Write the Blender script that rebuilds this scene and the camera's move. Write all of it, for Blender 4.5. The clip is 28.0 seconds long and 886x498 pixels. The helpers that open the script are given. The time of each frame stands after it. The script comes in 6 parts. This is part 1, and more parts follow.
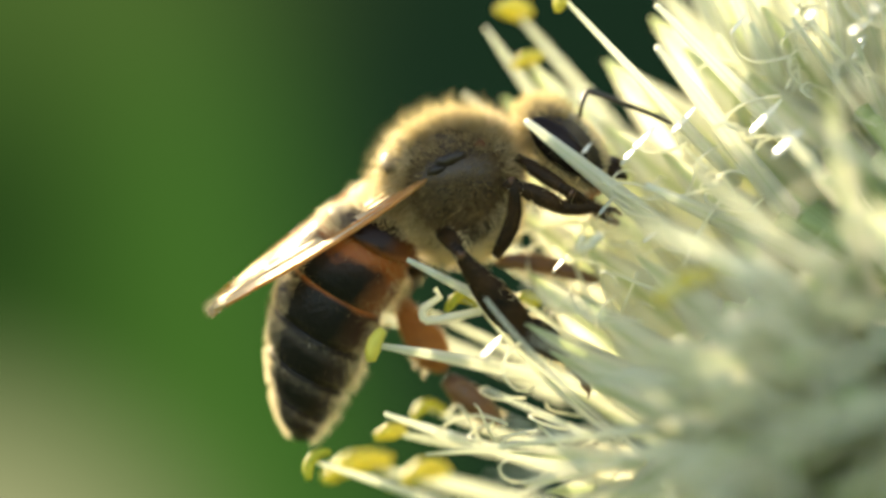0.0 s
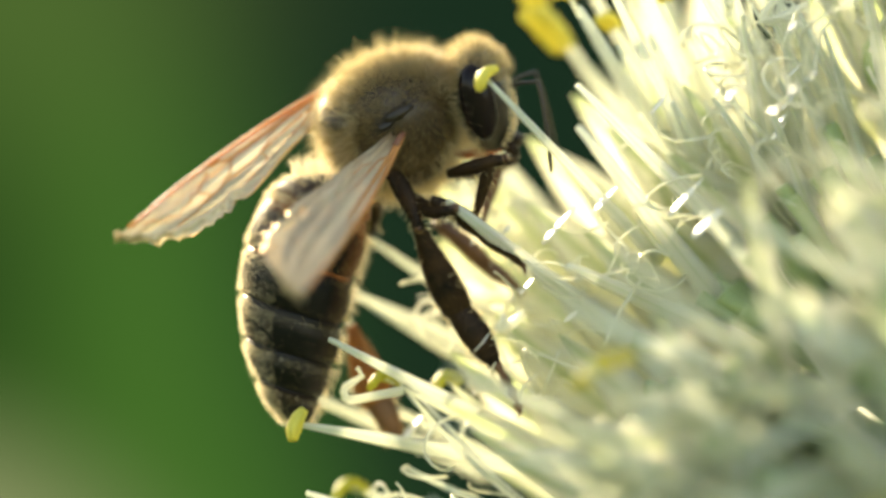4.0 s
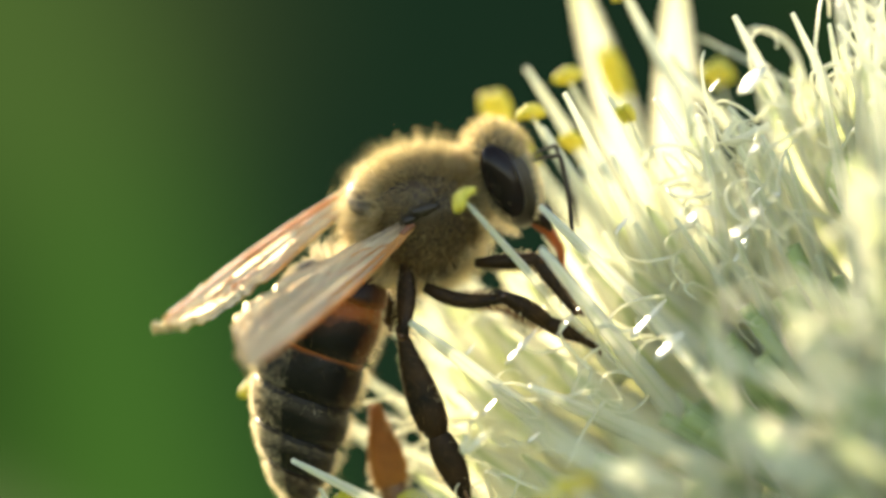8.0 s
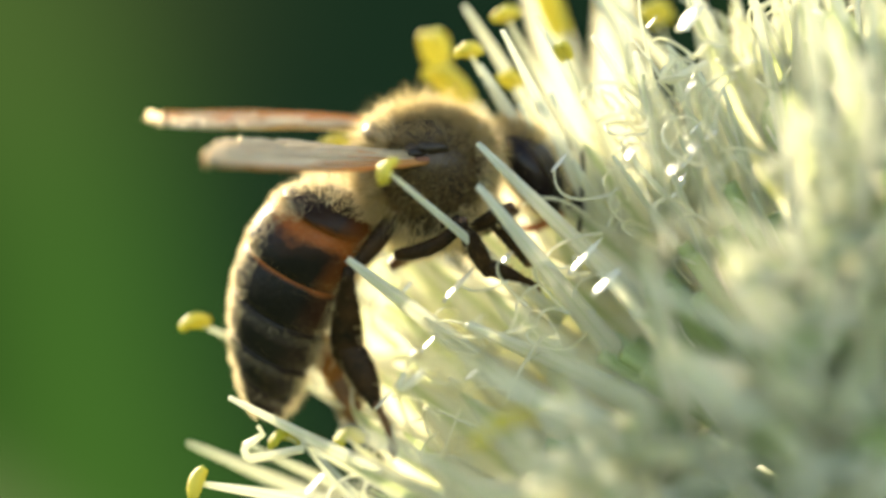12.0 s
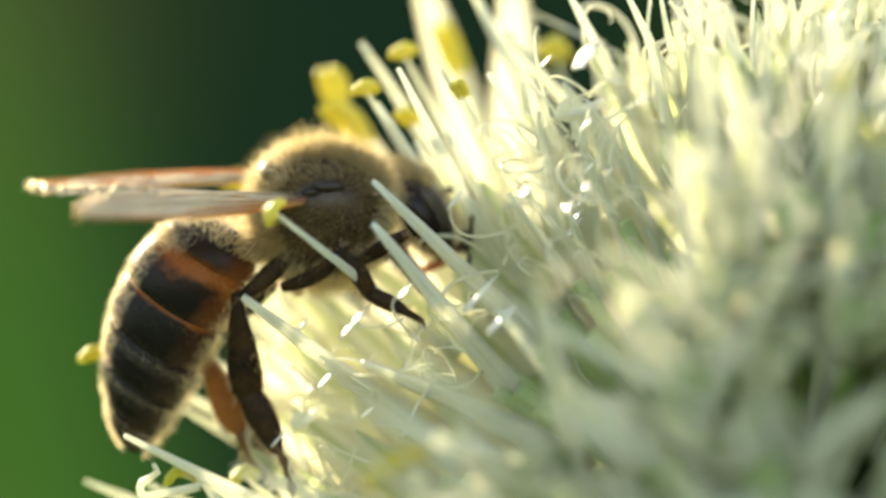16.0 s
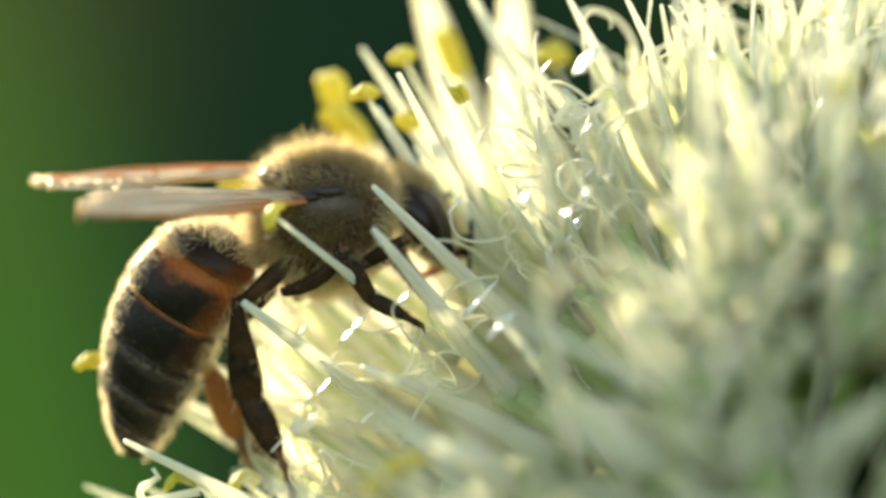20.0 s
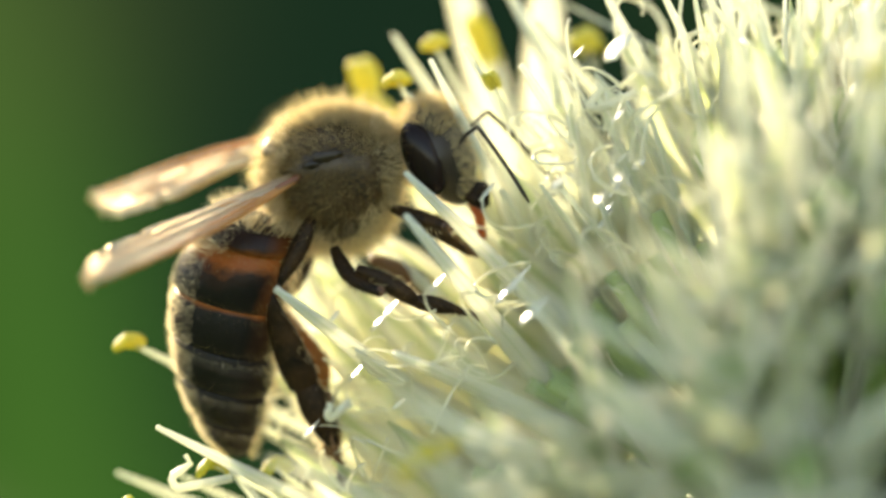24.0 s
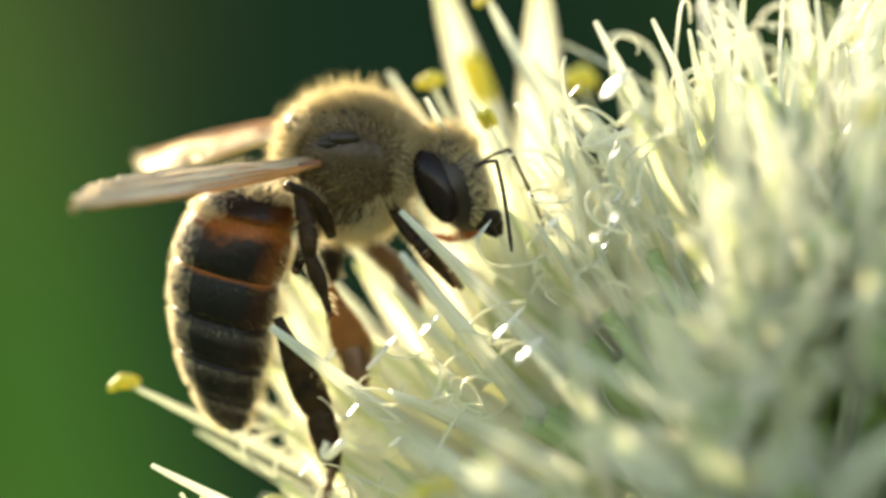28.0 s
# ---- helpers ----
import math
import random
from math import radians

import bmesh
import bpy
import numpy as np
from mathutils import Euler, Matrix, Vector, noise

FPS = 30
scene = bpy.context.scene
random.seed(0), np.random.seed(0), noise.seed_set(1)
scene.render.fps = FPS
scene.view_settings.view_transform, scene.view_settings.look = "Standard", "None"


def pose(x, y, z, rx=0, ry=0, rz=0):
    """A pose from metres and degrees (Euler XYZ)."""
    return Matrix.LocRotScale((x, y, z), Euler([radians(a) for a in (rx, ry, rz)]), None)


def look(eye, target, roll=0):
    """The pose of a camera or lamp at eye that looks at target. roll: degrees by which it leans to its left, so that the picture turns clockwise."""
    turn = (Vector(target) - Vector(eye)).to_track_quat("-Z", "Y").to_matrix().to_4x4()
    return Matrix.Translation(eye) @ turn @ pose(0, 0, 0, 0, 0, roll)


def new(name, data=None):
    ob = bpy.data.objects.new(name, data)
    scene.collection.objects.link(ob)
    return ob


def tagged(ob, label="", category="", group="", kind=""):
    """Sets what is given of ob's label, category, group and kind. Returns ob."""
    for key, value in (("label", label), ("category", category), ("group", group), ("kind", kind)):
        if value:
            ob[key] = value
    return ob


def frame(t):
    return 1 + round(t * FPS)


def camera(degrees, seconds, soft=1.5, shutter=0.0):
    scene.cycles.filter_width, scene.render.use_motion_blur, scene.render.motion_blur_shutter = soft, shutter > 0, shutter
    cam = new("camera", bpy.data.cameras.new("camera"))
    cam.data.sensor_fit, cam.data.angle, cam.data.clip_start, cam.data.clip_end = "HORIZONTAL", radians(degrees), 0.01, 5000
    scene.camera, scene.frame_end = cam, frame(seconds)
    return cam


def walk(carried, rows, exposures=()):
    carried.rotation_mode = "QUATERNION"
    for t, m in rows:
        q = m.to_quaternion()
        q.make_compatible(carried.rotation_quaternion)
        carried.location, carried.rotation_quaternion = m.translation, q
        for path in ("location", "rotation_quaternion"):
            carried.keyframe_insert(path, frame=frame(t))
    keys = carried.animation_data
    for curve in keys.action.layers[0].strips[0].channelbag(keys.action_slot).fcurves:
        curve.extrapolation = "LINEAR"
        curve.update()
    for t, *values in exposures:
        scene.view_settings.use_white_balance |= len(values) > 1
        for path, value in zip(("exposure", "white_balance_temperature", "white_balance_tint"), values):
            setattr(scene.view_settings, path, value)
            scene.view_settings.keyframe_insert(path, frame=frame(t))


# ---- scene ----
U = 1.8e-5          # model unit: 0.018 mm
HOME = 0.6          # height of the flower head's rim above the ground
REACH = 0.1072      # from the lens to the bee


def mm(x, y, z, rx, ry, rz):
    """A pose from millimetres and degrees."""
    return pose(x / 1000, y / 1000, z / 1000, rx, ry, rz)


def view(ex, ez, gx, gz):
    """The camera's pose: its drift and the drift of its aim, in millimetres."""
    return look((ex / 1000, -REACH, HOME + ez / 1000), (gx / 1000, 0, HOME + gz / 1000))


cam = camera(15, 28.0, 3.0)
cam.data.dof.use_dof = True
cam.data.dof.focus_distance = REACH - 0.0015
cam.data.dof.aperture_fstop = 17
walk(cam, [
    (0, view(-3.13, -2.00, -8.95, -5.72)), (0.5, view(-3.04, -1.95, -8.68, -5.56)), (1, view(-2.92, -1.93, -8.35, -5.51)),
    (1.5, view(-2.80, -1.97, -7.99, -5.63)), (2, view(-2.65, -2.00, -7.58, -5.72)), (2.5, view(-2.56, -1.86, -7.33, -5.33)),
    (3, view(-2.39, -1.71, -6.84, -4.90)), (3.5, view(-2.27, -1.57, -6.50, -4.50)), (4, view(-2.26, -1.12, -6.46, -3.20)),
    (4.5, view(-2.29, -0.50, -6.55, -1.42)), (6.5, view(-1.51, -0.01, -4.32, -0.02)), (7, view(-1.31, 0.06, -3.74, 0.16)),
    (7.5, view(-1.58, -0.01, -4.52, -0.02)), (8, view(-1.85, 0.22, -5.29, 0.63)), (8.5, view(-2.15, 0.33, -6.14, 0.94)),
    (9, view(-2.48, 0.25, -7.07, 0.72)), (9.5, view(-2.55, 0.00, -7.27, 0.00)), (10, view(-2.54, -0.51, -7.25, -1.46)),
    (10.5, view(-2.15, -0.91, -6.14, -2.59)), (11, view(-1.74, -0.98, -4.97, -2.79)), (11.5, view(-1.52, -0.67, -4.36, -1.93)),
    (12, view(-1.16, -0.47, -3.31, -1.35)), (12.5, view(-1.00, -0.36, -2.84, -1.03)), (14.5, view(-0.26, -0.18, -0.74, -0.52)),
    (15, view(-0.05, -0.26, -0.14, -0.74)), (15.5, view(0.05, -0.16, 0.14, -0.47)), (16, view(-0.00, -0.06, 0.00, -0.16)),
    (16.5, view(-0.25, 0.00, -0.72, 0.00)), (17, view(-0.26, -0.28, -0.74, -0.79)), (17.5, view(-0.04, -0.28, -0.11, -0.79)),
    (18, view(0.11, 0.18, 0.32, 0.50)), (18.5, view(0.14, 0.57, 0.41, 1.62)), (19, view(0.02, 0.58, 0.05, 1.66)),
    (19.5, view(0.09, 0.22, 0.25, 0.63)), (20, view(-0.00, 0.00, 0.00, 0.00)), (20.5, view(-0.09, 0.04, -0.27, 0.11)),
    (21, view(-0.18, 0.05, -0.52, 0.14)), (21.5, view(-0.34, 0.09, -0.97, 0.25)), (22, view(-0.29, -0.05, -0.83, -0.14)),
    (22.5, view(-0.35, -0.13, -0.99, -0.38)), (24.5, view(-0.37, -0.16, -1.04, -0.47)), (25, view(-0.57, -0.24, -1.62, -0.68)),
    (25.5, view(-0.69, -0.16, -1.98, -0.47)), (26, view(-0.89, -0.07, -2.56, -0.20)), (26.5, view(-1.00, 0.06, -2.84, 0.16)),
    (27, view(-0.69, 0.04, -1.96, 0.11)), (27.5, view(-0.38, 0.00, -1.10, 0.00)), (28, view(-0.31, 0.28, -0.88, 0.79)),
])

# ---- world and light ----
EXPOSURE = 1.88
SUN = Vector((-0.55, 1.0, 0.45)).normalized()
world = bpy.data.worlds.new("world")
scene.world = world
world.use_nodes = True
sky = world.node_tree.nodes.new("ShaderNodeTexSky")
sky.sky_type = "NISHITA"
sky.sun_disc = False
sky.sun_elevation = math.asin(SUN.z)
sky.sun_rotation = math.atan2(SUN.x, SUN.y)
world.node_tree.links.new(sky.outputs[0], world.node_tree.nodes["Background"].inputs[0])
world.node_tree.nodes["Background"].inputs[1].default_value = 0.15
sun = new("sun", bpy.data.lights.new("sun", "SUN"))
sun.data.energy = 3.9
sun.data.angle = radians(0.6)
sun.data.color = (1.0, 0.93, 0.75)
sun.matrix_world = look(SUN * 3, (0, 0, 0))
scene.view_settings.exposure = EXPOSURE
scene.view_settings.use_white_balance = True
scene.view_settings.white_balance_temperature = 8000
scene.view_settings.white_balance_tint = 11

# ---- materials ----


class Net:
    """A small node-material builder."""

    def __init__(self, name):
        self.mat = bpy.data.materials.new(name)
        self.mat.use_nodes = True
        self.tree = self.mat.node_tree
        self.tree.nodes.clear()
        self.end = self.node("OutputMaterial")

    def node(self, kind, **values):
        n = self.tree.nodes.new("ShaderNode" + kind)
        for key, v in values.items():
            self.put(n, key, v)
        return n

    def put(self, n, key, v):
        slot = n.inputs[int(key[1:])] if key[0] == "i" and key[1:].isdigit() else n.inputs[key.replace("_", " ")]
        if hasattr(v, "links") and hasattr(v, "node"):
            self.tree.links.new(v, slot)
        else:
            slot.default_value = v

    def noise(self, scale, detail=3.0, rough=0.55, where=None):
        n = self.node("TexNoise", Scale=scale, Detail=detail, Roughness=rough)
        if where is None:
            where = self.node("TexCoord").outputs["Object"]
        self.put(n, "Vector", where)
        return n.outputs["Fac"]

    def ramp(self, fac, *stops):
        n = self.node("ValToRGB", Fac=fac)
        e = n.color_ramp.elements
        while len(e) < len(stops):
            e.new(0.5)
        for k, (at, c) in enumerate(stops):
            e[k].position, e[k].color = at, (*c, 1)
        return n.outputs["Color"]

    def mix(self, fac, a, b):
        n = self.node("Mix")
        n.data_type = "RGBA"
        for slot, v in ((0, fac), (6, a), (7, b)):
            if hasattr(v, "links") and hasattr(v, "node"):
                self.tree.links.new(v, n.inputs[slot])
            else:
                n.inputs[slot].default_value = v if slot == 0 else (*v, 1)
        return n.outputs[2]

    def math(self, op, a, b=0.0):
        n = self.node("Math")
        n.operation = op
        self.put(n, "i0", a)
        self.put(n, "i1", b)
        return n.outputs[0]

    def bump(self, height, strength, distance):
        return self.node("Bump", Strength=strength, Distance=distance, Height=height).outputs[0]

    def blend(self, fac, a, b):
        n = self.node("MixShader", Fac=fac)
        self.tree.links.new(a, n.inputs[1])
        self.tree.links.new(b, n.inputs[2])
        return n.outputs[0]

    def close(self, shader):
        self.tree.links.new(shader, self.end.inputs["Surface"])
        return self.mat


def thin(name, color_a, color_b, scale, through_share, gloss, rough, grain=0.3, back=None):
    """A thin plant tissue or hair: light passes through it."""
    k = Net(name)
    where = k.node("TexCoord").outputs["Object"]
    rnd = k.node("ObjectInfo").outputs["Random"]
    base = k.mix(k.noise(scale, 4), color_a, color_b)
    base = k.mix(k.math("MULTIPLY", rnd, 0.35), base, color_b)
    fine = k.noise(scale * 6, 2)
    nor = k.bump(fine, grain, 4e-5)
    skin = k.node("BsdfPrincipled", Base_Color=base, Roughness=rough, Normal=nor)
    skin.inputs["Specular IOR Level"].default_value = gloss
    glow = k.node("BsdfTranslucent", Color=back and (*back, 1) or base)
    return k.close(k.blend(through_share, skin.outputs[0], glow.outputs[0]))


def petal_material(name, white, cream, green, rib, share, sheer):
    """Flower tissue: pale with a green rib along the local x axis."""
    k = Net(name)
    co = k.node("TexCoord").outputs["Object"]
    xyz = k.node("SeparateXYZ", Vector=co)
    base = k.mix(k.noise(900, 4), white, cream)
    rnd = k.node("ObjectInfo").outputs["Random"]
    base = k.mix(k.math("MULTIPLY", rnd, 0.5), base, cream)
    off = k.math("ABSOLUTE", xyz.outputs[1])
    line = k.math("SUBTRACT", 1.0, k.math("MINIMUM", k.math("DIVIDE", off, rib), 1.0))
    base = k.mix(k.math("MULTIPLY", line, 0.75), base, green)
    streak = k.noise(4000, 2, where=k.node("Mapping", Vector=co, Scale=(0.12, 1, 1)).outputs[0])
    nor = k.bump(streak, 0.35, 6e-5)
    skin = k.node("BsdfPrincipled", Base_Color=base, Roughness=0.38, Normal=nor)
    skin.inputs["Specular IOR Level"].default_value = 0.45
    glow = k.node("BsdfTranslucent", Color=base)
    clear = k.node("BsdfTransparent", Color=k.mix(0.5, base, (0.95, 0.95, 0.85)))
    tissue = k.blend(share, skin.outputs[0], glow.outputs[0])
    return k.close(k.blend(sheer, tissue, clear.outputs[0]))


m_tepal = petal_material("tepal", (0.91, 0.9, 0.81), (0.86, 0.85, 0.7), (0.46, 0.56, 0.24), 2.2e-4, 0.64, 0.12)
m_filament = petal_material("filament", (0.88, 0.88, 0.8), (0.82, 0.83, 0.71), (0.66, 0.72, 0.5), 0.5e-4, 0.52, 0.06)
m_thread = thin("thread", (0.9, 0.89, 0.8), (0.82, 0.82, 0.64), 1500, 0.6, 0.6, 0.3)
m_anther = thin("anther", (0.82, 0.74, 0.14), (0.72, 0.65, 0.14), 2600, 0.42, 0.3, 0.5, 0.8)
m_anther_green = thin("green_anther", (0.6, 0.56, 0.05), (0.5, 0.48, 0.06), 2600, 0.3, 0.3, 0.5, 0.8)
m_ovary = thin("ovary", (0.22, 0.38, 0.09), (0.36, 0.5, 0.17), 1500, 0.3, 0.4, 0.4)
m_stalk = thin("stalk", (0.3, 0.42, 0.15), (0.42, 0.5, 0.22), 900, 0.2, 0.4, 0.4)
m_hair = thin("golden_hair", (0.42, 0.28, 0.13), (0.3, 0.19, 0.085), 600, 0.6, 0.5, 0.4, 0.0, (0.6, 0.5, 0.26))
m_pale_hair = thin("pale_hair", (0.84, 0.71, 0.44), (0.66, 0.5, 0.26), 600, 0.66, 0.5, 0.4, 0.0, (0.86, 0.75, 0.5))
m_dark_hair = thin("brown_hair", (0.31, 0.2, 0.08), (0.16, 0.1, 0.038), 600, 0.35, 0.5, 0.4, 0.0)
m_brown_hair = thin("flank_hair", (0.25, 0.16, 0.065), (0.125, 0.078, 0.03), 600, 0.4, 0.4, 0.45, 0.0)
m_coat = thin("leg_bristle", (0.2, 0.12, 0.045), (0.1, 0.06, 0.02), 600, 0.4, 0.3, 0.5, 0.0)
m_grey_hair = thin("grey_hair", (0.5, 0.44, 0.34), (0.38, 0.33, 0.25), 600, 0.4, 0.4, 0.45, 0.0)
m_shine = thin("wet_tepal", (0.9, 0.9, 0.84), (0.85, 0.85, 0.74), 900, 0.4, 1.0, 0.27, 0.05)
m_pollen = thin("pollen", (0.5, 0.21, 0.05), (0.2, 0.08, 0.025), 2500, 0.3, 0.2, 0.6, 0.9)


def chitin(name, dark, light, scale, rough, rib=0.4):
    k = Net(name)
    base = k.mix(k.ramp(k.noise(scale, 5), (0.35, (0, 0, 0)), (0.7, (1, 1, 1))), dark, light)
    nor = k.bump(k.noise(scale * 7, 3), rib, 3e-5)
    p = k.node("BsdfPrincipled", Base_Color=base, Roughness=rough, Normal=nor)
    p.inputs["Specular IOR Level"].default_value = 0.4
    return k.close(p.outputs[0])


m_black = chitin("black_chitin", (0.014, 0.01, 0.006), (0.04, 0.027, 0.014), 900, 0.45)
m_shell = chitin("brown_chitin", (0.03, 0.018, 0.009), (0.075, 0.045, 0.02), 900, 0.36)
m_leg = chitin("leg_chitin", (0.007, 0.005, 0.003), (0.04, 0.02, 0.007), 1100, 0.5)
m_tarsus = chitin("brown_tarsus", (0.08, 0.035, 0.014), (0.16, 0.07, 0.024), 1100, 0.34)
m_eye = chitin("eye", (0.006, 0.004, 0.004), (0.018, 0.01, 0.007), 500, 0.16, 0.03)
m_eye.node_tree.nodes["Principled BSDF"].inputs["Specular IOR Level"].default_value = 0.16
m_leg.node_tree.nodes["Principled BSDF"].inputs["Specular IOR Level"].default_value = 0.13
m_tongue = thin("tongue", (0.45, 0.13, 0.03), (0.35, 0.08, 0.02), 900, 0.35, 0.5, 0.3)


def tergite_material(name, stops, start, length, flank, patchy):
    """Banded shell of the abdomen: colour stops along the local x axis; flank is the colour low on the sides."""
    k = Net(name)
    co = k.node("TexCoord").outputs["Object"]
    xyz = k.node("SeparateXYZ", Vector=co)
    along_x = k.math("DIVIDE", k.math("SUBTRACT", k.math("MULTIPLY", xyz.outputs[0], -1.0), start), length)
    wav = k.math("MULTIPLY", k.math("SUBTRACT", k.noise(560, 4), 0.5), patchy)
    col = k.ramp(k.math("ADD", along_x, wav), *stops)
    low = k.ramp(k.math("ADD", k.math("DIVIDE", k.math("SUBTRACT", xyz.outputs[2], -5 * U), 60 * U), wav), (0.0, (0.6, 0.6, 0.6)), (1.0, (0, 0, 0)))
    col = k.mix(low, col, flank)
    fleck = k.noise(2600, 4)
    col = k.mix(k.math("MULTIPLY", fleck, 0.4), col, (0.012, 0.009, 0.008))
    nor = k.bump(k.noise(5200, 3), 0.7, 5e-5)
    p = k.node("BsdfPrincipled", Base_Color=col, Roughness=0.42, Normal=nor)
    p.inputs["Specular IOR Level"].default_value = 0.28
    glow = k.node("BsdfTranslucent", Color=col)
    return k.close(k.blend(0.3, p.outputs[0], glow.outputs[0]))


def wing_material():
    """Clear, pleated membrane that scatters the light behind it in streaks."""
    k = Net("wing_membrane")
    co = k.node("TexCoord").outputs["Object"]
    film = k.noise(420, 3, where=co)
    lines = k.noise(2600, 2, where=k.node("Mapping", Vector=co, Scale=(0.045, 1, 1)).outputs[0])
    streak = k.ramp(lines, (0.42, (0, 0, 0)), (0.54, (1, 1, 1)))
    nor = k.bump(lines, 1.0, 2.6e-4)
    folds = k.bump(lines, 1.0, 6.5e-4)
    clear = k.node("BsdfTransparent", Color=k.mix(film, (0.86, 0.66, 0.38), (0.94, 0.86, 0.68)))
    glow = k.node("BsdfTranslucent", Color=k.mix(streak, (0.95, 0.82, 0.55), (1.0, 0.98, 0.9)), Normal=folds)
    matt = k.node("BsdfDiffuse", Color=k.mix(streak, (0.85, 0.62, 0.28), (0.95, 0.86, 0.64)), Normal=nor)
    skin = k.blend(0.12, glow.outputs[0], matt.outputs[0])
    cover = k.math("ADD", k.math("MULTIPLY", streak, 0.42), k.math("MULTIPLY", k.ramp(film, (0.42, (0, 0, 0)), (0.58, (1, 1, 1))), 0.26))
    body = k.blend(k.math("ADD", cover, 0.05), clear.outputs[0], skin)
    haze = k.node("BsdfRefraction", Color=(1.0, 0.95, 0.82, 1), Roughness=0.78, IOR=1.4, Normal=folds)
    body = k.blend(0.34, body, haze.outputs[0])
    gloss = k.node("BsdfGlossy", Color=(1.0, 0.84, 0.58, 1), Roughness=0.54, Normal=k.bump(lines, 1.0, 1.6e-4))
    edge = k.node("LayerWeight", Blend=0.35)
    share = k.math("MINIMUM", k.math("ADD", k.math("MULTIPLY", edge.outputs["Fresnel"], 1.0), 0.26), 0.72)
    return k.close(k.blend(share, body, gloss.outputs[0]))


m_wing = wing_material()
m_root = thin("wing_root", (0.2, 0.07, 0.03), (0.3, 0.11, 0.05), 900, 0.3, 0.5, 0.35, 0.2)
m_vein = thin("vein", (0.5, 0.24, 0.08), (0.62, 0.32, 0.12), 900, 0.4, 0.2, 0.4, 0.2, (0.85, 0.42, 0.12))


def backdrop_material():
    """Greenery far behind, out of reach of the lens, with sun and shade painted in."""
    k = Net("far_greenery")
    co = k.node("TexCoord").outputs["Object"]
    xyz = k.node("SeparateXYZ", Vector=co)
    x, z = xyz.outputs[0], xyz.outputs[2]
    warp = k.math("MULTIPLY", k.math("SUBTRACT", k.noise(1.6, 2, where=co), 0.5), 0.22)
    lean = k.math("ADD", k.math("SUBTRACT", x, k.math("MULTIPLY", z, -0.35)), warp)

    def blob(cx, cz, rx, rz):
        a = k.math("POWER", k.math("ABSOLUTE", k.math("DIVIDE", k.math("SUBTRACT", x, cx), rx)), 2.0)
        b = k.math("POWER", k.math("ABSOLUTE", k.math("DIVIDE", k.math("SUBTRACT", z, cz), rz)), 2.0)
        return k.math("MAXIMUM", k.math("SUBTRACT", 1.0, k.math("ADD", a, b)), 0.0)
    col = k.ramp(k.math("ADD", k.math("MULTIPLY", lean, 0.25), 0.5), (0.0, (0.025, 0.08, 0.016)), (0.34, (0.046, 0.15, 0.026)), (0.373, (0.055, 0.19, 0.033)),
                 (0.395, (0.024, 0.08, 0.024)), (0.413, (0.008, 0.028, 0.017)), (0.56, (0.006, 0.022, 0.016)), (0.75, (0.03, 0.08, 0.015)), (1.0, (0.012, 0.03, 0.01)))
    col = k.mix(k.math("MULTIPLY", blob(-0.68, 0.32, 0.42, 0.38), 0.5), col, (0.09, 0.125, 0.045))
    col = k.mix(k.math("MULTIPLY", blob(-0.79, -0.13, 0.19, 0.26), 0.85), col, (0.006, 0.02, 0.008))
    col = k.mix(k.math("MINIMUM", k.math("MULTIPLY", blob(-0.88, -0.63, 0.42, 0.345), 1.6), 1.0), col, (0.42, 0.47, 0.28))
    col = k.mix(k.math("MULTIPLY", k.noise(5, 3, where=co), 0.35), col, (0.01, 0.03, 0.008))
    # the sheet glows by itself; no lamp lights its bright and dark patches
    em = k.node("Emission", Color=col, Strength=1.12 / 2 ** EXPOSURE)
    return k.close(em.outputs[0])


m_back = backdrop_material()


def ground_material():
    k = Net("meadow")
    co = k.node("TexCoord").outputs["Object"]
    col = k.mix(k.noise(3, 5, where=co), (0.03, 0.07, 0.015), (0.09, 0.13, 0.03))
    col = k.mix(k.ramp(k.noise(60, 4, where=co), (0.4, (0, 0, 0)), (0.7, (1, 1, 1))), col, (0.05, 0.1, 0.02))
    nor = k.bump(k.noise(120, 4, where=co), 0.8, 0.02)
    return k.close(k.node("BsdfPrincipled", Base_Color=col, Roughness=0.9, Normal=nor).outputs[0])


m_ground = ground_material()

# ---- building helpers ----


def mesh_of(name, verts, faces, smooth=True):
    me = bpy.data.meshes.new(name)
    me.from_pydata(verts, [], faces)
    if smooth:
        me.polygons.foreach_set("use_smooth", [True] * len(me.polygons))
    me.update()
    return me


def part(name, me, material, parent, label="", m=None):
    if not me.materials:
        me.materials.append(material)
    ob = new(name, me)
    ob.parent = parent
    if m is not None:
        ob.matrix_basis = m
    return tagged(ob, label) if label else ob


def tube(points, radii, sides=8, flat=1.0, cap=True):
    """Vertices and faces of a tapering tube along points; flat squeezes it across."""
    pts = [Vector(p) for p in points]
    verts, faces = [], []
    ref = Vector((0, 1, 0))
    for i, p in enumerate(pts):
        d = (pts[min(i + 1, len(pts) - 1)] - pts[max(i - 1, 0)]).normalized()
        if abs(d.dot(ref)) > 0.95:
            ref = Vector((0, 0, 1))
        s = (ref - d * d.dot(ref)).normalized()
        n = d.cross(s)
        for k in range(sides):
            a = 2 * math.pi * k / sides
            verts.append(p + s * (math.cos(a) * radii[i] * flat) + n * (math.sin(a) * radii[i]))
    for i in range(len(pts) - 1):
        for k in range(sides):
            k2 = (k + 1) % sides
            faces.append((i * sides + k, i * sides + k2, (i + 1) * sides + k2, (i + 1) * sides + k))
    if cap:
        faces.append(tuple(range(sides - 1, -1, -1)))
        faces.append(tuple(range((len(pts) - 1) * sides, len(pts) * sides)))
    return verts, faces


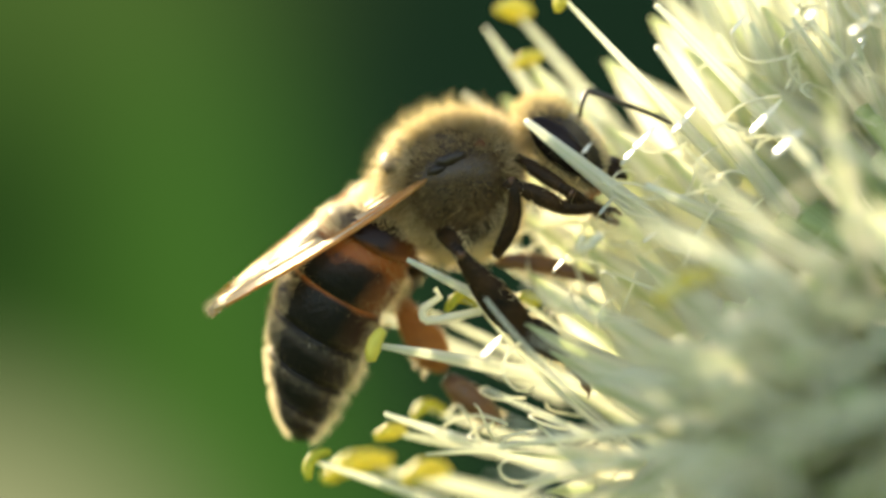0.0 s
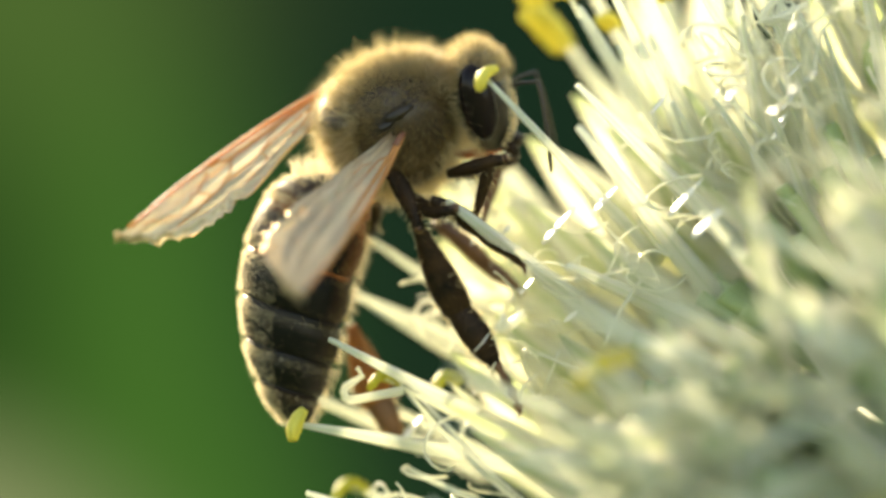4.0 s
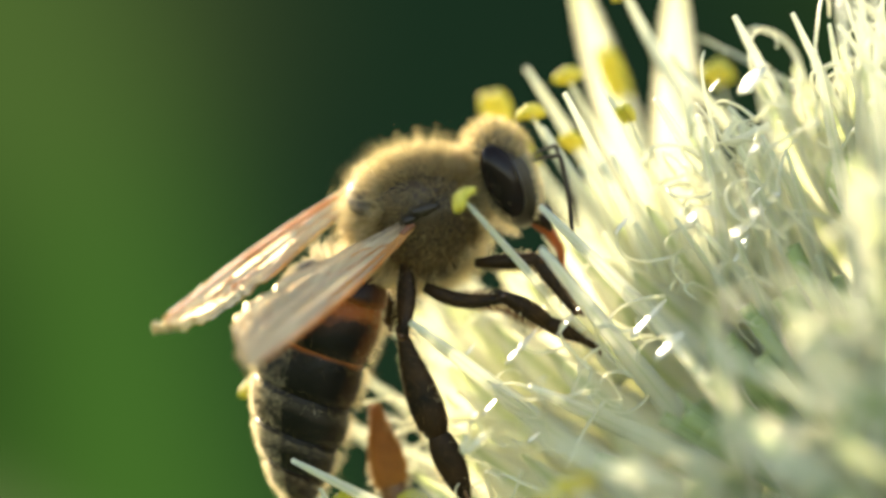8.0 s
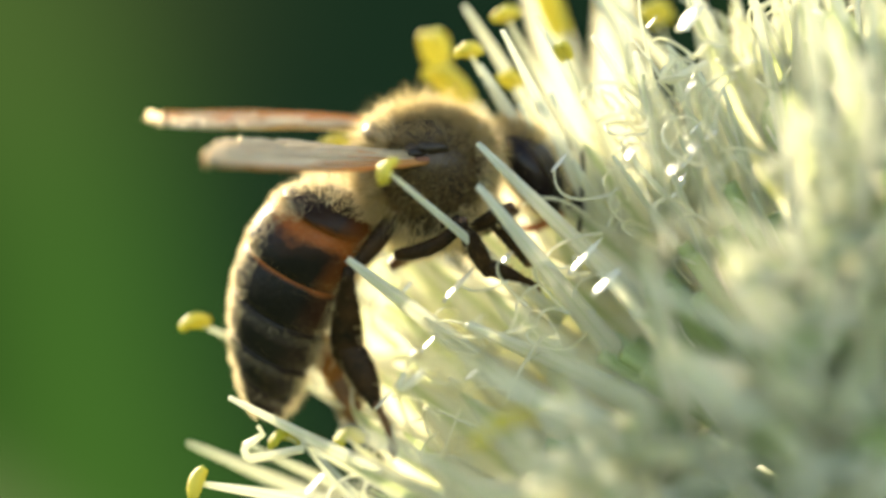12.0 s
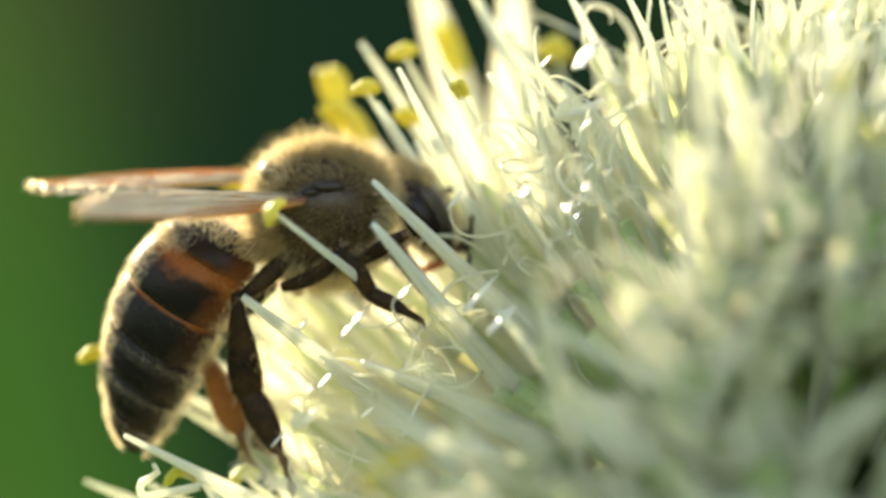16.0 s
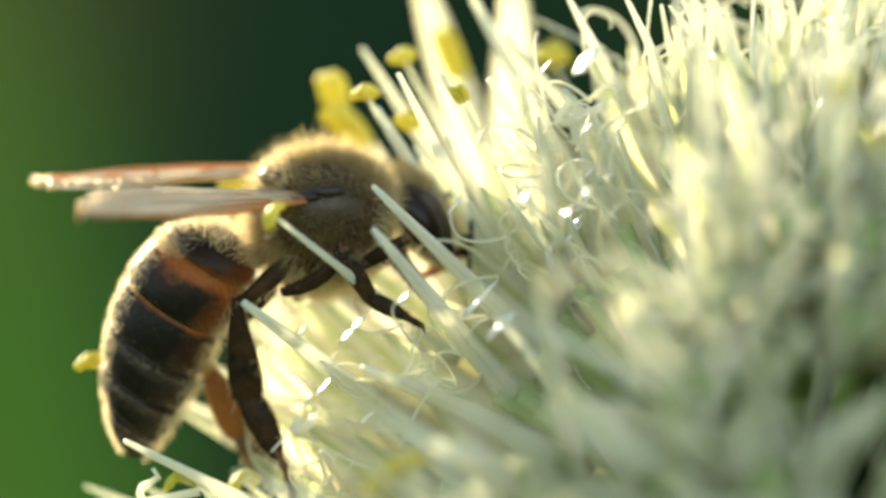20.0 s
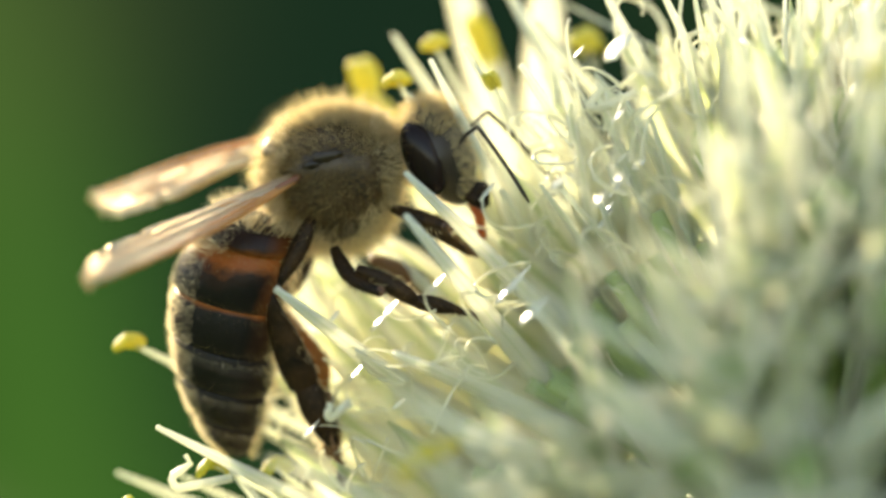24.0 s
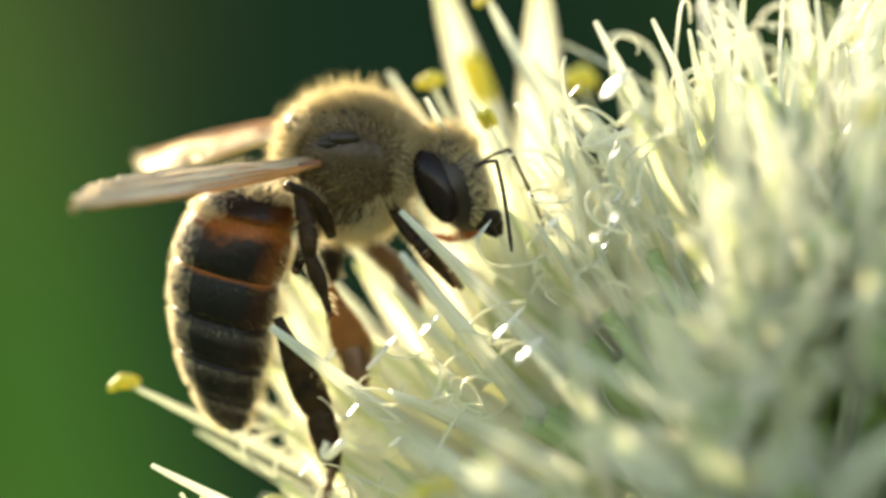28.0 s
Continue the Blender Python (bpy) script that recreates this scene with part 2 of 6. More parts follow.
def joined(pieces):
    verts, faces = [], []
    for v, f in pieces:
        o = len(verts)
        verts += v
        faces += [tuple(i + o for i in g) for g in f]
    return verts, faces


def ball(c, r, rings=16, segs=24, bend=None, bumpy=0.0, seed=0):
    """An ellipsoid, shaped by bend(unit vector) -> scale."""
    verts, faces = [], []
    for i in range(rings + 1):
        th = math.pi * i / rings
        for k in range(segs):
            ph = 2 * math.pi * k / segs
            n = Vector((math.cos(th), math.sin(th) * math.cos(ph), math.sin(th) * math.sin(ph)))
            s = (bend(n) if bend else 1.0) * (1 + bumpy * noise.noise(n * 3 + Vector((seed, 0, 0))))
            verts.append(Vector((c[0] + n.x * r[0] * s, c[1] + n.y * r[1] * s, c[2] + n.z * r[2] * s)))
    for i in range(rings):
        for k in range(segs):
            k2 = (k + 1) % segs
            faces.append((i * segs + k, (i + 1) * segs + k, (i + 1) * segs + k2, i * segs + k2))
    return verts, faces


def hairs(roots, length, width, droop, rng, lie=0.0, along=Vector((-1, 0, 0))):
    """Fine hairs as thin bent blades on (place, normal) roots."""
    verts, faces = [], []
    for p, n in roots:
        r = Vector((rng.gauss(0, 1), rng.gauss(0, 1), rng.gauss(0, 1)))
        d = (n + r * droop + along * lie).normalized()
        ln = length * rng.uniform(0.55, 1.15)
        side = d.cross(Vector((rng.gauss(0, 1), rng.gauss(0, 1), rng.gauss(0, 1)))).normalized() * width * rng.uniform(0.7, 1.2)
        q = p + d * ln * 0.55
        e = q + (d + r * droop * 0.7 + along * lie * 0.5).normalized() * ln * 0.45
        o = len(verts)
        verts += [p - side, p + side, q + side * 0.7, q - side * 0.7, e]
        faces += [(o, o + 1, o + 2, o + 3), (o + 3, o + 2, o + 4)]
    return verts, faces


def shell_roots(c, r, count, rng, keep=None, bend=None):
    out = []
    while len(out) < count:
        n = Vector((rng.gauss(0, 1), rng.gauss(0, 1), rng.gauss(0, 1))).normalized()
        if keep and not keep(n):
            continue
        s = bend(n) if bend else 1.0
        p = Vector((c[0] + n.x * r[0] * s, c[1] + n.y * r[1] * s, c[2] + n.z * r[2] * s))
        nn = Vector((n.x / r[0], n.y / r[1], n.z / r[2])).normalized()
        out.append((p * 0.985, nn))
    return out


# ---- ground and distance ----


def build_ground():
    v, f = [], []
    n = 24
    for j in range(n + 1):
        for i in range(n + 1):
            x, y = (i / n - 0.5) * 2, (j / n - 0.5) * 2
            x, y = 400 * x * abs(x) ** 2, 400 * y * abs(y) ** 2
            v.append((x, y, 0.02 * noise.noise(Vector((x * 0.4, y * 0.4, 0)))))
    for j in range(n):
        for i in range(n):
            f.append((j * (n + 1) + i, j * (n + 1) + i + 1, (j + 1) * (n + 1) + i + 1, (j + 1) * (n + 1) + i))
    ob = new("ground", mesh_of("ground", v, f))
    ob.data.materials.append(m_ground)
    tagged(ob, "green meadow ground under the flower", "ground", kind="structure")


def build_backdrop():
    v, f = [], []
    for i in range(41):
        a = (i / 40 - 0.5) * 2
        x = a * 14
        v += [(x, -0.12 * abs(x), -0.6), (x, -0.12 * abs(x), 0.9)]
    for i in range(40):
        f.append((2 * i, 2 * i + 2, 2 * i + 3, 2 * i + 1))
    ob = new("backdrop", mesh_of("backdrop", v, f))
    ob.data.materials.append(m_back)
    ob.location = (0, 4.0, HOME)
    tagged(ob, "blurred glowing backdrop painted with dark and sunlit green foliage", "backdrop", kind="structure")


build_ground()
build_backdrop()

# ---- the flower head ----
CORE = Vector((0.0112, 0.0009, HOME - 0.0108))
RIM = 0.0237
DEEP = 0.72         # the head is a little flatter front to back
rng = random.Random(7)


def scaled(vf):
    return [Vector(v) * U for v in vf[0]], vf[1]


def strap(length, width, curve, tip=0.25, segs=7, twist=0.0, thick=0.12, belly=0.35, cup=0.0):
    """A flat tapering strap along +x: a filament or a tepal, with thickness. Unit: metres."""
    verts, faces = [], []
    for i in range(segs + 1):
        u = i / segs
        w = width * (tip + (1 - tip) * (1 - u) ** 0.8) if belly is None else width * (0.45 + 0.55 * math.sin(math.pi * min(1, u * 0.85 + belly * 0.4))) * (1 - u ** 5 * 0.92)
        z = curve * length * u * u
        a = twist * u
        ca, sa = math.cos(a), math.sin(a)
        th = width * thick * (1 - 0.5 * u)
        ring = [(-w, cup * w), (-0.5 * w, th), (0.5 * w, th), (w, cup * w), (0.5 * w, -th), (-0.5 * w, -th)]
        for y, h in ring:
            verts.append((length * u, y * ca - h * sa, z + y * sa + h * ca))
    for i in range(segs):
        for k in range(6):
            k2 = (k + 1) % 6
            faces.append((i * 6 + k, i * 6 + k2, (i + 1) * 6 + k2, (i + 1) * 6 + k))
    faces += [(5, 4, 3, 2, 1, 0), tuple(segs * 6 + k for k in range(6))]
    return verts, faces


def anther_shape(length, width, bow):
    """Two pollen sacs side by side, bowed."""
    pieces = []
    for s in (-1, 1):
        pts, rad = [], []
        for i in range(8):
            u = i / 7
            pts.append(((u - 0.5) * length, s * width * 0.42, bow * length * (1 - (2 * u - 1) ** 2) - bow * length * 0.7))
            rad.append(width * (0.18 + 0.42 * math.sin(math.pi * (0.1 + 0.8 * u)) * (1 + 0.12 * math.sin(9 * u + s))))
        pieces.append(tube(pts, rad, 7))
    return joined(pieces)


def thread_shape(length, curl, seed):
    r = random.Random(seed)
    p, d = Vector((0, 0, 0)), Vector((1, 0, 0))
    ax = Vector((r.gauss(0, 0.3), r.gauss(0, 1), r.gauss(0, 1))).normalized()
    pts, rad = [], []
    n = 14
    for i in range(n):
        pts.append(p.copy())
        rad.append(1.5e-4 * (0.62 - 0.3 * i / n))
        u = i / n
        d.rotate(Matrix.Rotation(curl * (0.15 + u * u) / n * 3, 3, ax))
        d.rotate(Matrix.Rotation(r.gauss(0, 0.12), 3, "X"))
        p = p + d * (length / n)
    return tube(pts, rad, 5)


def along(base, tip, roll=0.0):
    """The pose whose x axis runs from base to tip."""
    d = (tip - base).normalized()
    ref = Vector((0, 0, 1)) if abs(d.z) < 0.9 else Vector((0, 1, 0))
    y = ref.cross(d).normalized()
    m = Matrix((d, y, d.cross(y))).transposed().to_4x4()
    return Matrix.Translation(base) @ m @ Matrix.Rotation(roll, 4, "X")


FIL = [mesh_of("filament", *strap(rng.uniform(0.0062, 0.0096), rng.uniform(2.4e-4, 4.2e-4), rng.uniform(-0.28, 0.22), 0.16, 8, rng.uniform(-1.4, 1.4), 0.25, None)) for _ in range(14)]
TEP = [mesh_of("tepal", *strap(rng.uniform(0.0048, 0.0064), rng.uniform(5.0e-4, 8.2e-4), rng.uniform(-0.2, 0.1), 0.1, 8, 0, 0.045, 0.35, rng.uniform(0.15, 0.5))) for _ in range(8)]
ANT = [mesh_of("anther", *anther_shape(rng.uniform(0.8e-3, 1.05e-3), 3.6e-4, rng.uniform(0.0, 0.25))) for _ in range(5)]
ANG = [mesh_of("anther", *anther_shape(rng.uniform(1.1e-3, 1.3e-3), 3.1e-4, rng.uniform(0.25, 0.45))) for _ in range(3)]
THR = [mesh_of("thread", *thread_shape(rng.uniform(0.0025, 0.0058), rng.uniform(0.8, 4.2), s)) for s in range(12)]
FLO = mesh_of("floret", *joined([tube([(0, 0, 0), (0.004, 0.0002, 0), (0.0088, 0, 0)], [2.6e-4, 2.4e-4, 3.4e-4], 6), ball((0.0099, 0, 0), (1.0e-3, 7.5e-4, 7.5e-4), 8, 12, lambda n: 1 + 0.13 * math.cos(3 * math.atan2(n.z, n.y)))]))
for group, mat in ((FIL, m_filament), (TEP, m_tepal), (ANT, m_anther), (ANG, m_anther_green), (THR, m_thread), ([FLO], m_ovary)):
    for me in group:
        me.materials.append(mat)

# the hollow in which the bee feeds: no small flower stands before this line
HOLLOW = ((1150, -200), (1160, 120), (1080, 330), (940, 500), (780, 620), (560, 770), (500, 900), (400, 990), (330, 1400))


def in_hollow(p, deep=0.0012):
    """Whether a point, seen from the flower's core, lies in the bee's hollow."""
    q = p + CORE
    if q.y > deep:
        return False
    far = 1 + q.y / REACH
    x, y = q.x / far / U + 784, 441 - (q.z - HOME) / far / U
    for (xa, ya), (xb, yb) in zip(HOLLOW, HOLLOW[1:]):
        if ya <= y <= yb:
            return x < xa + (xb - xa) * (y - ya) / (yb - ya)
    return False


flower = new("allium_flower")
flower.location = CORE
tagged(flower, "round white allium flower head with yellow anthers", "flower")


def floret(axis, r):
    """One small flower on its stalk, pointing along axis from the core."""
    axis = Vector((axis.x, axis.y * DEEP, axis.z))
    base = axis * (RIM - 0.0188) * r.uniform(0.8, 1.1)
    m = along(base, base + axis, r.uniform(0, 6.28))
    reach = r.uniform(0.92, 1.04)
    out = []
    out.append(("floret", FLO, m, 0))
    cup = Matrix.Translation((0.0088 * reach, 0, 0))
    for k in range(6):
        a = k * math.pi / 3 + r.gauss(0, 0.12)
        open_ = r.uniform(0.25, 1.15)
        out.append(("tepal", r.choice(TEP), m @ Matrix.Rotation(a, 4, "X") @ cup @ Matrix.Translation((0, 0, 5e-4)) @ Matrix.Rotation(-open_, 4, "Y") , 0))
    for k in range(6):
        a = (k + 0.5) * math.pi / 3 + r.gauss(0, 0.2)
        lean = r.uniform(0.05, 0.85)
        fm = m @ Matrix.Rotation(a, 4, "X") @ cup @ Matrix.Translation((0.0004, 0, 4e-4)) @ Matrix.Rotation(-lean, 4, "Y") @ Matrix.Rotation(r.gauss(0, 0.3), 4, "X")
        me = r.choice(FIL)
        if r.random() < 0.3:
            continue
        out.append(("filament", me, fm, 0))
        if r.random() < 0.07:
            tip = max((v.co for v in me.vertices), key=lambda c: c.x)
            am = fm @ Matrix.Translation(tip) @ Matrix.Rotation(r.uniform(-1.2, 1.2), 4, "Z") @ Matrix.Rotation(r.uniform(0, 1.2), 4, "Y")
            out.append(("anther", r.choice(ANT), am, 0))
    for k in range(6):
        tm = m @ Matrix.Translation((r.uniform(0.0095, 0.0145), r.gauss(0, 9e-4), r.gauss(0, 9e-4))) @ Matrix.Rotation(r.uniform(0, 6.28), 4, "X") @ Matrix.Rotation(-r.uniform(0.1, 0.9), 4, "Y")
        out.append(("thread", r.choice(THR), tm, 0))
    return out


def build_florets():
    total = 300
    hidden = {}
    gold = math.pi * (3 - math.sqrt(5))
    for i in range(total + 166):
        y = 1 - 2 * (i + 0.5) / total
        rad = math.sqrt(max(0.0, 1 - y * y))
        axis = Vector((rad * math.cos(gold * i), y, rad * math.sin(gold * i))) if i < total else Vector((rng.gauss(0.0, 0.45), -1, rng.gauss(-0.1, 0.45))).normalized()
        if i >= total + 26:     # the far shoulder, crowded with added florets to shade the front right
            axis = Vector((rng.uniform(0.12, 0.9), rng.uniform(0.05, 0.7), rng.uniform(0.15, 0.95))).normalized()
        axis = (axis + Vector((rng.gauss(0, 0.05), rng.gauss(0, 0.05), rng.gauss(0, 0.05)))).normalized()
        if axis.z < -0.93 or (axis.x < 0.3 and axis.y > 0.12 and axis.z > -0.4 and rng.random() < (0.97 if axis.x < 0.05 else 0.5)):
            continue
        pieces = floret(axis, rng)
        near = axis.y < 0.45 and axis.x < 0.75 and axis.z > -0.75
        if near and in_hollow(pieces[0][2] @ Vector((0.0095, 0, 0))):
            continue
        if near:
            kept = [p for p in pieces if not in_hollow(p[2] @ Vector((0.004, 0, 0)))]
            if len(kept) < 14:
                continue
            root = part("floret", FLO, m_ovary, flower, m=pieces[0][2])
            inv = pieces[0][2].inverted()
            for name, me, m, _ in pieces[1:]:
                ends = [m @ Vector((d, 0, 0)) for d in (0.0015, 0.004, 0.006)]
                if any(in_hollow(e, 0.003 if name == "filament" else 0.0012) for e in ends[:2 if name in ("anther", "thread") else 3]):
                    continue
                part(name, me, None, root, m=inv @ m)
        else:
            for name, me, m, _ in pieces:
                hidden.setdefault(me.materials[0].name, []).append((me, m))
    for mat, items in hidden.items():
        verts, faces = [], []
        for me, m in items:
            o = len(verts)
            verts += [m @ v.co for v in me.vertices]
            faces += [tuple(i + o for i in p.vertices) for p in me.polygons]
        me = mesh_of("hidden_florets", verts, faces)
        ob = part("far_" + mat, me, bpy.data.materials[mat], flower)
        tagged(ob, kind="stuff")


def stamen(tx, ty, bx, by, depth, width=20, bow=0.0, sac="", turn=0.0, size=1.0, long=1.0):
    """A single standing filament from a base to a tip on the rim, with its anther; depth in millimetres."""
    far = 1 + depth / 1000 / REACH
    tip = Vector(((tx - 784) * U * far, depth / 1000, HOME + (441 - ty) * U * far))
    base = Vector(((bx - 784) * U * far, depth / 1000 + 0.0004, HOME + (441 - by) * U * far))
    base += (base - tip).normalized() * 0.0036 + Vector((0.0006, 0.0040, -0.0005))
    v = tip - base
    ln = v.length
    broad = width >= 60
    me = mesh_of("filament", *(strap(ln, width * U * 0.5, 0.0, 0.1, 9, 0.3 * bow, 0.06, 0.35, 0.25) if broad else strap(ln, width * U * 0.5, 0.0, 0.22, 9, 0.3 * bow, 0.3, None)))
    for q in me.vertices:
        u = q.co.x / ln
        q.co.z += bow * ln * 4 * u * (1 - u)
    m = along(base - CORE, tip - CORE, math.pi / 2 * 0.85)
    if broad or not sac:
        d = (tip - base).normalized()
        n = Vector((0, -1, 0)) - SUN * 0.7
        n = (n - d * d.dot(n)).normalized()
        m = Matrix.Translation(base - CORE) @ Matrix((d, n.cross(d), n)).transposed().to_4x4()
    fil = part("tepal" if broad else "filament", me, m_tepal if broad else m_filament, flower, m=m)
    if sac:
        am = Matrix.Translation((ln, 0, 0)) @ Matrix.Rotation(-math.pi / 2 * 0.85, 4, "X") @ Matrix.Rotation(turn, 4, "Y") @ Matrix.Rotation(0.4, 4, "X") @ Matrix.Diagonal((size * long, size, size, 1))
        part("anther", rng.choice(ANG if sac == "green" else ANT), None, fil, m=am)
    return fil


def build_rim():
    # along the rim before and beside the bee
    stamen(220, 780, 430, 890, -2.2, 40, 0.03)
    stamen(430, 535, 660, 720, -2.6, 56, -0.04)
    stamen(660, 330, 830, 500, -2.4, 46, 0.02)
    stamen(660, 405, 785, 565, -3.6, 52, 0.02)
    stamen(765, 105, 860, 280, 0.3, 34, 0.03)
    stamen(705, 130, 830, 400, -0.8, 40, 0.03)
    stamen(640, 85, 770, 290, 3.6, 36)
    stamen(645, 165, 740, 330, 1.2, 30, 0.0, "yellow", 0.8)
    stamen(590, 160, 700, 330, 5.5, 30, 0.0, "yellow", -0.3, 1.5)
    stamen(615, 225, 720, 330, 5.0, 30, 0.0, "yellow", 0.0, 1.5, 1.5)
    stamen(712, 100, 790, 260, 3.2, 26, 0.0, "yellow", 0.9, 1.1)
    stamen(812, 165, 850, 260, 0.2, 16, 0.0, "yellow", 0.2, 0.8)
    stamen(720, 215, 800, 330, 2.6, 26, 0.0, "yellow", 0.3)
    stamen(978, 95, 1010, 200, 5.5, 26, 0.0, "yellow", 0.6, 1.4)
    stamen(812, -50, 965, 220, 2.6, 46, 0.02, "yellow", 1.4, 0.9, 1.1)
    stamen(796, 95, 850, 240, 6.5, 40, 0.0, "yellow", 0.0, 1.25, 2.0)
    stamen(705, -150, 815, 250, 7.5, 78, 0.02)
    stamen(865, 140, 990, 330, -0.8, 48, 0.0)
    stamen(668, 190, 790, 400, 0.6, 36, 0.02)
    stamen(735, 260, 850, 470, 0.9, 40, -0.03)
    stamen(790, 240, 900, 480, 0.6, 44, 0.03)
    stamen(775, 380, 890, 560, 1.2, 40, 0.04)
    stamen(830, 360, 940, 560, 0.4, 48, -0.03)
    # a fan of broad tepals in four rows behind the bee's legs
    stamen(400, 485, 565, 640, 5.0, 100, 0.02)
    stamen(450, 435, 610, 590, 5.4, 90, 0.02)
    for x, y in ((420, 600), (500, 505), (580, 420), (660, 345), (745, 290)):
        stamen(x, y, x + 165, y + 165, 4.2, 145, 0.02)
    for x, y in ((430, 690), (500, 610), (570, 530), (640, 460), (715, 400), (795, 355)):
        stamen(x, y, x + 165, y + 150, 2.4, 135, 0.03)
    for x, y in ((440, 800), (520, 735), (600, 660), (675, 585), (755, 515), (830, 450)):
        stamen(x, y, x + 165, y + 150, 1.0, 125, 0.04)
    for x, y in ((530, 840), (630, 770)):
        stamen(x, y, x + 165, y + 150, -0.2, 110, 0.04)
    stamen(850, 330, 980, 520, 0.6, 120, 0.03)
    stamen(640, 650, 840, 740, -3.4, 56, -0.06)
    stamen(880, 560, 1010, 720, -6.0, 48, 0.03)
    stamen(930, 760, 1080, 900, -9.0, 50, 0.0)
    stamen(1270, 560, 1360, 740, -11.0, 50, 0.0)
    stamen(905, -140, 885, 230, 7.0, 90, 0.03)
    stamen(1040, 80, 1130, 300, 3.0, 120, 0.03)
    stamen(1000, 200, 1090, 420, -0.5, 40, 0.06)
    stamen(1040, 190, 1120, 420, -0.2, 44, -0.05)
    # the lit flank beyond the bee's head: long straight ribbons over broad tepals
    r = random.Random(21)
    for k in range(26):
        ty = r.uniform(-20, 430)
        tx = r.uniform(880, 1260) - 0.28 * max(0, ty - 150)
        d = -(tx - 900) / 90 + r.gauss(0.4, 1.0)
        stamen(tx, ty, tx + r.uniform(10, 190), ty + r.uniform(170, 250), d, r.uniform(24, 44), r.uniform(-0.07, 0.07))
    for k in range(5):
        ty = r.uniform(0, 520)
        tx = r.uniform(860, 1180) - 0.3 * max(0, ty - 200)
        stamen(tx, ty, tx + r.uniform(70, 130), ty + r.uniform(160, 230), r.uniform(0.4, 3.2), r.uniform(80, 120), r.uniform(-0.05, 0.05))
    # below the bee
    stamen(425, 895, 640, 1010, -4.2, 64, 0.03)
    stamen(470, 945, 660, 1060, -4.0, 66, -0.03)
    stamen(162, 932, 420, 985, -2.3, 44, 0.05, "yellow", 1.4, 1.2)
    stamen(150, 860, 300, 930, 3.0, 30)
    stamen(56, 1138, 240, 1210, 0.0, 30, 0.05, "green", 1.2)
    stamen(140, 1138, 300, 1180, 4.0, 30, 0.0, "yellow", 0.4, 1.6, 1.5)
    stamen(260, 1150, 380, 1190, 4.5, 30, 0.0, "yellow", 0.4, 1.5)
    stamen(183, 1053, 420, 1130, -0.4, 40, 0.04)
    stamen(195, 1083, 330, 1110, 1.5, 26, 0.0, "yellow", 0.3, 1.1)
    stamen(320, 848, 470, 930, -0.2, 22, 0.0, "green", 0.5)
    stamen(430, 850, 520, 930, 0.8, 22, 0.0, "green", 0.8)
    stamen(260, 1040, 400, 1090, 2.5, 26, 0.0, "green", 0.5)
    stamen(250, 860, 420, 945, 2.2, 26, 0.02)
    stamen(300, 720, 480, 830, 2.6, 26, 0.0)
    stamen(695, 832, 860, 960, -9.0, 34, 0.0, "yellow", 0.9, 1.3, 1.5)
    # behind the bee, over the rim
    stamen(368, 363, 470, 520, 4.0, 30)
    stamen(420, 330, 560, 500, 5.0, 30, 0.0, "yellow", 0.5, 1.3)
    stamen(440, 420, 600, 560, 3.4, 28, 0.0, "yellow", 0.8, 1.1)
    stamen(330, 480, 480, 620, 3.5, 28)
    stamen(300, 600, 470, 720, 3.0, 28)


def shard(x, y, depth, length, width, angle):
    """A glossy tepal sliver added as a glint, tilted to flash in the sun."""
    far = 1 + depth / 1000 / REACH
    at = Vector(((x - 784) * U * far, depth / 1000, HOME + (441 - y) * U * far))
    n = (SUN + Vector((0, -1, 0))).normalized()
    d = Vector((math.cos(angle), 0, math.sin(angle)))
    d = (d - n * d.dot(n)).normalized()
    m = Matrix((d, n.cross(d), n)).transposed().to_4x4()
    me = mesh_of("tepal", *strap(length * 1.5 * U, width * U * 0.75, rng.uniform(-0.03, 0.03), 0.2, 6, rng.uniform(-0.1, 0.1), 0.12, 0.35))
    part("tepal", me, m_shine, flower, m=Matrix.Translation(at - CORE) @ m)


def tangle(x, y, depth, count, spread):
    """Curled threads round a spot on the rim."""
    for _ in range(count):
        px, py, q = x + rng.gauss(0, spread), y + rng.gauss(0, spread), depth + rng.gauss(0, 0.7)
        far = 1 + q / 1000 / REACH
        at = Vector(((px - 784) * U * far, q / 1000, HOME + (441 - py) * U * far)) - CORE
        axis = (at.normalized() + Vector((rng.gauss(0, 0.6), rng.gauss(0, 0.5), rng.gauss(0, 0.6)))).normalized()
        part("thread", rng.choice(THR), None, flower, m=along(at, at + axis, rng.uniform(0, 6.28)) @ Matrix.Scale(rng.uniform(0.35, 0.8), 4))


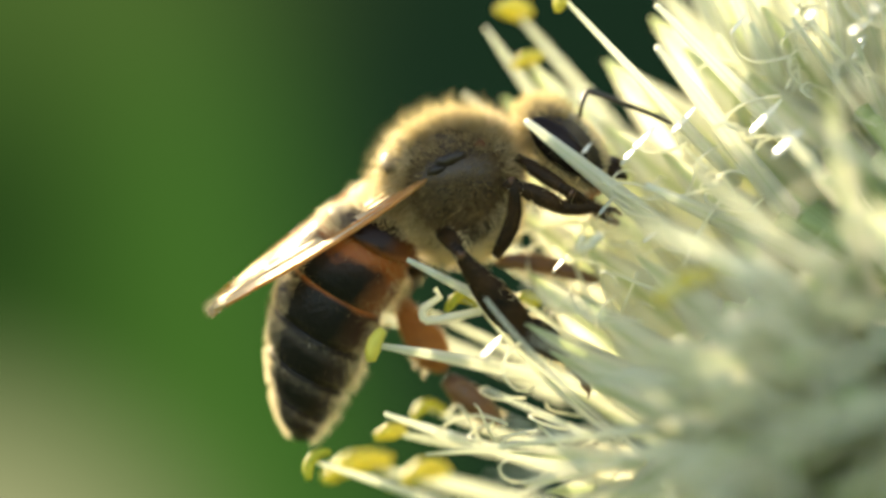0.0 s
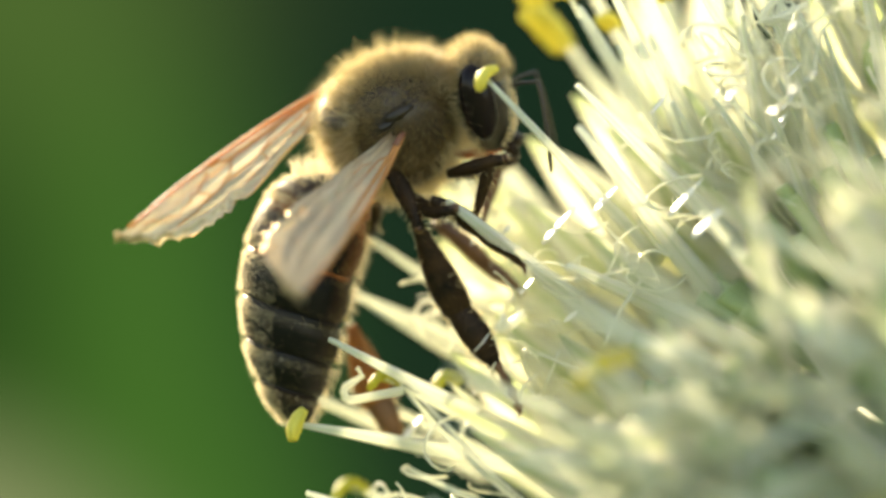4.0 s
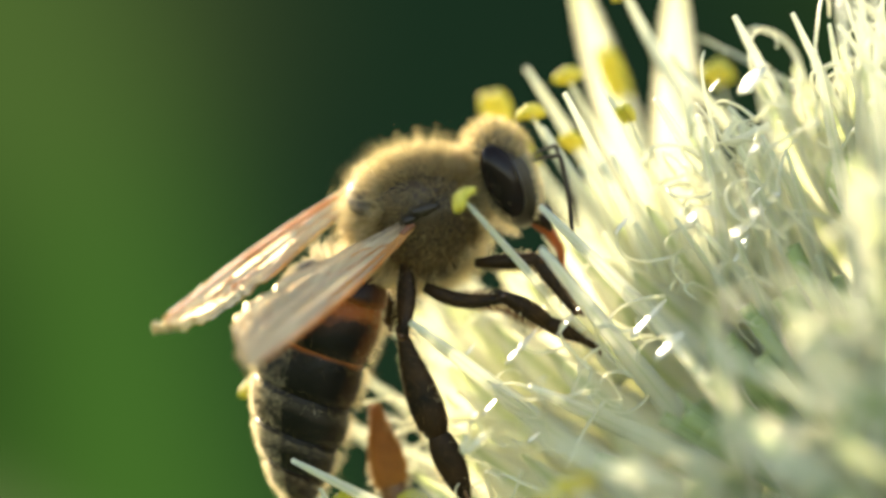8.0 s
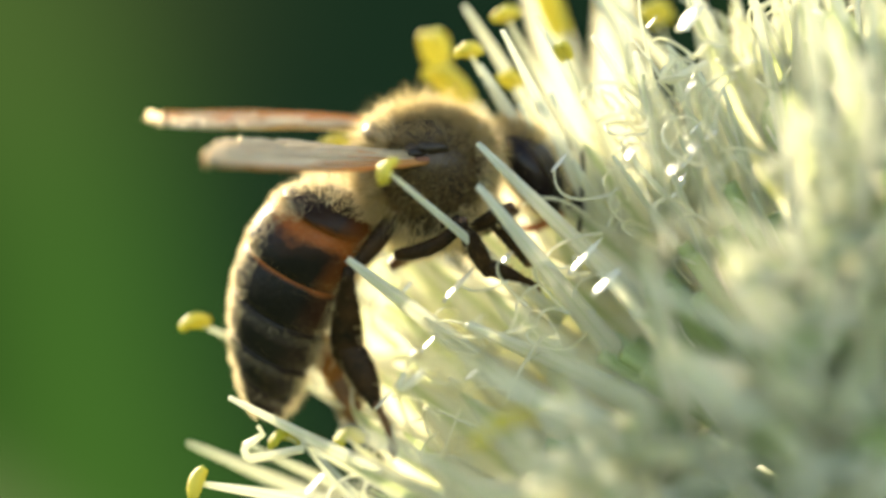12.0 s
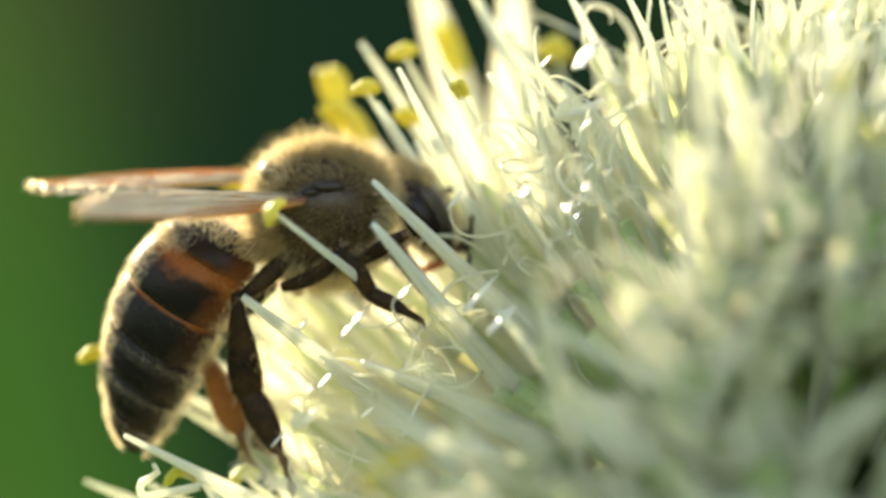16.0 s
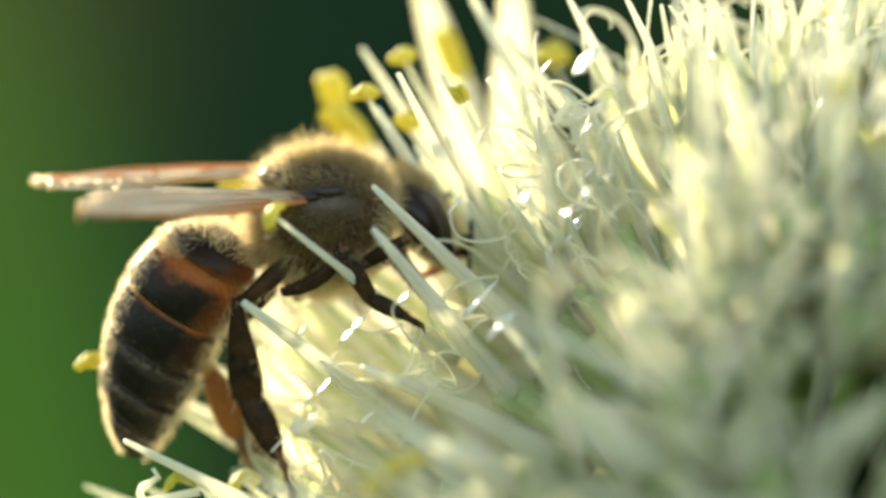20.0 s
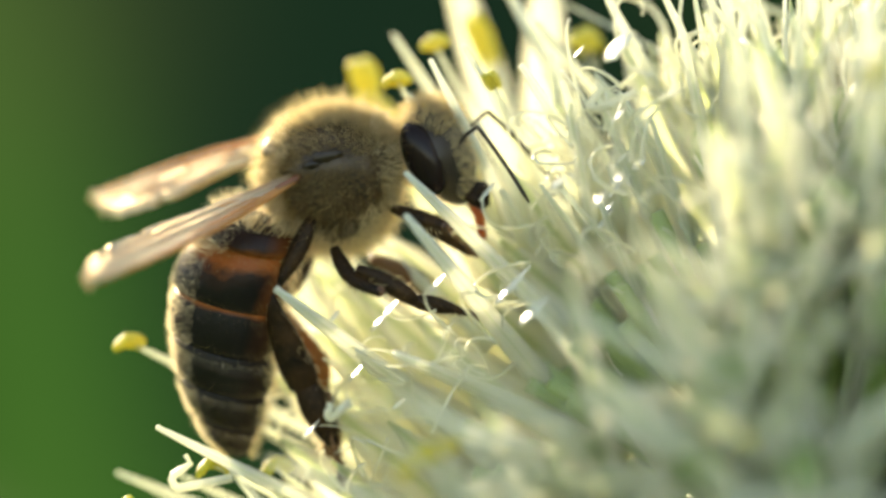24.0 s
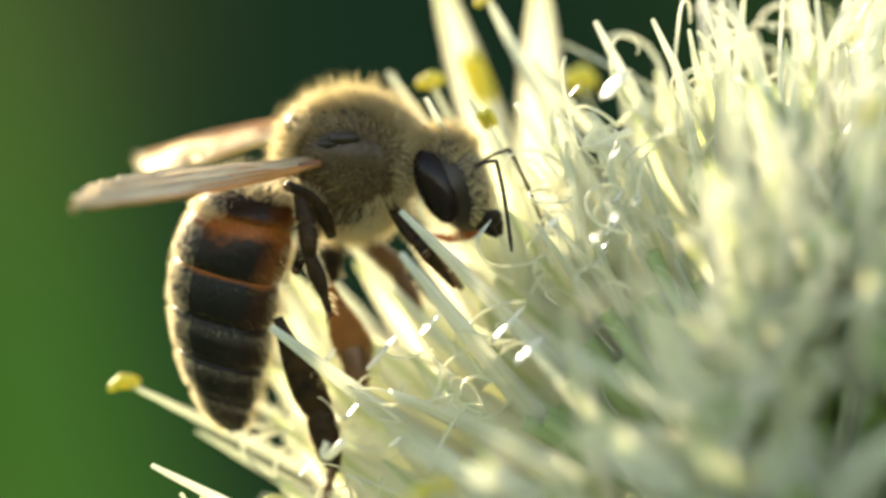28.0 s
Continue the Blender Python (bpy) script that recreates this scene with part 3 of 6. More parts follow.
def build_glints():
    hook(262, 870, -1.0, 90, math.pi)
    hook(528, 756, -3.2, 40, 2.6)
    hook(1000, 205, -0.6, 70, 2.9)
    shard(862, 598, -4.0, 50, 26, 0.0)
    shard(820, 562, -2.6, 60, 24, 0.5)
    shard(1000, 430, -1.0, 30, 20, 0.6)
    shard(1066, 325, -0.6, 22, 30, 1.4)
    shard(600, 610, -0.6, 60, 22, 0.6)
    shard(690, 556, -0.6, 50, 24, 0.6)
    shard(1040, 95, 1.0, 40, 50, -0.9)
    shard(350, 960, 0.5, 46, 26, 0.4)
    shard(528, 592, -2.8, 18, 14, 0.2)
    shard(792, 380, -1.0, 30, 16, 1.2)
    shard(1010, 405, -1.6, 22, 18, 0.9)
    shard(1022, 372, -1.6, 20, 16, 0.4)
    shard(560, 700, -0.8, 34, 14, 0.9)
    shard(640, 745, -1.2, 26, 14, -0.4)
    shard(480, 800, -0.6, 30, 12, 0.5)
    for _ in range(8):
        shard(rng.uniform(880, 1260), rng.uniform(60, 480), rng.uniform(-5.5, 0.5), rng.uniform(14, 34), rng.uniform(8, 18), rng.uniform(-0.6, 1.6))
    for x, y, q, n, w in ((580, 720, 2.8, 22, 50), (660, 790, -0.6, 22, 70), (510, 860, 1.0, 14, 36), (960, 300, 0.4, 26, 50), (900, 440, 0.2, 14, 30), (1020, 230, -0.4, 14, 60), (820, 640, -2.0, 20, 80), (1180, 170, 0.0, 12, 50), (450, 1060, 0.0, 12, 50), (1100, 420, -3.0, 20, 80)):
        tangle(x, y, q, n, w)


def hook(x, y, depth, size, turn):
    """A dry filament that curls back on itself."""
    far = 1 + depth / 1000 / REACH
    at = Vector(((x - 784) * U * far, depth / 1000, HOME + (441 - y) * U * far)) - CORE
    pts = [(-size * (1 - i / 5), 0, size * 0.2 * i / 5) for i in range(5)] + [(size * 0.16 * math.sin(a), 0, size * (0.2 + 0.16 - 0.32 * (1 - math.cos(a)) / 2 - 0.16)) for a in (0.3, 0.9, 1.6, 2.3, 2.9)] + [(-size * 0.2, 0, -size * 0.28), (-size * 0.1, 0, -size * 0.45)]
    me = mesh_of("thread", *scaled(tube(pts, [8, 8, 8, 8, 8, 8, 8, 7, 7, 7, 6, 4], 7)))
    part("thread", me, m_thread, flower, "pale curled-back filament", Matrix.Translation(at) @ Matrix.Rotation(turn, 4, "Y"))


def build_pedicels():
    """The green stalks inside the head, on which its small flowers stand."""
    r = random.Random(11)
    pieces = []
    for _ in range(420):
        d = Vector((r.gauss(0, 1), r.gauss(0, 1) * DEEP, r.gauss(0, 1))).normalized()
        side = Vector((r.gauss(0, 1), r.gauss(0, 1), r.gauss(0, 1))) * 0.0006
        pieces.append(tube([d * 0.001, d * 0.007 + side, d * r.uniform(0.010, 0.0125) + side], [2.2e-4, 2.2e-4, 3.0e-4], 6))
    ob = part("stalk", mesh_of("stalk", *joined(pieces)), m_stalk, flower, "green flower stalks inside the head")
    tagged(ob, kind="stuff")


def build_stem():
    drop = CORE.z
    path = [(0.004 * math.sin(i * 0.5), 0, -drop + drop * 0.997 * i / 10) for i in range(11)]
    path[-1] = (0, 0, -0.001)
    part("stem", mesh_of("stem", *tube(path, [0.0042 - 0.00013 * i for i in range(11)], 14)), m_stalk, flower, "smooth green hollow stem")


build_florets()
build_rim()
pushed = stamen(497, 315, 640, 470, -3.0, 28, 0.0, "yellow", 1.5, 0.95, 0.9)
swaying = stamen(158, 650, 360, 740, 1.8, 26, 0.02, "yellow", 0.5)
PIVOTS = {ob.name: ob.matrix_basis.translation.copy() for ob in (pushed, swaying)}


def lean(ob, tx, ty, depth):
    """The pose of a filament that the bee pushes aside; depth in millimetres."""
    far = 1 + depth / 1000 / REACH
    tip = Vector(((tx - 784) * U * far, depth / 1000, HOME + (441 - ty) * U * far))
    return along(PIVOTS[ob.name], tip - CORE, math.pi / 2 * 0.85)


build_glints()
build_pedicels()
build_stem()

# ---- the bee ----
bee = new("honey_bee")
tagged(bee, "golden-haired honey bee with dark banded abdomen on the flower", "bee")
hr = random.Random(3)


def pivot(name, me, material, label=""):
    return part(name, me, material, bee, label)


# thorax
TH = ((-3, 0, -2), (119, 96, 106))


def bare(n):
    """The bald spot round each wing's root."""
    return abs(n.y) > 0.5 and (n.x * 119 / 44) ** 2 + ((n.z * 106 - 42) / 17) ** 2 < 1


def plate(n):
    """The half-bald shoulder over the wing's root."""
    return 0.5 < abs(n.y) < 0.8 and n.z > 0.4 and -0.5 < n.x < 0.62 and hr.random() < 0.8


thorax = pivot("thorax", mesh_of("thorax", *scaled(ball(*TH, 24, 32, None, 0.04))), m_shell, "dark thorax under dense golden fur")
part("fur", mesh_of("fur", *scaled(hairs(shell_roots(*TH, 11000, hr, lambda n: abs(n.y) < 0.75 and (n.z > 0.3 or n.x < -0.5) and not (bare(n) or plate(n))), 34, 0.42, 0.28, hr, 0.25))), m_hair, thorax, "golden brown fur")
part("fur", mesh_of("fur", *scaled(hairs(shell_roots(*TH, 9000, hr, lambda n: n.z <= 0.85 and not bare(n)), 15, 0.5, 0.45, hr, 0.8))), m_dark_hair, thorax, "short dull brown fur")
part("fur", mesh_of("fur", *scaled(hairs(shell_roots(*TH, 6500, hr, lambda n: abs(n.y) < 0.7 and (n.z < -0.5 or n.x > 0.72) or n.x < (-0.4 if abs(n.y) < 0.7 else -0.6)), 42, 0.4, 0.25, hr, 0.1))), m_pale_hair, thorax, "pale fur at the waist and breast")
part("fur", mesh_of("fur", *scaled(hairs(shell_roots(*TH, 2600, hr, lambda n: abs(n.y) < 0.45 and (n.z > 0.1 or n.x < -0.4)), 58, 0.3, 0.35, hr, 0.1))), m_hair, thorax, "long loose golden hairs")
for s in (-1, 1):
    part("wing_base", mesh_of("wing_base", *scaled(joined([ball((10, s * 84, 46), (28, 17, 10), 10, 14, None, 0.4), ball((-20, s * 84, 38), (18, 15, 8), 8, 12, None, 0.4, 3)]))), m_black, thorax, "shiny black wing base")
BR = ((-8, 0, -72), (84, 72, 62))
breast = part("breast", mesh_of("breast", *scaled(ball(*BR, 16, 20))), m_black, thorax, "dark breast with leg sockets")
part("fur", mesh_of("fur", *scaled(hairs(shell_roots(*BR, 4200, hr, lambda n: n.z < 0.5), 18, 0.5, 0.4, hr, 0.4))), m_brown_hair, thorax, "short brown fur")
part("fur", mesh_of("fur", *scaled(hairs(shell_roots(*TH, 8000, hr, lambda n: n.z <= 0.6 and not bare(n)), 22, 0.45, 0.5, hr, 0.55))), m_brown_hair, thorax, "brown fur on the flank")
part("fur", mesh_of("fur", *scaled(hairs(shell_roots(*TH, 2200, hr, lambda n: 0.35 < abs(n.y) < 0.85 and n.z > 0.35), 20, 0.42, 0.45, hr, 0.4))), m_hair, thorax, "thin golden brown fur on the shoulder")
part("fur", mesh_of("fur", *scaled(hairs(shell_roots(*BR, 4000, hr, lambda n: n.z < -0.25 and (abs(n.y) < 0.8 or n.x < -0.3)), 42, 0.4, 0.3, hr, 0.1))), m_pale_hair, thorax, "pale fur on the breast")
part("fur", mesh_of("fur", *scaled(hairs(shell_roots(*TH, 4600, hr, lambda n: -0.8 < n.z < 0.75 and not bare(n)), 24, 0.34, 0.5, hr, 0.4))), m_hair, thorax, "scattered golden hairs on the flank")
part("scutellum", mesh_of("scutellum", *scaled(ball((-84, 0, 66), (34, 62, 26), 10, 16))), m_black, thorax)

# abdomen, along -x from the waist


def between(pts, u):
    for (a, p), (b, q) in zip(pts, pts[1:]):
        if u <= b:
            s = max(0.0, (u - a) / (b - a))
            s = s * s * (3 - 2 * s) * 0.4 + s * 0.6
            return p + (q - p) * s
    return pts[-1][1]


def girth(u):
    return between([(-24, 8), (-18, 34), (0, 66), (30, 84), (70, 93), (130, 96), (210, 92), (290, 80), (350, 60), (395, 35), (416, 16), (425, 3)], u)


def spine(u):
    return between([(-24, 66), (50, 80), (130, 84), (210, 74), (300, 52), (380, 24), (425, 0)], u)


def ring_shell(u0, u1, lift, n=8, segs=28):
    verts, faces = [], []
    for i in range(n + 1):
        u = u0 + (u1 - u0) * i / n
        r = girth(u) - lift * 0.35 + lift * math.sin(math.pi * min(1.0, 0.12 + 0.72 * i / n))
        if i == n:
            r -= lift * 0.8
        for k in range(segs):
            a = 2 * math.pi * k / segs
            sq = 0.94 if math.sin(a) < 0 else 1.0
            verts.append((-u, r * 0.97 * math.cos(a), spine(u) + r * math.sin(a) * sq))
    for i in range(n):
        for k in range(segs):
            k2 = (k + 1) % segs
            faces.append((i * segs + k, (i + 1) * segs + k, (i + 1) * segs + k2, i * segs + k2))
    faces.append(tuple(range(segs)))
    faces.append(tuple(n * segs + k for k in range(segs - 1, -1, -1)))
    return verts, faces


abdomen = pivot("abdomen", mesh_of("abdomen", *scaled(joined([ring_shell(-24, 40, 0), tube([(34, 0, 4), (12, 0, 14), (-10, 0, 40)], [20, 22, 34], 12)]))), m_black, "dark abdomen with orange first rings and pale bands")
ORANGE, BROWN, BLACK, RUST, GREY = (0.45, 0.125, 0.02), (0.03, 0.012, 0.007), (0.006, 0.005, 0.004), (0.5, 0.15, 0.03), (0.05, 0.04, 0.03)
TERGITES = (
    (-16, 44, ((0.0, BROWN), (0.6, BROWN), (1.0, ORANGE)), ORANGE),
    (34, 150, ((0.0, ORANGE), (0.2, ORANGE), (0.38, BROWN), (0.6, BLACK), (0.9, BLACK), (0.98, RUST)), ORANGE),
    (138, 232, ((0.0, RUST), (0.12, BLACK), (0.9, BLACK), (1.0, BROWN)), (0.12, 0.035, 0.01)),
    (222, 304, ((0.0, BLACK), (0.3, GREY), (0.45, BLACK), (1.0, BLACK)), (0.04, 0.016, 0.008)),
    (296, 366, ((0.0, BLACK), (0.25, GREY), (0.45, BLACK), (1.0, BLACK)), (0.03, 0.014, 0.007)),
    (358, 425, ((0.0, BLACK), (0.2, BROWN), (0.5, BLACK), (1.0, BLACK)), (0.04, 0.018, 0.01)),
)
for u0, u1, stops, flank in TERGITES:
    part("tergite", mesh_of("tergite", *scaled(ring_shell(u0, u1, 15))), tergite_material("tergite", stops, u0 * U, (u1 - u0) * U, flank, 0.9 if u0 < 100 else 0.4), abdomen)


def abdomen_roots(count, u0, u1, low, high):
    out = []
    while len(out) < count:
        u = hr.uniform(u0, u1)
        if any(e - 16 < u < e for e in (150, 232, 304, 366)) and hr.random() < 0.85:
            continue
        a = hr.uniform(low, high)
        r = girth(u) + 3
        n = Vector((0.25 if u < 60 else (-0.35 if u > 330 else 0), math.cos(a), math.sin(a)))
        out.append((Vector((-u, r * 0.97 * math.cos(a), spine(u) + r * math.sin(a))), n.normalized()))
    return out


part("fur", mesh_of("fur", *scaled(hairs(abdomen_roots(1300, -15, 45, 0.5, 2.64), 24, 0.34, 0.3, hr, 0.5))), m_pale_hair, abdomen, "pale fur at the waist")
part("fur", mesh_of("fur", *scaled(hairs(abdomen_roots(9000, 20, 420, 0.85, 2.4), 16, 0.27, 0.4, hr, 0.4))), m_pale_hair, abdomen, "short golden hairs")
part("fur", mesh_of("fur", *scaled(hairs(abdomen_roots(5200, 30, 405, 0.3, 4.4), 10, 0.26, 0.35, hr, 1.0))), m_hair, abdomen, "sparse golden bristles")
part("fur", mesh_of("fur", *scaled(hairs(abdomen_roots(2200, 60, 405, 3.9, 5.5), 26, 0.26, 0.25, hr, 0.4))), m_pale_hair, abdomen, "pale fringe under the abdomen")
for u in (230, 302, 364):
    part("hair_band", mesh_of("hair_band", *scaled(hairs(abdomen_roots(1700, u, u + 30, 0.0, 6.28), 9, 0.3, 0.2, hr, 1.6))), m_grey_hair, abdomen, "greyish felt band")

part("fur", mesh_of("fur", *scaled(hairs(abdomen_roots(900, -22, 4, 0.0, 6.28), 46, 0.5, 0.3, hr, -0.9))), m_pale_hair, abdomen, "pale fur between waist and thorax")

# head
HD = ((0, 0, 0), (52, 92, 98))


def face(n):
    return 1 - 0.16 * max(0, -n.z) * abs(n.y) * 2


head = pivot("head", mesh_of("head", *scaled(ball(*HD, 20, 28, face))), m_black, "dark head with large eyes and brown fur")
for s in (-1, 1):
    eye = part("eye", mesh_of("eye", *scaled(ball((-6, s * 71, 8), (33, 29, 70), 18, 24))), m_eye, head, "glossy black compound eye")
part("fur", mesh_of("fur", *scaled(hairs(shell_roots(*HD, 2600, hr, lambda n: n.z > 0.35 and abs(n.y) < 0.75), 32, 0.45, 0.3, hr, 0))), m_hair, head, "orange brown fur on the crown")
part("fur", mesh_of("fur", *scaled(hairs(shell_roots(*HD, 1800, hr, lambda n: n.x > 0.3 and n.z < 0.5 and abs(n.y) < 0.6), 13, 0.4, 0.3, hr, 0))), m_pale_hair, head, "pale fur on the face")
part("fur", mesh_of("fur", *scaled(hairs(shell_roots(*HD, 1500, hr, lambda n: n.x < -0.3), 22, 0.4, 0.3, hr, 0))), m_pale_hair, head, "pale fur behind the head")
feelers = []
for s in (-1, 1):
    scape = tube([(0, 0, 0), (24, s * 10, 18), (50, s * 20, 30)], [3.6, 3.2, 3.6], 8)
    flag = tube([(50 + i * 6.5, s * (20 + i * 3), 30 - i * 11 - 0.35 * i * i) for i in range(11)], [3.7 + 0.4 * (i % 2) for i in range(10)] + [2], 8)
    feelers.append(part("antenna", mesh_of("antenna", *scaled(joined([scape, flag]))), m_black, head, "thin black elbowed antenna"))
    part("mandible", mesh_of("mandible", *scaled(tube([(22, s * 26, -82), (34, s * 24, -100), (36, s * 10, -116)], [13, 11, 5], 8))), m_leg, head)
right_antenna, left_antenna = feelers
proboscis = part("proboscis", mesh_of("proboscis", *scaled(tube([(0, 0, -4), (15, 0, -32), (20, 0, -70), (8, 0, -112)], [12, 11, 8, 3], 8))), m_tongue, head, "orange tongue")
part("labrum", mesh_of("labrum", *scaled(ball((36, 0, -84), (18, 30, 16), 8, 12))), m_leg, head)


# wings: leading edge along +x, chord along +y
def wing_outline(u):
    """Leading and trailing offset of the wing along its length."""
    lead = 10 * math.sin(math.pi * u)
    trail = between([(0, 16), (0.12, 34), (0.3, 72), (0.5, 118), (0.64, 136), (0.75, 128), (0.85, 92), (0.93, 50), (1.0, 3)], u)
    return lead, trail


def wing_meshes(seed):
    r = random.Random(seed)
    nu, nv = 60, 16
    top, verts, faces = [], [], []
    for i in range(nu + 1):
        u = i / nu
        lead, trail = wing_outline(u)
        torn = 0 if u < 0.55 else r.uniform(0, 12) + 9 * abs(math.sin(u * 47))
        for j in range(nv + 1):
            v = j / nv
            y = -lead + (trail + lead - torn * v) * v
            z = 7.5 * math.sin(v * 24 + 1.3 * math.sin(u * 3.7)) * (0.4 + v) * 0.8 + 5 * math.sin(v * 7 + u * 2) * v + 9 * math.sin(u * 3.1) * (1 - v) + r.gauss(0, 0.25)
            x = 525 * u - (r.uniform(0, 14) if u > 0.97 else 0)
            top.append((x, y, z))
    n = len(top)
    verts = top + [(x, y, z - 1.2) for x, y, z in top]
    for i in range(nu):
        for j in range(nv):
            a = i * (nv + 1) + j
            q = (a, a + nv + 1, a + nv + 2, a + 1)
            faces.append(q)
            faces.append(tuple(k + n for k in reversed(q)))
    for i in range(nu):
        for j in (0, nv):
            a = i * (nv + 1) + j
            faces.append((a, a + nv + 1, a + nv + 1 + n, a + n))
    for j in range(nv):
        for i in (0, nu):
            a = i * (nv + 1) + j
            faces.append((a, a + 1, a + 1 + n, a + n))

    def at(u, v, lift=1.0):
        i, j = min(nu, round(u * nu)), min(nv, round(v * nv))
        x, y, z = top[i * (nv + 1) + j]
        return (525 * u, y, z + lift)
    veins = []
    for path, w in (([(0, 0), (0.2, 0), (0.45, 0), (0.7, 0), (0.93, 0.05)], 5.5), ([(0.0, 0.12), (0.25, 0.13), (0.5, 0.12), (0.6, 0.02)], 4.5),
                    ([(0.02, 0.3), (0.2, 0.35), (0.42, 0.42), (0.6, 0.5), (0.8, 0.7)], 2.4), ([(0.25, 0.13), (0.34, 0.3), (0.42, 0.42)], 1.9), ([(0.5, 0.12), (0.52, 0.3), (0.6, 0.5)], 1.9),
                    ([(0.6, 0.06), (0.66, 0.3), (0.76, 0.42), (0.88, 0.3)], 1.8), ([(0.1, 0.55), (0.3, 0.62), (0.5, 0.78)], 2.0), ([(0.42, 0.42), (0.4, 0.6), (0.46, 0.75)], 1.8), ([(0.66, 0.3), (0.62, 0.5)], 1.8)):
        fine = []
        for (a, b), (c, d) in zip(path, path[1:]):
            fine += [at(a + (c - a) * s / 4, b + (d - b) * s / 4) for s in range(4)]
        fine.append(at(*path[-1]))
        veins.append(tube(fine, [w * (1 - 0.45 * i / len(fine)) for i in range(len(fine))], 6))
    return mesh_of("wing", *scaled((verts, faces))), veins


def wing(name, seed, label):
    me, veins = wing_meshes(seed)
    ob = pivot(name, me, m_wing, label)
    part("root", mesh_of("root", *scaled(tube([(-46, -4, 4), (-22, -2, 3), (6, 0, 0), (60, 0, 1)], [9, 8, 7.5, 6], 8))), m_root, ob, "dark red wing root")
    for v in veins:
        part("vein", mesh_of("vein", *scaled(v)), m_vein, ob)
    return ob


right_wing = wing("right_wing", 5, "clear amber wing with brown veins and frayed tip")
left_wing = wing("left_wing", 9, "clear amber wing with brown veins and frayed tip")


# legs: each segment along +x from its joint, broad along z
def segment(name, length, radii, material, flat=0.6, sag=0.0, fringe=0, label="", hair=18):
    n = len(radii)
    pts = [(-14 + (length + 20) * i / (n - 1), 0, sag * math.sin(math.pi * i / (n - 1))) for i in range(n)]
    ob = pivot(name, mesh_of(name, *scaled(tube(pts, radii, 12, flat))), material, label)
    if fringe:
        roots = []
        for _ in range(fringe):
            u = hr.random()
            a = hr.choice((0.5, 1.5)) * math.pi + hr.gauss(0, 0.35)
            r = radii[min(n - 1, int(u * (n - 1)))]
            roots.append((Vector((u * length, math.cos(a) * r * flat * 0.9, math.sin(a) * r * 0.9 + sag * math.sin(math.pi * u))), Vector((0.2, math.cos(a), math.sin(a))).normalized()))
        part("fringe", mesh_of("fringe", *scaled(hairs(roots, hair, 0.6, 0.25, hr, -0.6))), m_pale_hair, ob, "pale hair fringe")
    part("joint", mesh_of("joint", *scaled(ball((length, 0, 0), (radii[-1] * 0.9 + 2, (radii[-1] * 0.9 + 2) * flat, radii[-1] * 0.9 + 2), 8, 10))), m_tarsus, ob, "pale brown joint")
    coat = []
    for _ in range(int(length * 2.6)):
        u, a = hr.random(), hr.uniform(0, 2 * math.pi)
        r = radii[min(n - 1, int(u * (n - 1) + 0.5))]
        coat.append((Vector((u * length, math.cos(a) * r * flat * 0.95, math.sin(a) * r * 0.95 + sag * math.sin(math.pi * u))), Vector((0.3, math.cos(a), math.sin(a))).normalized()))
    part("bristle", mesh_of("bristle", *scaled(hairs(coat, 9, 0.4, 0.3, hr, -0.8))), m_coat, ob, "short brown bristles")
    return ob


def claws(ob, at):
    for s in (-1, 1):
        part("claw", mesh_of("claw", *scaled(tube([(at, s * 2, 0), (at + 10, s * 6, -3), (at + 15, s * 8, -10)], [3, 2.4, 0.8], 6))), m_tarsus, ob)


BEADS = [6, 9, 5, 9, 5, 8.5, 5, 8, 4]
hind_femur = segment("hind_femur", 125, [9, 14, 17, 16, 12, 9], m_leg, 0.7, 5, 90)
hind_tibia = segment("hind_tibia", 194, [8, 13, 19, 25, 29, 31, 28, 14], m_leg, 0.45, -3, 160, "flat dark hind shin with pollen basket")
hind_metatarsus = segment("hind_metatarsus", 118, [10, 22, 27, 27, 24, 18, 9], m_leg, 0.45, 0, 120)
hind_tarsus = segment("hind_tarsus", 85, BEADS, m_tarsus, 0.8, 4, 30, hair=9)
claws(hind_tarsus, 83)
middle_femur = segment("middle_femur", 125, [9, 13, 14, 13, 11, 9], m_leg, 0.75, -16, 90)
middle_tibia = segment("middle_tibia", 105, [8, 12, 16, 17, 15, 9], m_leg, 0.7, 4, 60)
middle_tarsus = segment("middle_tarsus", 100, [7, 13, 15, 14, 11, 7, 6, 4], m_leg, 0.6, 2, 60)
claws(middle_tarsus, 98)
front_femur = segment("front_femur", 105, [8, 12, 14, 12, 8], m_leg, 0.75, 0, 60)
front_tarsus = segment("front_tarsus", 115, [6, 11, 12, 10, 8, 6, 4], m_leg, 0.7, 0, 40)
far_hind_femur = segment("far_hind_femur", 150, [14, 17, 19, 19, 17, 13], m_leg, 0.7, 5, 60)
far_hind_tibia = segment("far_hind_tibia", 150, [11, 16, 24, 32, 36, 32, 14], m_pollen, 0.5, 0, 120, "flat hind shin dusted with orange pollen")
far_hind_metatarsus = segment("far_hind_metatarsus", 105, [13, 22, 25, 23, 19, 9], m_tarsus, 0.45, 0, 90)
far_middle_tibia = segment("far_middle_tibia", 115, [10, 13, 16, 18, 17, 12], m_tarsus, 0.7, 4, 40)
far_middle_tarsus = segment("far_middle_tarsus", 80, [10, 15, 15, 11, 8, 5], m_tarsus, 0.6, 2, 30)
far_front_femur = segment("far_front_femur", 105, [8, 12, 14, 12, 8], m_leg, 0.75, 0, 40)
far_front_tarsus = segment("far_front_tarsus", 115, [6, 11, 12, 10, 8, 6, 4], m_tarsus, 0.7, 0, 30)

# ---- what moves ----


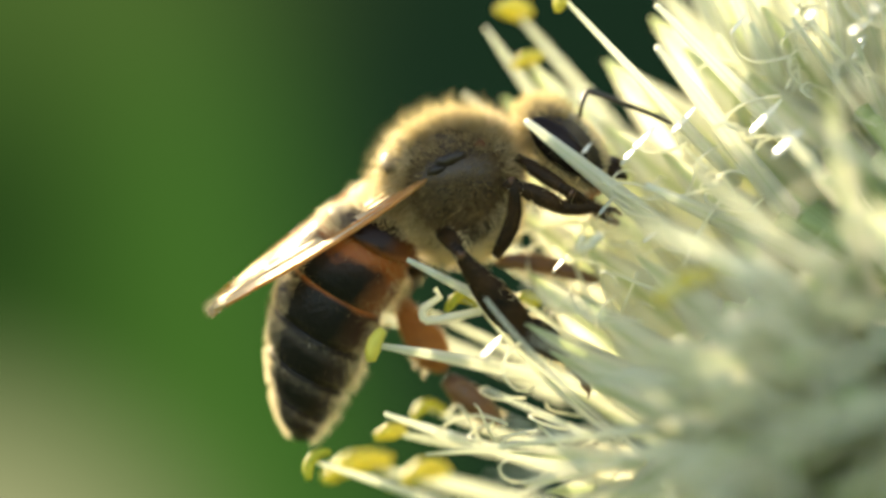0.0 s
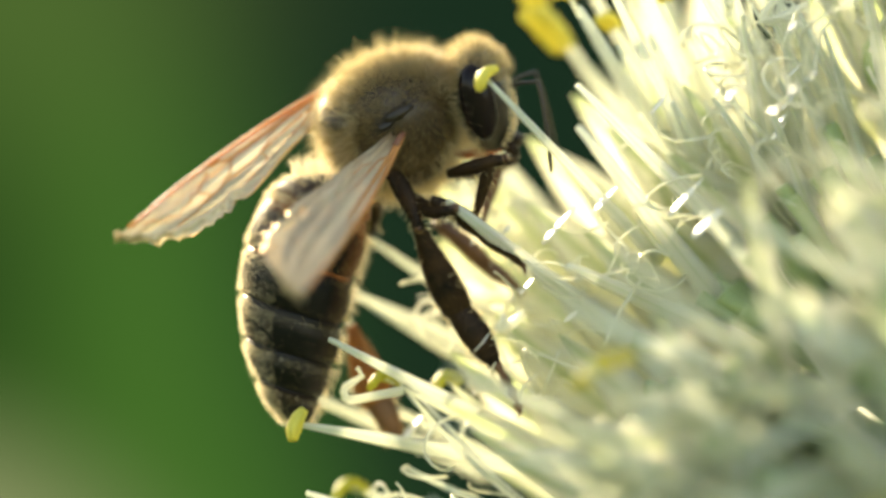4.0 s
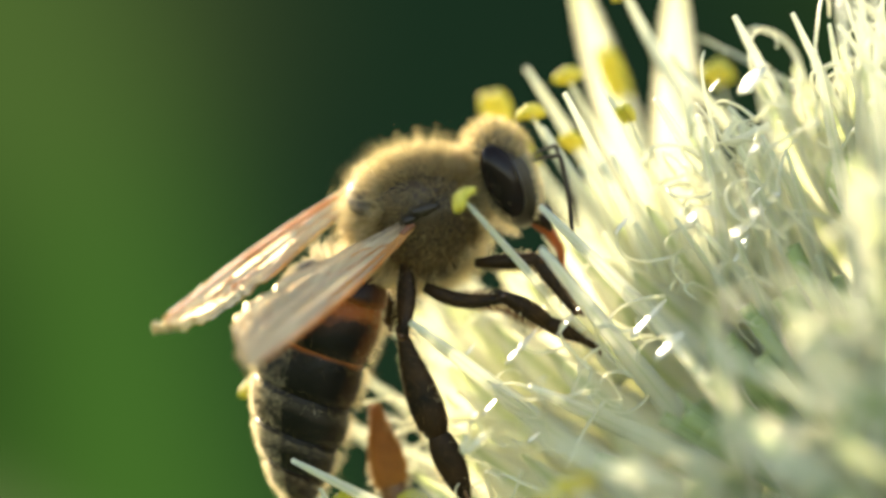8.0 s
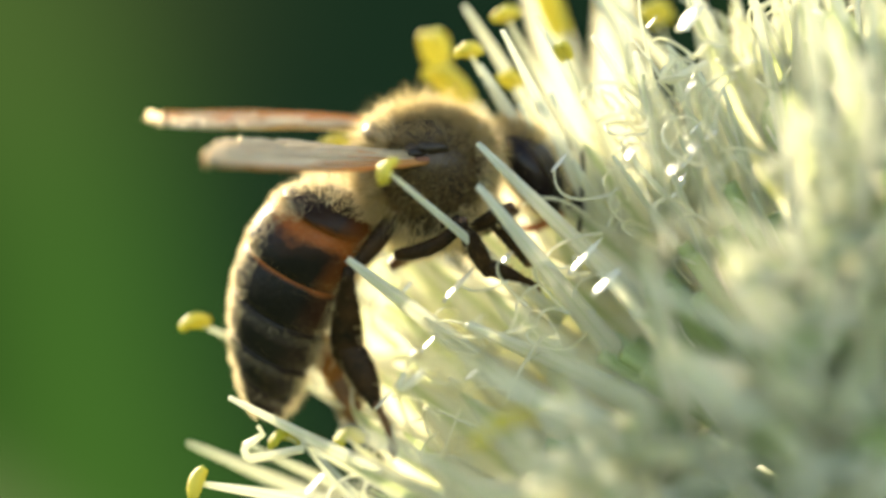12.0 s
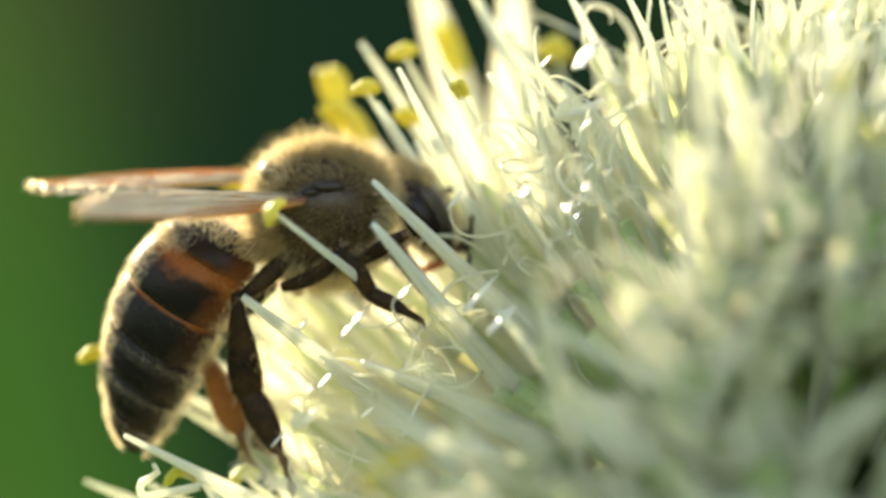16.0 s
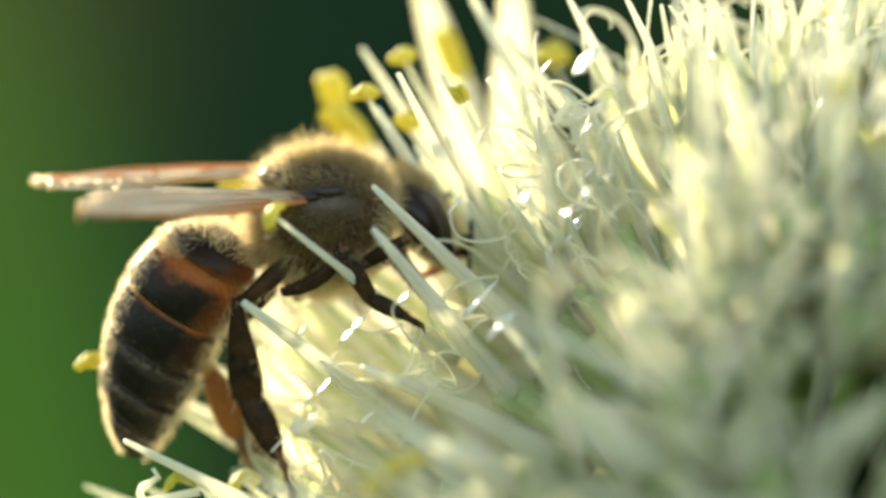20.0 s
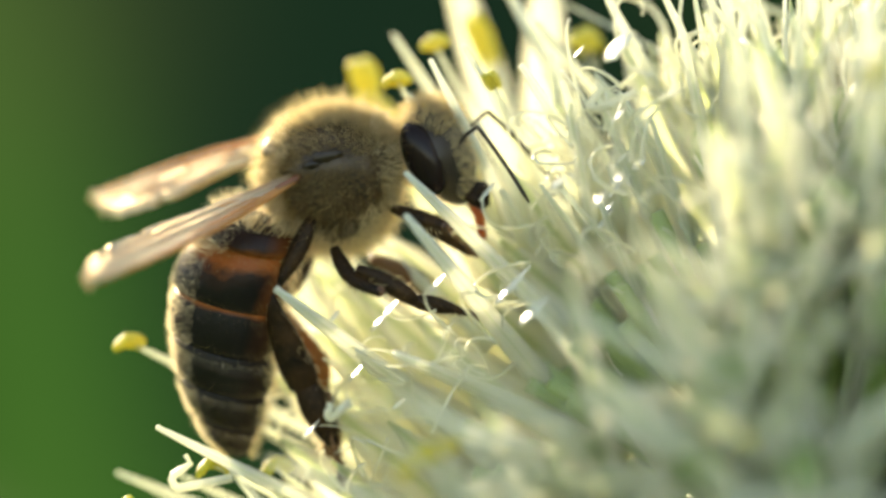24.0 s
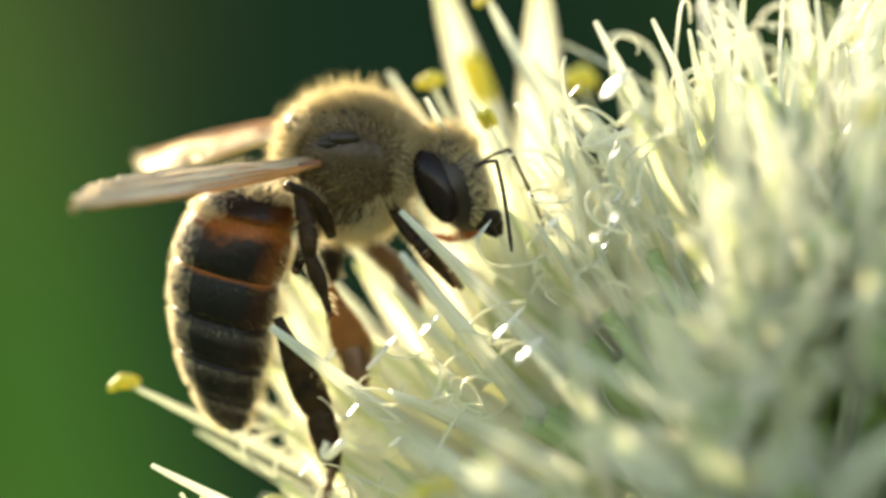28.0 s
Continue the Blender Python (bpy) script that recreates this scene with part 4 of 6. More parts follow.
def motions():
    walk(bee, [
        (0, mm(-8.568, 0.000, 596.544, 8.0, -22.0, -0.0)), (1, mm(-8.784, 0.000, 596.814, 10.0, -27.0, -0.0)),
        (2, mm(-9.720, 0.000, 598.704, 22.0, -42.0, -0.0)), (3, mm(-9.432, 0.000, 599.802, 24.0, -42.0, -0.0)),
        (4, mm(-7.974, 0.000, 601.008, 28.0, -30.0, -0.0)), (4.5, mm(-7.344, 0.000, 601.116, 28.0, -30.0, -0.0)),
        (6.5, mm(-6.372, 0.000, 601.926, 28.0, -22.0, -0.0)), (7, mm(-6.156, 0.000, 601.710, 28.0, -22.0, -0.0)),
        (8, mm(-5.994, 0.000, 601.818, 28.0, -20.0, -0.0)), (9, mm(-4.536, 0.000, 601.548, 15.0, -10.0, -0.0)),
        (10, mm(-4.356, 0.000, 601.170, 12.0, -8.0, -0.0)), (11, mm(-3.870, 0.000, 601.044, 10.0, -6.0, -0.0)),
        (12, mm(-3.780, 0.000, 601.224, 8.0, -2.0, -0.0)), (12.5, mm(-3.780, 0.000, 601.224, 8.0, -2.0, -0.0)),
        (14.5, mm(-3.780, 0.000, 601.224, 8.0, -2.0, -0.0)), (15, mm(-3.780, 0.000, 601.224, 8.0, -2.0, -0.0)),
        (16, mm(-3.762, 0.000, 601.188, 8.0, -2.0, -0.0)), (17, mm(-3.726, 0.000, 601.188, 8.0, -2.0, -0.0)),
        (18, mm(-3.762, 0.000, 601.188, 8.0, -2.0, -0.0)), (19, mm(-3.762, 0.000, 601.188, 8.0, -2.0, -0.0)),
        (20, mm(-3.762, 0.000, 601.188, 8.0, -2.0, -0.0)), (20.5, mm(-3.762, 0.000, 601.188, 8.0, -2.0, -0.0)), (21, mm(-3.762, 0.000, 601.188, 8.0, -2.0, -0.0)),
        (22, mm(-4.176, 0.000, 601.170, 8.0, -4.0, -0.0)), (22.5, mm(-4.392, 0.000, 601.098, 8.0, -4.0, -0.0)),
        (24.5, mm(-4.482, 0.000, 602.358, 17.0, -13.7, -12.4)), (25, mm(-4.932, 0.000, 602.430, 17.0, -13.7, -12.4)),
        (26, mm(-4.248, 0.000, 602.970, 17.0, -13.7, -12.4)), (27, mm(-4.554, 0.000, 603.636, 11.5, -5.8, -14.1)),
        (28, mm(-3.744, 0.000, 603.726, 10.5, -1.9, -14.0)),
    ])
    walk(abdomen, [
        (0, mm(-1.860, -0.206, -1.467, 4.0, -36.7, -4.0)), (1, mm(-1.832, -0.301, -1.707, -0.5, -31.3, 3.9)),
        (2, mm(-2.354, -0.758, -1.875, -3.9, -31.0, 14.1)), (3, mm(-2.088, -0.812, -1.823, -4.8, -32.5, 16.5)),
        (4, mm(-2.100, -0.846, -1.591, -7.6, -36.3, 23.0)), (4.5, mm(-2.100, -0.846, -1.591, -7.6, -36.3, 23.0)),
        (6.5, mm(-1.844, -0.789, -1.485, -11.1, -41.8, 28.4)), (7, mm(-1.844, -0.789, -1.485, -11.1, -41.8, 28.4)),
        (8, mm(-1.900, -0.844, -1.588, -7.3, -44.0, 22.9)), (9, mm(-1.955, -0.455, -1.697, -2.0, -58.6, 10.9)),
        (10, mm(-2.236, -0.350, -1.648, 11.8, -66.3, -5.2)), (11, mm(-2.170, -0.297, -1.683, 17.2, -64.0, -12.9)),
        (12, mm(-1.767, -0.224, -1.597, 15.4, -58.7, -13.5)), (12.5, mm(-1.767, -0.224, -1.597, 15.4, -58.7, -13.5)),
        (14.5, mm(-2.019, -0.223, -1.589, 15.4, -58.6, -13.5)), (15, mm(-2.091, -0.222, -1.586, 15.4, -58.6, -13.5)),
        (16, mm(-2.218, -0.227, -1.618, 11.3, -54.1, -9.9)), (17, mm(-2.218, -0.227, -1.618, 6.5, -55.9, -3.7)),
        (18, mm(-2.218, -0.227, -1.618, 11.3, -54.1, -9.9)), (19, mm(-2.218, -0.227, -1.618, 10.4, -54.2, -8.8)),
        (20, mm(-2.218, -0.227, -1.618, 11.3, -54.1, -9.9)), (20.5, mm(-2.648, -0.220, -1.567, 11.3, -54.1, -9.9)), (21, mm(-2.686, -0.225, -1.602, 11.3, -54.1, -9.9)),
        (22, mm(-1.865, -0.193, -1.372, 8.9, -48.3, -8.4)), (22.5, mm(-1.865, -0.193, -1.372, 8.9, -48.3, -8.4)),
        (24.5, mm(-1.694, -0.770, -1.600, 5.0, -62.8, 15.4)), (25, mm(-1.694, -0.770, -1.600, 5.0, -62.8, 15.4)),
        (26, mm(-1.857, -0.785, -1.515, 7.8, -59.9, 11.5)), (27, mm(-1.658, -0.659, -1.355, 2.4, -74.2, 19.3)),
        (28, mm(-1.851, -0.715, -1.397, 3.5, -69.7, 17.6)),
    ])
    walk(head, [
        (0, mm(3.628, 0.544, -0.442, -5.5, -22.8, 3.4)), (1, mm(3.179, 0.545, -0.367, -6.2, -10.8, 1.9)),
        (2, mm(3.010, -0.108, -0.267, -13.3, 5.6, -2.3)), (3, mm(3.679, -0.362, -0.814, -14.9, 10.9, -4.9)),
        (4, mm(2.664, -0.420, -0.789, -17.7, 14.1, -7.7)), (4.5, mm(2.664, -0.420, -0.789, -17.7, 14.1, -7.7)),
        (6.5, mm(2.990, -0.248, -0.467, -16.8, 1.8, -0.9)), (7, mm(2.990, -0.248, -0.467, -16.8, 1.8, -0.9)),
        (8, mm(2.907, 0.043, 0.081, -16.9, -3.5, 1.9)), (9, mm(3.370, 1.920, -0.949, -10.5, -24.1, 6.9)),
        (10, mm(3.448, 1.999, -0.697, -8.6, -26.4, 6.0)), (11, mm(3.307, 1.960, -0.977, -7.4, -28.5, 5.5)),
        (12, mm(3.304, 2.060, -0.428, -6.3, -32.6, 5.2)), (12.5, mm(3.301, 2.060, -0.430, -6.3, -32.6, 5.2)),
        (14.5, mm(3.287, 2.060, -0.433, -6.3, -32.6, 5.2)), (15, mm(3.283, 2.060, -0.432, -6.3, -32.6, 5.2)),
        (16, mm(3.039, 2.043, -0.555, -6.3, -32.6, 5.2)), (17, mm(3.045, 2.043, -0.551, -6.3, -32.6, 5.2)),
        (18, mm(3.036, 2.042, -0.559, -6.3, -32.6, 5.2)), (19, mm(3.038, 2.041, -0.567, -6.3, -32.6, 5.2)),
        (20, mm(3.039, 2.042, -0.556, -6.3, -32.6, 5.2)), (21, mm(3.042, 2.042, -0.557, -6.3, -32.6, 5.2)),
        (22, mm(3.104, 2.112, -0.064, -6.1, -30.7, 4.8)), (22.5, mm(3.101, 2.112, -0.064, -6.1, -30.7, 4.8)),
        (24.5, mm(3.329, 0.607, -0.491, -5.5, -8.6, -12.4)), (25, mm(3.329, 0.607, -0.491, -5.5, -8.6, -12.4)),
        (26, mm(3.284, 0.596, -0.495, -5.0, -10.0, -10.1)), (27, mm(2.985, 0.645, -0.626, 4.5, -23.5, -10.0)),
        (28, mm(3.124, 0.610, -1.026, 2.0, -19.9, -7.9)),
    ])
    walk(right_wing, [
        (0, mm(0.517, -1.159, 0.804, 179.8, 9.0, -170.2)), (1, mm(0.207, -1.163, 0.662, -179.1, 10.7, -169.5)),
        (1.5, mm(-0.060, -1.157, 0.588, 169.2, 1.6, -149.6)), (2, mm(-0.327, -1.152, 0.513, 155.1, -2.8, -128.2)),
        (3, mm(0.063, -1.281, 0.220, 154.1, -7.9, -129.3)), (4, mm(0.194, -1.352, 0.141, 161.8, -4.5, -122.4)),
        (4.5, mm(0.190, -1.348, 0.149, 161.4, -4.8, -122.6)), (6.5, mm(0.408, -1.156, 0.509, 167.6, -7.5, -132.1)),
        (7, mm(0.409, -1.155, 0.512, 167.5, -7.6, -132.1)), (8, mm(-0.022, -1.207, 0.414, 171.1, -4.3, -131.4)),
        (9, mm(-0.139, -1.191, 0.422, 172.8, -4.1, -132.6)), (10, mm(-0.045, -1.198, 0.424, 164.3, -2.2, -140.0)),
        (11, mm(-0.036, -1.195, 0.481, 163.9, -4.0, -139.0)), (12, mm(0.448, -1.216, 0.404, 165.8, -5.8, -137.7)),
        (12.5, mm(0.450, -1.215, 0.406, 165.8, -5.8, -137.6)), (14.5, mm(0.459, -1.215, 0.407, 165.3, -5.9, -136.6)),
        (15, mm(0.461, -1.215, 0.407, 165.3, -5.9, -136.5)), (16, mm(-0.234, -1.217, 0.396, 168.0, -3.4, -137.4)),
        (17, mm(-0.122, -1.188, 0.603, 168.2, -2.2, -132.9)), (18, mm(-0.117, -1.187, 0.608, 167.9, -3.5, -137.4)),
        (19, mm(-0.118, -1.186, 0.613, 167.7, -3.7, -137.4)), (20, mm(-0.119, -1.187, 0.606, 167.9, -3.4, -137.4)),
        (21, mm(-0.121, -1.187, 0.607, 167.9, -3.5, -137.5)), (22, mm(0.334, -1.171, 0.721, 166.4, -3.0, -136.1)),
        (22.5, mm(0.336, -1.171, 0.720, 166.4, -3.0, -136.1)), (24.5, mm(-1.058, -1.492, 0.271, 179.1, 2.0, -122.7)),
        (25, mm(-1.056, -1.492, 0.269, 179.2, 2.1, -122.6)), (26, mm(-0.321, -1.400, -0.008, 179.8, 4.8, -129.3)),
        (27, mm(-0.342, -1.358, 0.267, -177.3, 2.7, -131.6)), (28, mm(-0.438, -1.410, 0.108, 172.6, 0.3, -129.5)),
    ])
    walk(left_wing, [
        (0, mm(-0.540, 1.260, 1.260, -1.5, 16.5, 170.2)), (1, mm(-0.540, 1.260, 1.260, 2.3, 17.8, 177.1)),
        (2, mm(-0.540, 1.260, 1.260, 5.0, 14.3, -174.1)), (3, mm(-0.299, 1.369, 1.504, -4.4, 11.4, 172.3)),
        (4, mm(-0.463, 1.356, 1.441, -13.7, 4.2, -177.8)), (4.5, mm(-0.463, 1.356, 1.441, -13.7, 4.2, -177.7)),
        (6.5, mm(-0.540, 1.260, 1.260, 1.1, 15.9, 172.5)), (7, mm(-0.540, 1.260, 1.260, 1.1, 16.0, 172.5)),
        (8, mm(-0.540, 1.260, 1.260, 3.3, 15.9, -179.4)), (9, mm(-0.540, 1.260, 1.260, 2.4, 10.8, 165.9)),
        (10, mm(-0.540, 1.260, 1.260, -6.0, 5.0, 161.9)), (11, mm(-0.540, 1.260, 1.260, -4.4, -0.9, 163.4)),
        (12, mm(-0.540, 1.260, 1.260, -1.1, -1.6, 161.0)), (12.5, mm(-0.540, 1.260, 1.260, -1.1, -1.7, 162.0)),
        (14.5, mm(-0.540, 1.260, 1.260, -1.1, -1.7, 162.1)), (15, mm(-0.540, 1.260, 1.260, -1.1, -1.7, 162.1)),
        (16, mm(-0.731, 1.216, 0.946, -2.0, 2.0, 168.6)), (17, mm(-0.540, 1.260, 1.260, -2.3, 4.0, 170.1)),
        (18, mm(-0.540, 1.260, 1.260, -2.0, 2.0, 168.6)), (19, mm(-0.540, 1.260, 1.260, -2.0, 2.1, 168.7)),
        (20, mm(-0.540, 1.260, 1.260, -2.0, 2.0, 168.6)), (21, mm(-0.540, 1.260, 1.260, -2.0, 2.0, 168.6)),
        (22, mm(-0.540, 1.260, 1.260, -2.3, 2.0, 161.5)), (22.5, mm(-0.540, 1.260, 1.260, -2.3, 2.0, 161.5)),
        (24.5, mm(-0.540, 1.260, 1.260, -18.7, 8.5, 160.4)), (25, mm(-0.540, 1.260, 1.260, -18.6, 8.4, 160.4)),
        (26, mm(-0.540, 1.260, 1.260, -16.8, 6.8, 162.9)), (27, mm(-0.540, 1.260, 1.260, -12.6, 10.5, 155.1)),
        (28, mm(-0.540, 1.260, 1.260, -17.0, 10.7, 157.0)),
    ])
    walk(hind_femur, [
        (0, mm(-1.069, -0.991, -1.233, -60.4, 16.3, -76.6)), (1, mm(-1.065, -1.038, -1.220, -82.8, 24.9, -85.8)),
        (2, mm(-1.051, -1.309, -1.079, -107.6, 66.9, -109.0)), (3, mm(-0.811, -1.243, -0.802, -115.0, 37.2, -114.9)),
        (4, mm(-0.972, -1.330, -0.776, -92.6, 45.7, -92.9)), (4.5, mm(-0.974, -1.328, -0.772, -92.7, 45.6, -92.9)),
        (6.5, mm(-1.049, -1.422, -0.950, -101.4, 9.1, -97.9)), (7, mm(-1.048, -1.422, -0.948, -101.4, 9.0, -97.9)),
        (8, mm(-1.052, -1.420, -0.946, -115.5, 41.0, -117.9)), (9, mm(-1.070, -1.152, -1.169, -135.6, 49.2, -135.9)),
        (9.5, mm(-1.072, -1.118, -1.186, -152.0, 21.2, -135.4)), (10, mm(-1.073, -1.084, -1.203, -167.5, -5.6, -127.4)),
        (10.5, mm(-1.073, -1.061, -1.212, -160.6, 16.4, -144.2)), (11, mm(-1.074, -1.038, -1.222, -160.4, 39.3, -161.5)),
        (12, mm(-1.074, -0.992, -1.235, -164.2, 49.6, -166.0)), (12.5, mm(-1.073, -0.992, -1.235, -164.2, 49.6, -166.0)),
        (14.5, mm(-1.072, -0.991, -1.235, -164.1, 49.7, -166.0)), (15, mm(-1.072, -0.992, -1.235, -164.1, 49.7, -165.9)),
        (16, mm(-1.072, -0.991, -1.235, -167.1, 39.3, -169.4)), (17, mm(-1.072, -0.992, -1.235, -167.1, 39.3, -169.4)),
        (18, mm(-1.072, -0.991, -1.234, -167.1, 39.2, -169.4)), (19, mm(-1.072, -0.991, -1.233, -167.1, 39.2, -169.5)),
        (20, mm(-1.072, -0.991, -1.234, -167.1, 39.3, -169.4)), (21, mm(-1.072, -0.991, -1.234, -167.1, 39.2, -169.4)),
        (22, mm(-1.072, -0.991, -1.235, -150.2, 34.5, -142.9)), (22.5, mm(-1.071, -0.991, -1.235, -150.1, 34.6, -142.9)),
        (24.5, mm(-0.939, -1.343, -1.138, -157.4, 45.9, -149.3)), (25, mm(-0.938, -1.343, -1.139, -157.4, 46.0, -149.3)),
        (26, mm(-0.944, -1.344, -1.140, -156.2, 50.2, -147.9)), (27, mm(-0.935, -1.294, -1.187, -148.4, 68.7, -135.6)),
        (28, mm(-0.936, -1.294, -1.185, -150.6, 66.4, -137.9)),
    ])
    walk(hind_tibia, [
        (0, mm(-0.661, -2.700, -1.748, 27.3, 71.2, 31.0)), (1, mm(-0.934, -2.829, -2.053, 33.9, 75.9, 36.8)),
        (2, mm(-1.429, -2.406, -3.792, -154.3, 76.4, -158.6)), (3, mm(-1.533, -2.799, -2.105, -101.5, 79.2, -102.2)),
        (4, mm(-1.047, -2.842, -2.324, -116.3, 79.7, -118.4)), (4.5, mm(-1.051, -2.837, -2.315, -114.5, 79.2, -116.5)),
        (6.5, mm(-1.328, -3.430, -1.275, -101.5, 61.4, -103.0)), (7, mm(-1.326, -3.427, -1.270, -101.5, 61.4, -103.0)),
        (8, mm(-1.813, -2.860, -2.360, -92.4, 68.0, -92.7)), (9, mm(-2.083, -2.134, -2.802, 69.0, 82.7, 69.9)),
        (10, mm(-2.307, -2.698, -1.005, 162.0, 76.5, 158.7)), (11, mm(-2.657, -1.567, -2.590, 81.5, 78.3, 82.0)),
        (12, mm(-2.627, -1.379, -3.118, 99.2, 66.9, 98.0)), (12.5, mm(-2.626, -1.379, -3.117, 99.4, 66.9, 98.1)),
        (14.5, mm(-2.619, -1.379, -3.116, 100.0, 66.9, 98.6)), (15, mm(-2.617, -1.379, -3.117, 100.1, 66.8, 98.8)),
        (16, mm(-2.835, -1.320, -2.700, 68.6, 79.2, 69.5)), (17, mm(-2.837, -1.320, -2.702, 68.3, 79.2, 69.2)),
        (18, mm(-2.833, -1.320, -2.698, 68.7, 79.2, 69.6)), (19, mm(-2.834, -1.319, -2.695, 67.2, 79.8, 68.1)),
        (20, mm(-2.835, -1.320, -2.700, 68.6, 79.2, 69.5)), (21, mm(-2.836, -1.320, -2.699, 68.4, 79.2, 69.3)),
        (22, mm(-2.490, -2.063, -2.459, 71.7, 77.6, 72.6)), (22.5, mm(-2.488, -2.063, -2.459, 71.8, 77.6, 72.7)),
        (24.5, mm(-2.641, -2.354, -3.184, 30.6, 83.2, 44.6)), (25, mm(-2.639, -2.354, -3.185, 30.9, 83.2, 44.8)),
        (26, mm(-2.523, -2.334, -3.379, -19.8, 87.6, -6.9)), (27, mm(-1.839, -2.180, -4.432, 16.8, 81.9, 32.5)),
        (28, mm(-2.141, -2.382, -4.908, 26.2, 69.2, 45.3)),
    ])
    walk(hind_metatarsus, [
        (0, mm(0.194, -2.186, -4.678, 5.9, 56.7, 12.3)), (1, mm(-0.341, -2.386, -5.007, 1.6, 57.8, 8.3)),
        (2, mm(-2.107, -2.671, -6.808, -24.5, 83.7, -22.3)), (3, mm(-1.661, -3.389, -5.283, -70.5, 72.2, -68.7)),
        (4, mm(-1.306, -3.320, -5.316, -83.1, 61.8, -82.2)), (4.5, mm(-1.306, -3.347, -5.298, -83.1, 61.8, -82.2)),
        (6.5, mm(-1.733, -5.179, -4.565, -95.4, 61.9, -96.2)), (7, mm(-1.731, -5.177, -4.560, -95.4, 61.9, -96.2)),
        (8, mm(-1.872, -4.139, -5.531, -81.1, 66.8, -79.9)), (9, mm(-1.956, -1.787, -5.680, -57.1, 72.0, -55.8)),
        (10, mm(-2.981, -2.436, -4.024, -118.7, 76.3, -119.4)), (11, mm(-2.574, -0.978, -5.470, -1.0, 74.4, 1.8)),
        (12, mm(-2.767, -0.386, -5.464, -20.3, 66.3, -18.7)), (12.5, mm(-2.767, -0.386, -5.464, -20.3, 66.3, -18.7)),
        (14.5, mm(-2.770, -0.386, -5.465, -20.3, 66.3, -18.7)), (15, mm(-2.771, -0.386, -5.464, -20.3, 66.3, -18.7)),
        (16, mm(-2.634, -0.784, -5.709, -10.9, 66.4, -8.4)), (17, mm(-2.634, -0.784, -5.709, -10.9, 66.4, -8.4)),
        (18, mm(-2.634, -0.784, -5.709, -10.9, 66.4, -8.4)), (19, mm(-2.632, -0.816, -5.703, -10.9, 66.4, -8.4)),
        (20, mm(-2.634, -0.784, -5.709, -10.9, 66.4, -8.4)), (21, mm(-2.634, -0.784, -5.709, -10.9, 66.4, -8.4)),
        (22, mm(-2.298, -1.449, -5.381, -11.3, 67.5, -8.9)), (22.5, mm(-2.297, -1.449, -5.381, -11.3, 67.5, -8.9)),
        (24.5, mm(-2.379, -2.095, -6.250, -43.3, 80.7, -29.6)), (25, mm(-2.379, -2.095, -6.250, -43.3, 80.7, -29.7)),
        (26, mm(-2.386, -2.351, -6.609, -141.7, 81.2, -130.7)), (27, mm(-1.449, -1.931, -7.665, -17.5, 76.5, -1.6)),
        (28, mm(-1.392, -1.625, -7.714, -6.4, 80.0, 9.4)),
    ])
    walk(hind_tarsus, [
        (0, mm(1.079, -1.992, -6.060, -29.7, 73.7, -28.7)), (1, mm(0.543, -2.258, -6.425, -29.7, 69.5, -28.1)),
        (2, mm(-1.966, -2.728, -8.194, -90.6, 68.0, -90.6)), (3, mm(-1.449, -3.934, -7.107, -72.8, 64.8, -71.2)),
        (4, mm(-1.160, -4.380, -7.310, -95.1, 61.9, -95.8)), (4.5, mm(-1.160, -4.407, -7.290, -95.1, 61.9, -95.8)),
        (6.5, mm(-1.856, -6.314, -6.699, -103.0, 61.2, -104.8)), (7, mm(-1.854, -6.311, -6.694, -103.0, 61.2, -104.8)),
        (8, mm(-1.737, -4.904, -7.343, -86.6, 61.9, -86.2)), (9, mm(-1.591, -2.323, -7.679, -70.7, 74.1, -70.0)),
        (10, mm(-3.249, -2.912, -6.265, -114.5, 76.8, -115.0)), (11, mm(-2.093, -0.963, -7.194, -76.9, 79.7, -76.7)),
        (12, mm(-1.900, -0.680, -7.552, -24.4, 70.3, -23.1)), (12.5, mm(-1.901, -0.680, -7.552, -24.4, 70.3, -23.1)),
        (14.5, mm(-1.904, -0.680, -7.553, -24.4, 70.3, -23.1)), (15, mm(-1.904, -0.680, -7.553, -24.4, 70.3, -23.1)),
        (16, mm(-1.840, -0.902, -7.548, -23.8, 69.8, -22.5)), (17, mm(-1.840, -0.902, -7.547, -23.8, 69.8, -22.5)),
        (18, mm(-1.840, -0.902, -7.548, -23.8, 69.8, -22.5)), (19, mm(-1.839, -0.934, -7.542, -23.8, 69.8, -22.5)),
        (20, mm(-1.840, -0.902, -7.548, -23.8, 69.8, -22.5)), (21, mm(-1.840, -0.902, -7.548, -23.8, 69.8, -22.5)),
        (22, mm(-1.538, -1.569, -7.237, -40.6, 77.7, -40.0)), (22.5, mm(-1.537, -1.569, -7.237, -40.6, 77.7, -40.0)),
        (24.5, mm(-2.112, -2.247, -8.127, -97.9, 76.2, -85.8)), (25, mm(-2.113, -2.247, -8.126, -97.9, 76.2, -85.8)),
        (26, mm(-2.573, -2.567, -8.446, -119.2, 74.3, -107.8)), (27, mm(-0.993, -1.944, -9.564, -113.5, 79.4, -99.6)),
        (28, mm(-1.075, -1.573, -9.529, -147.8, 71.6, -134.9)),
    ])
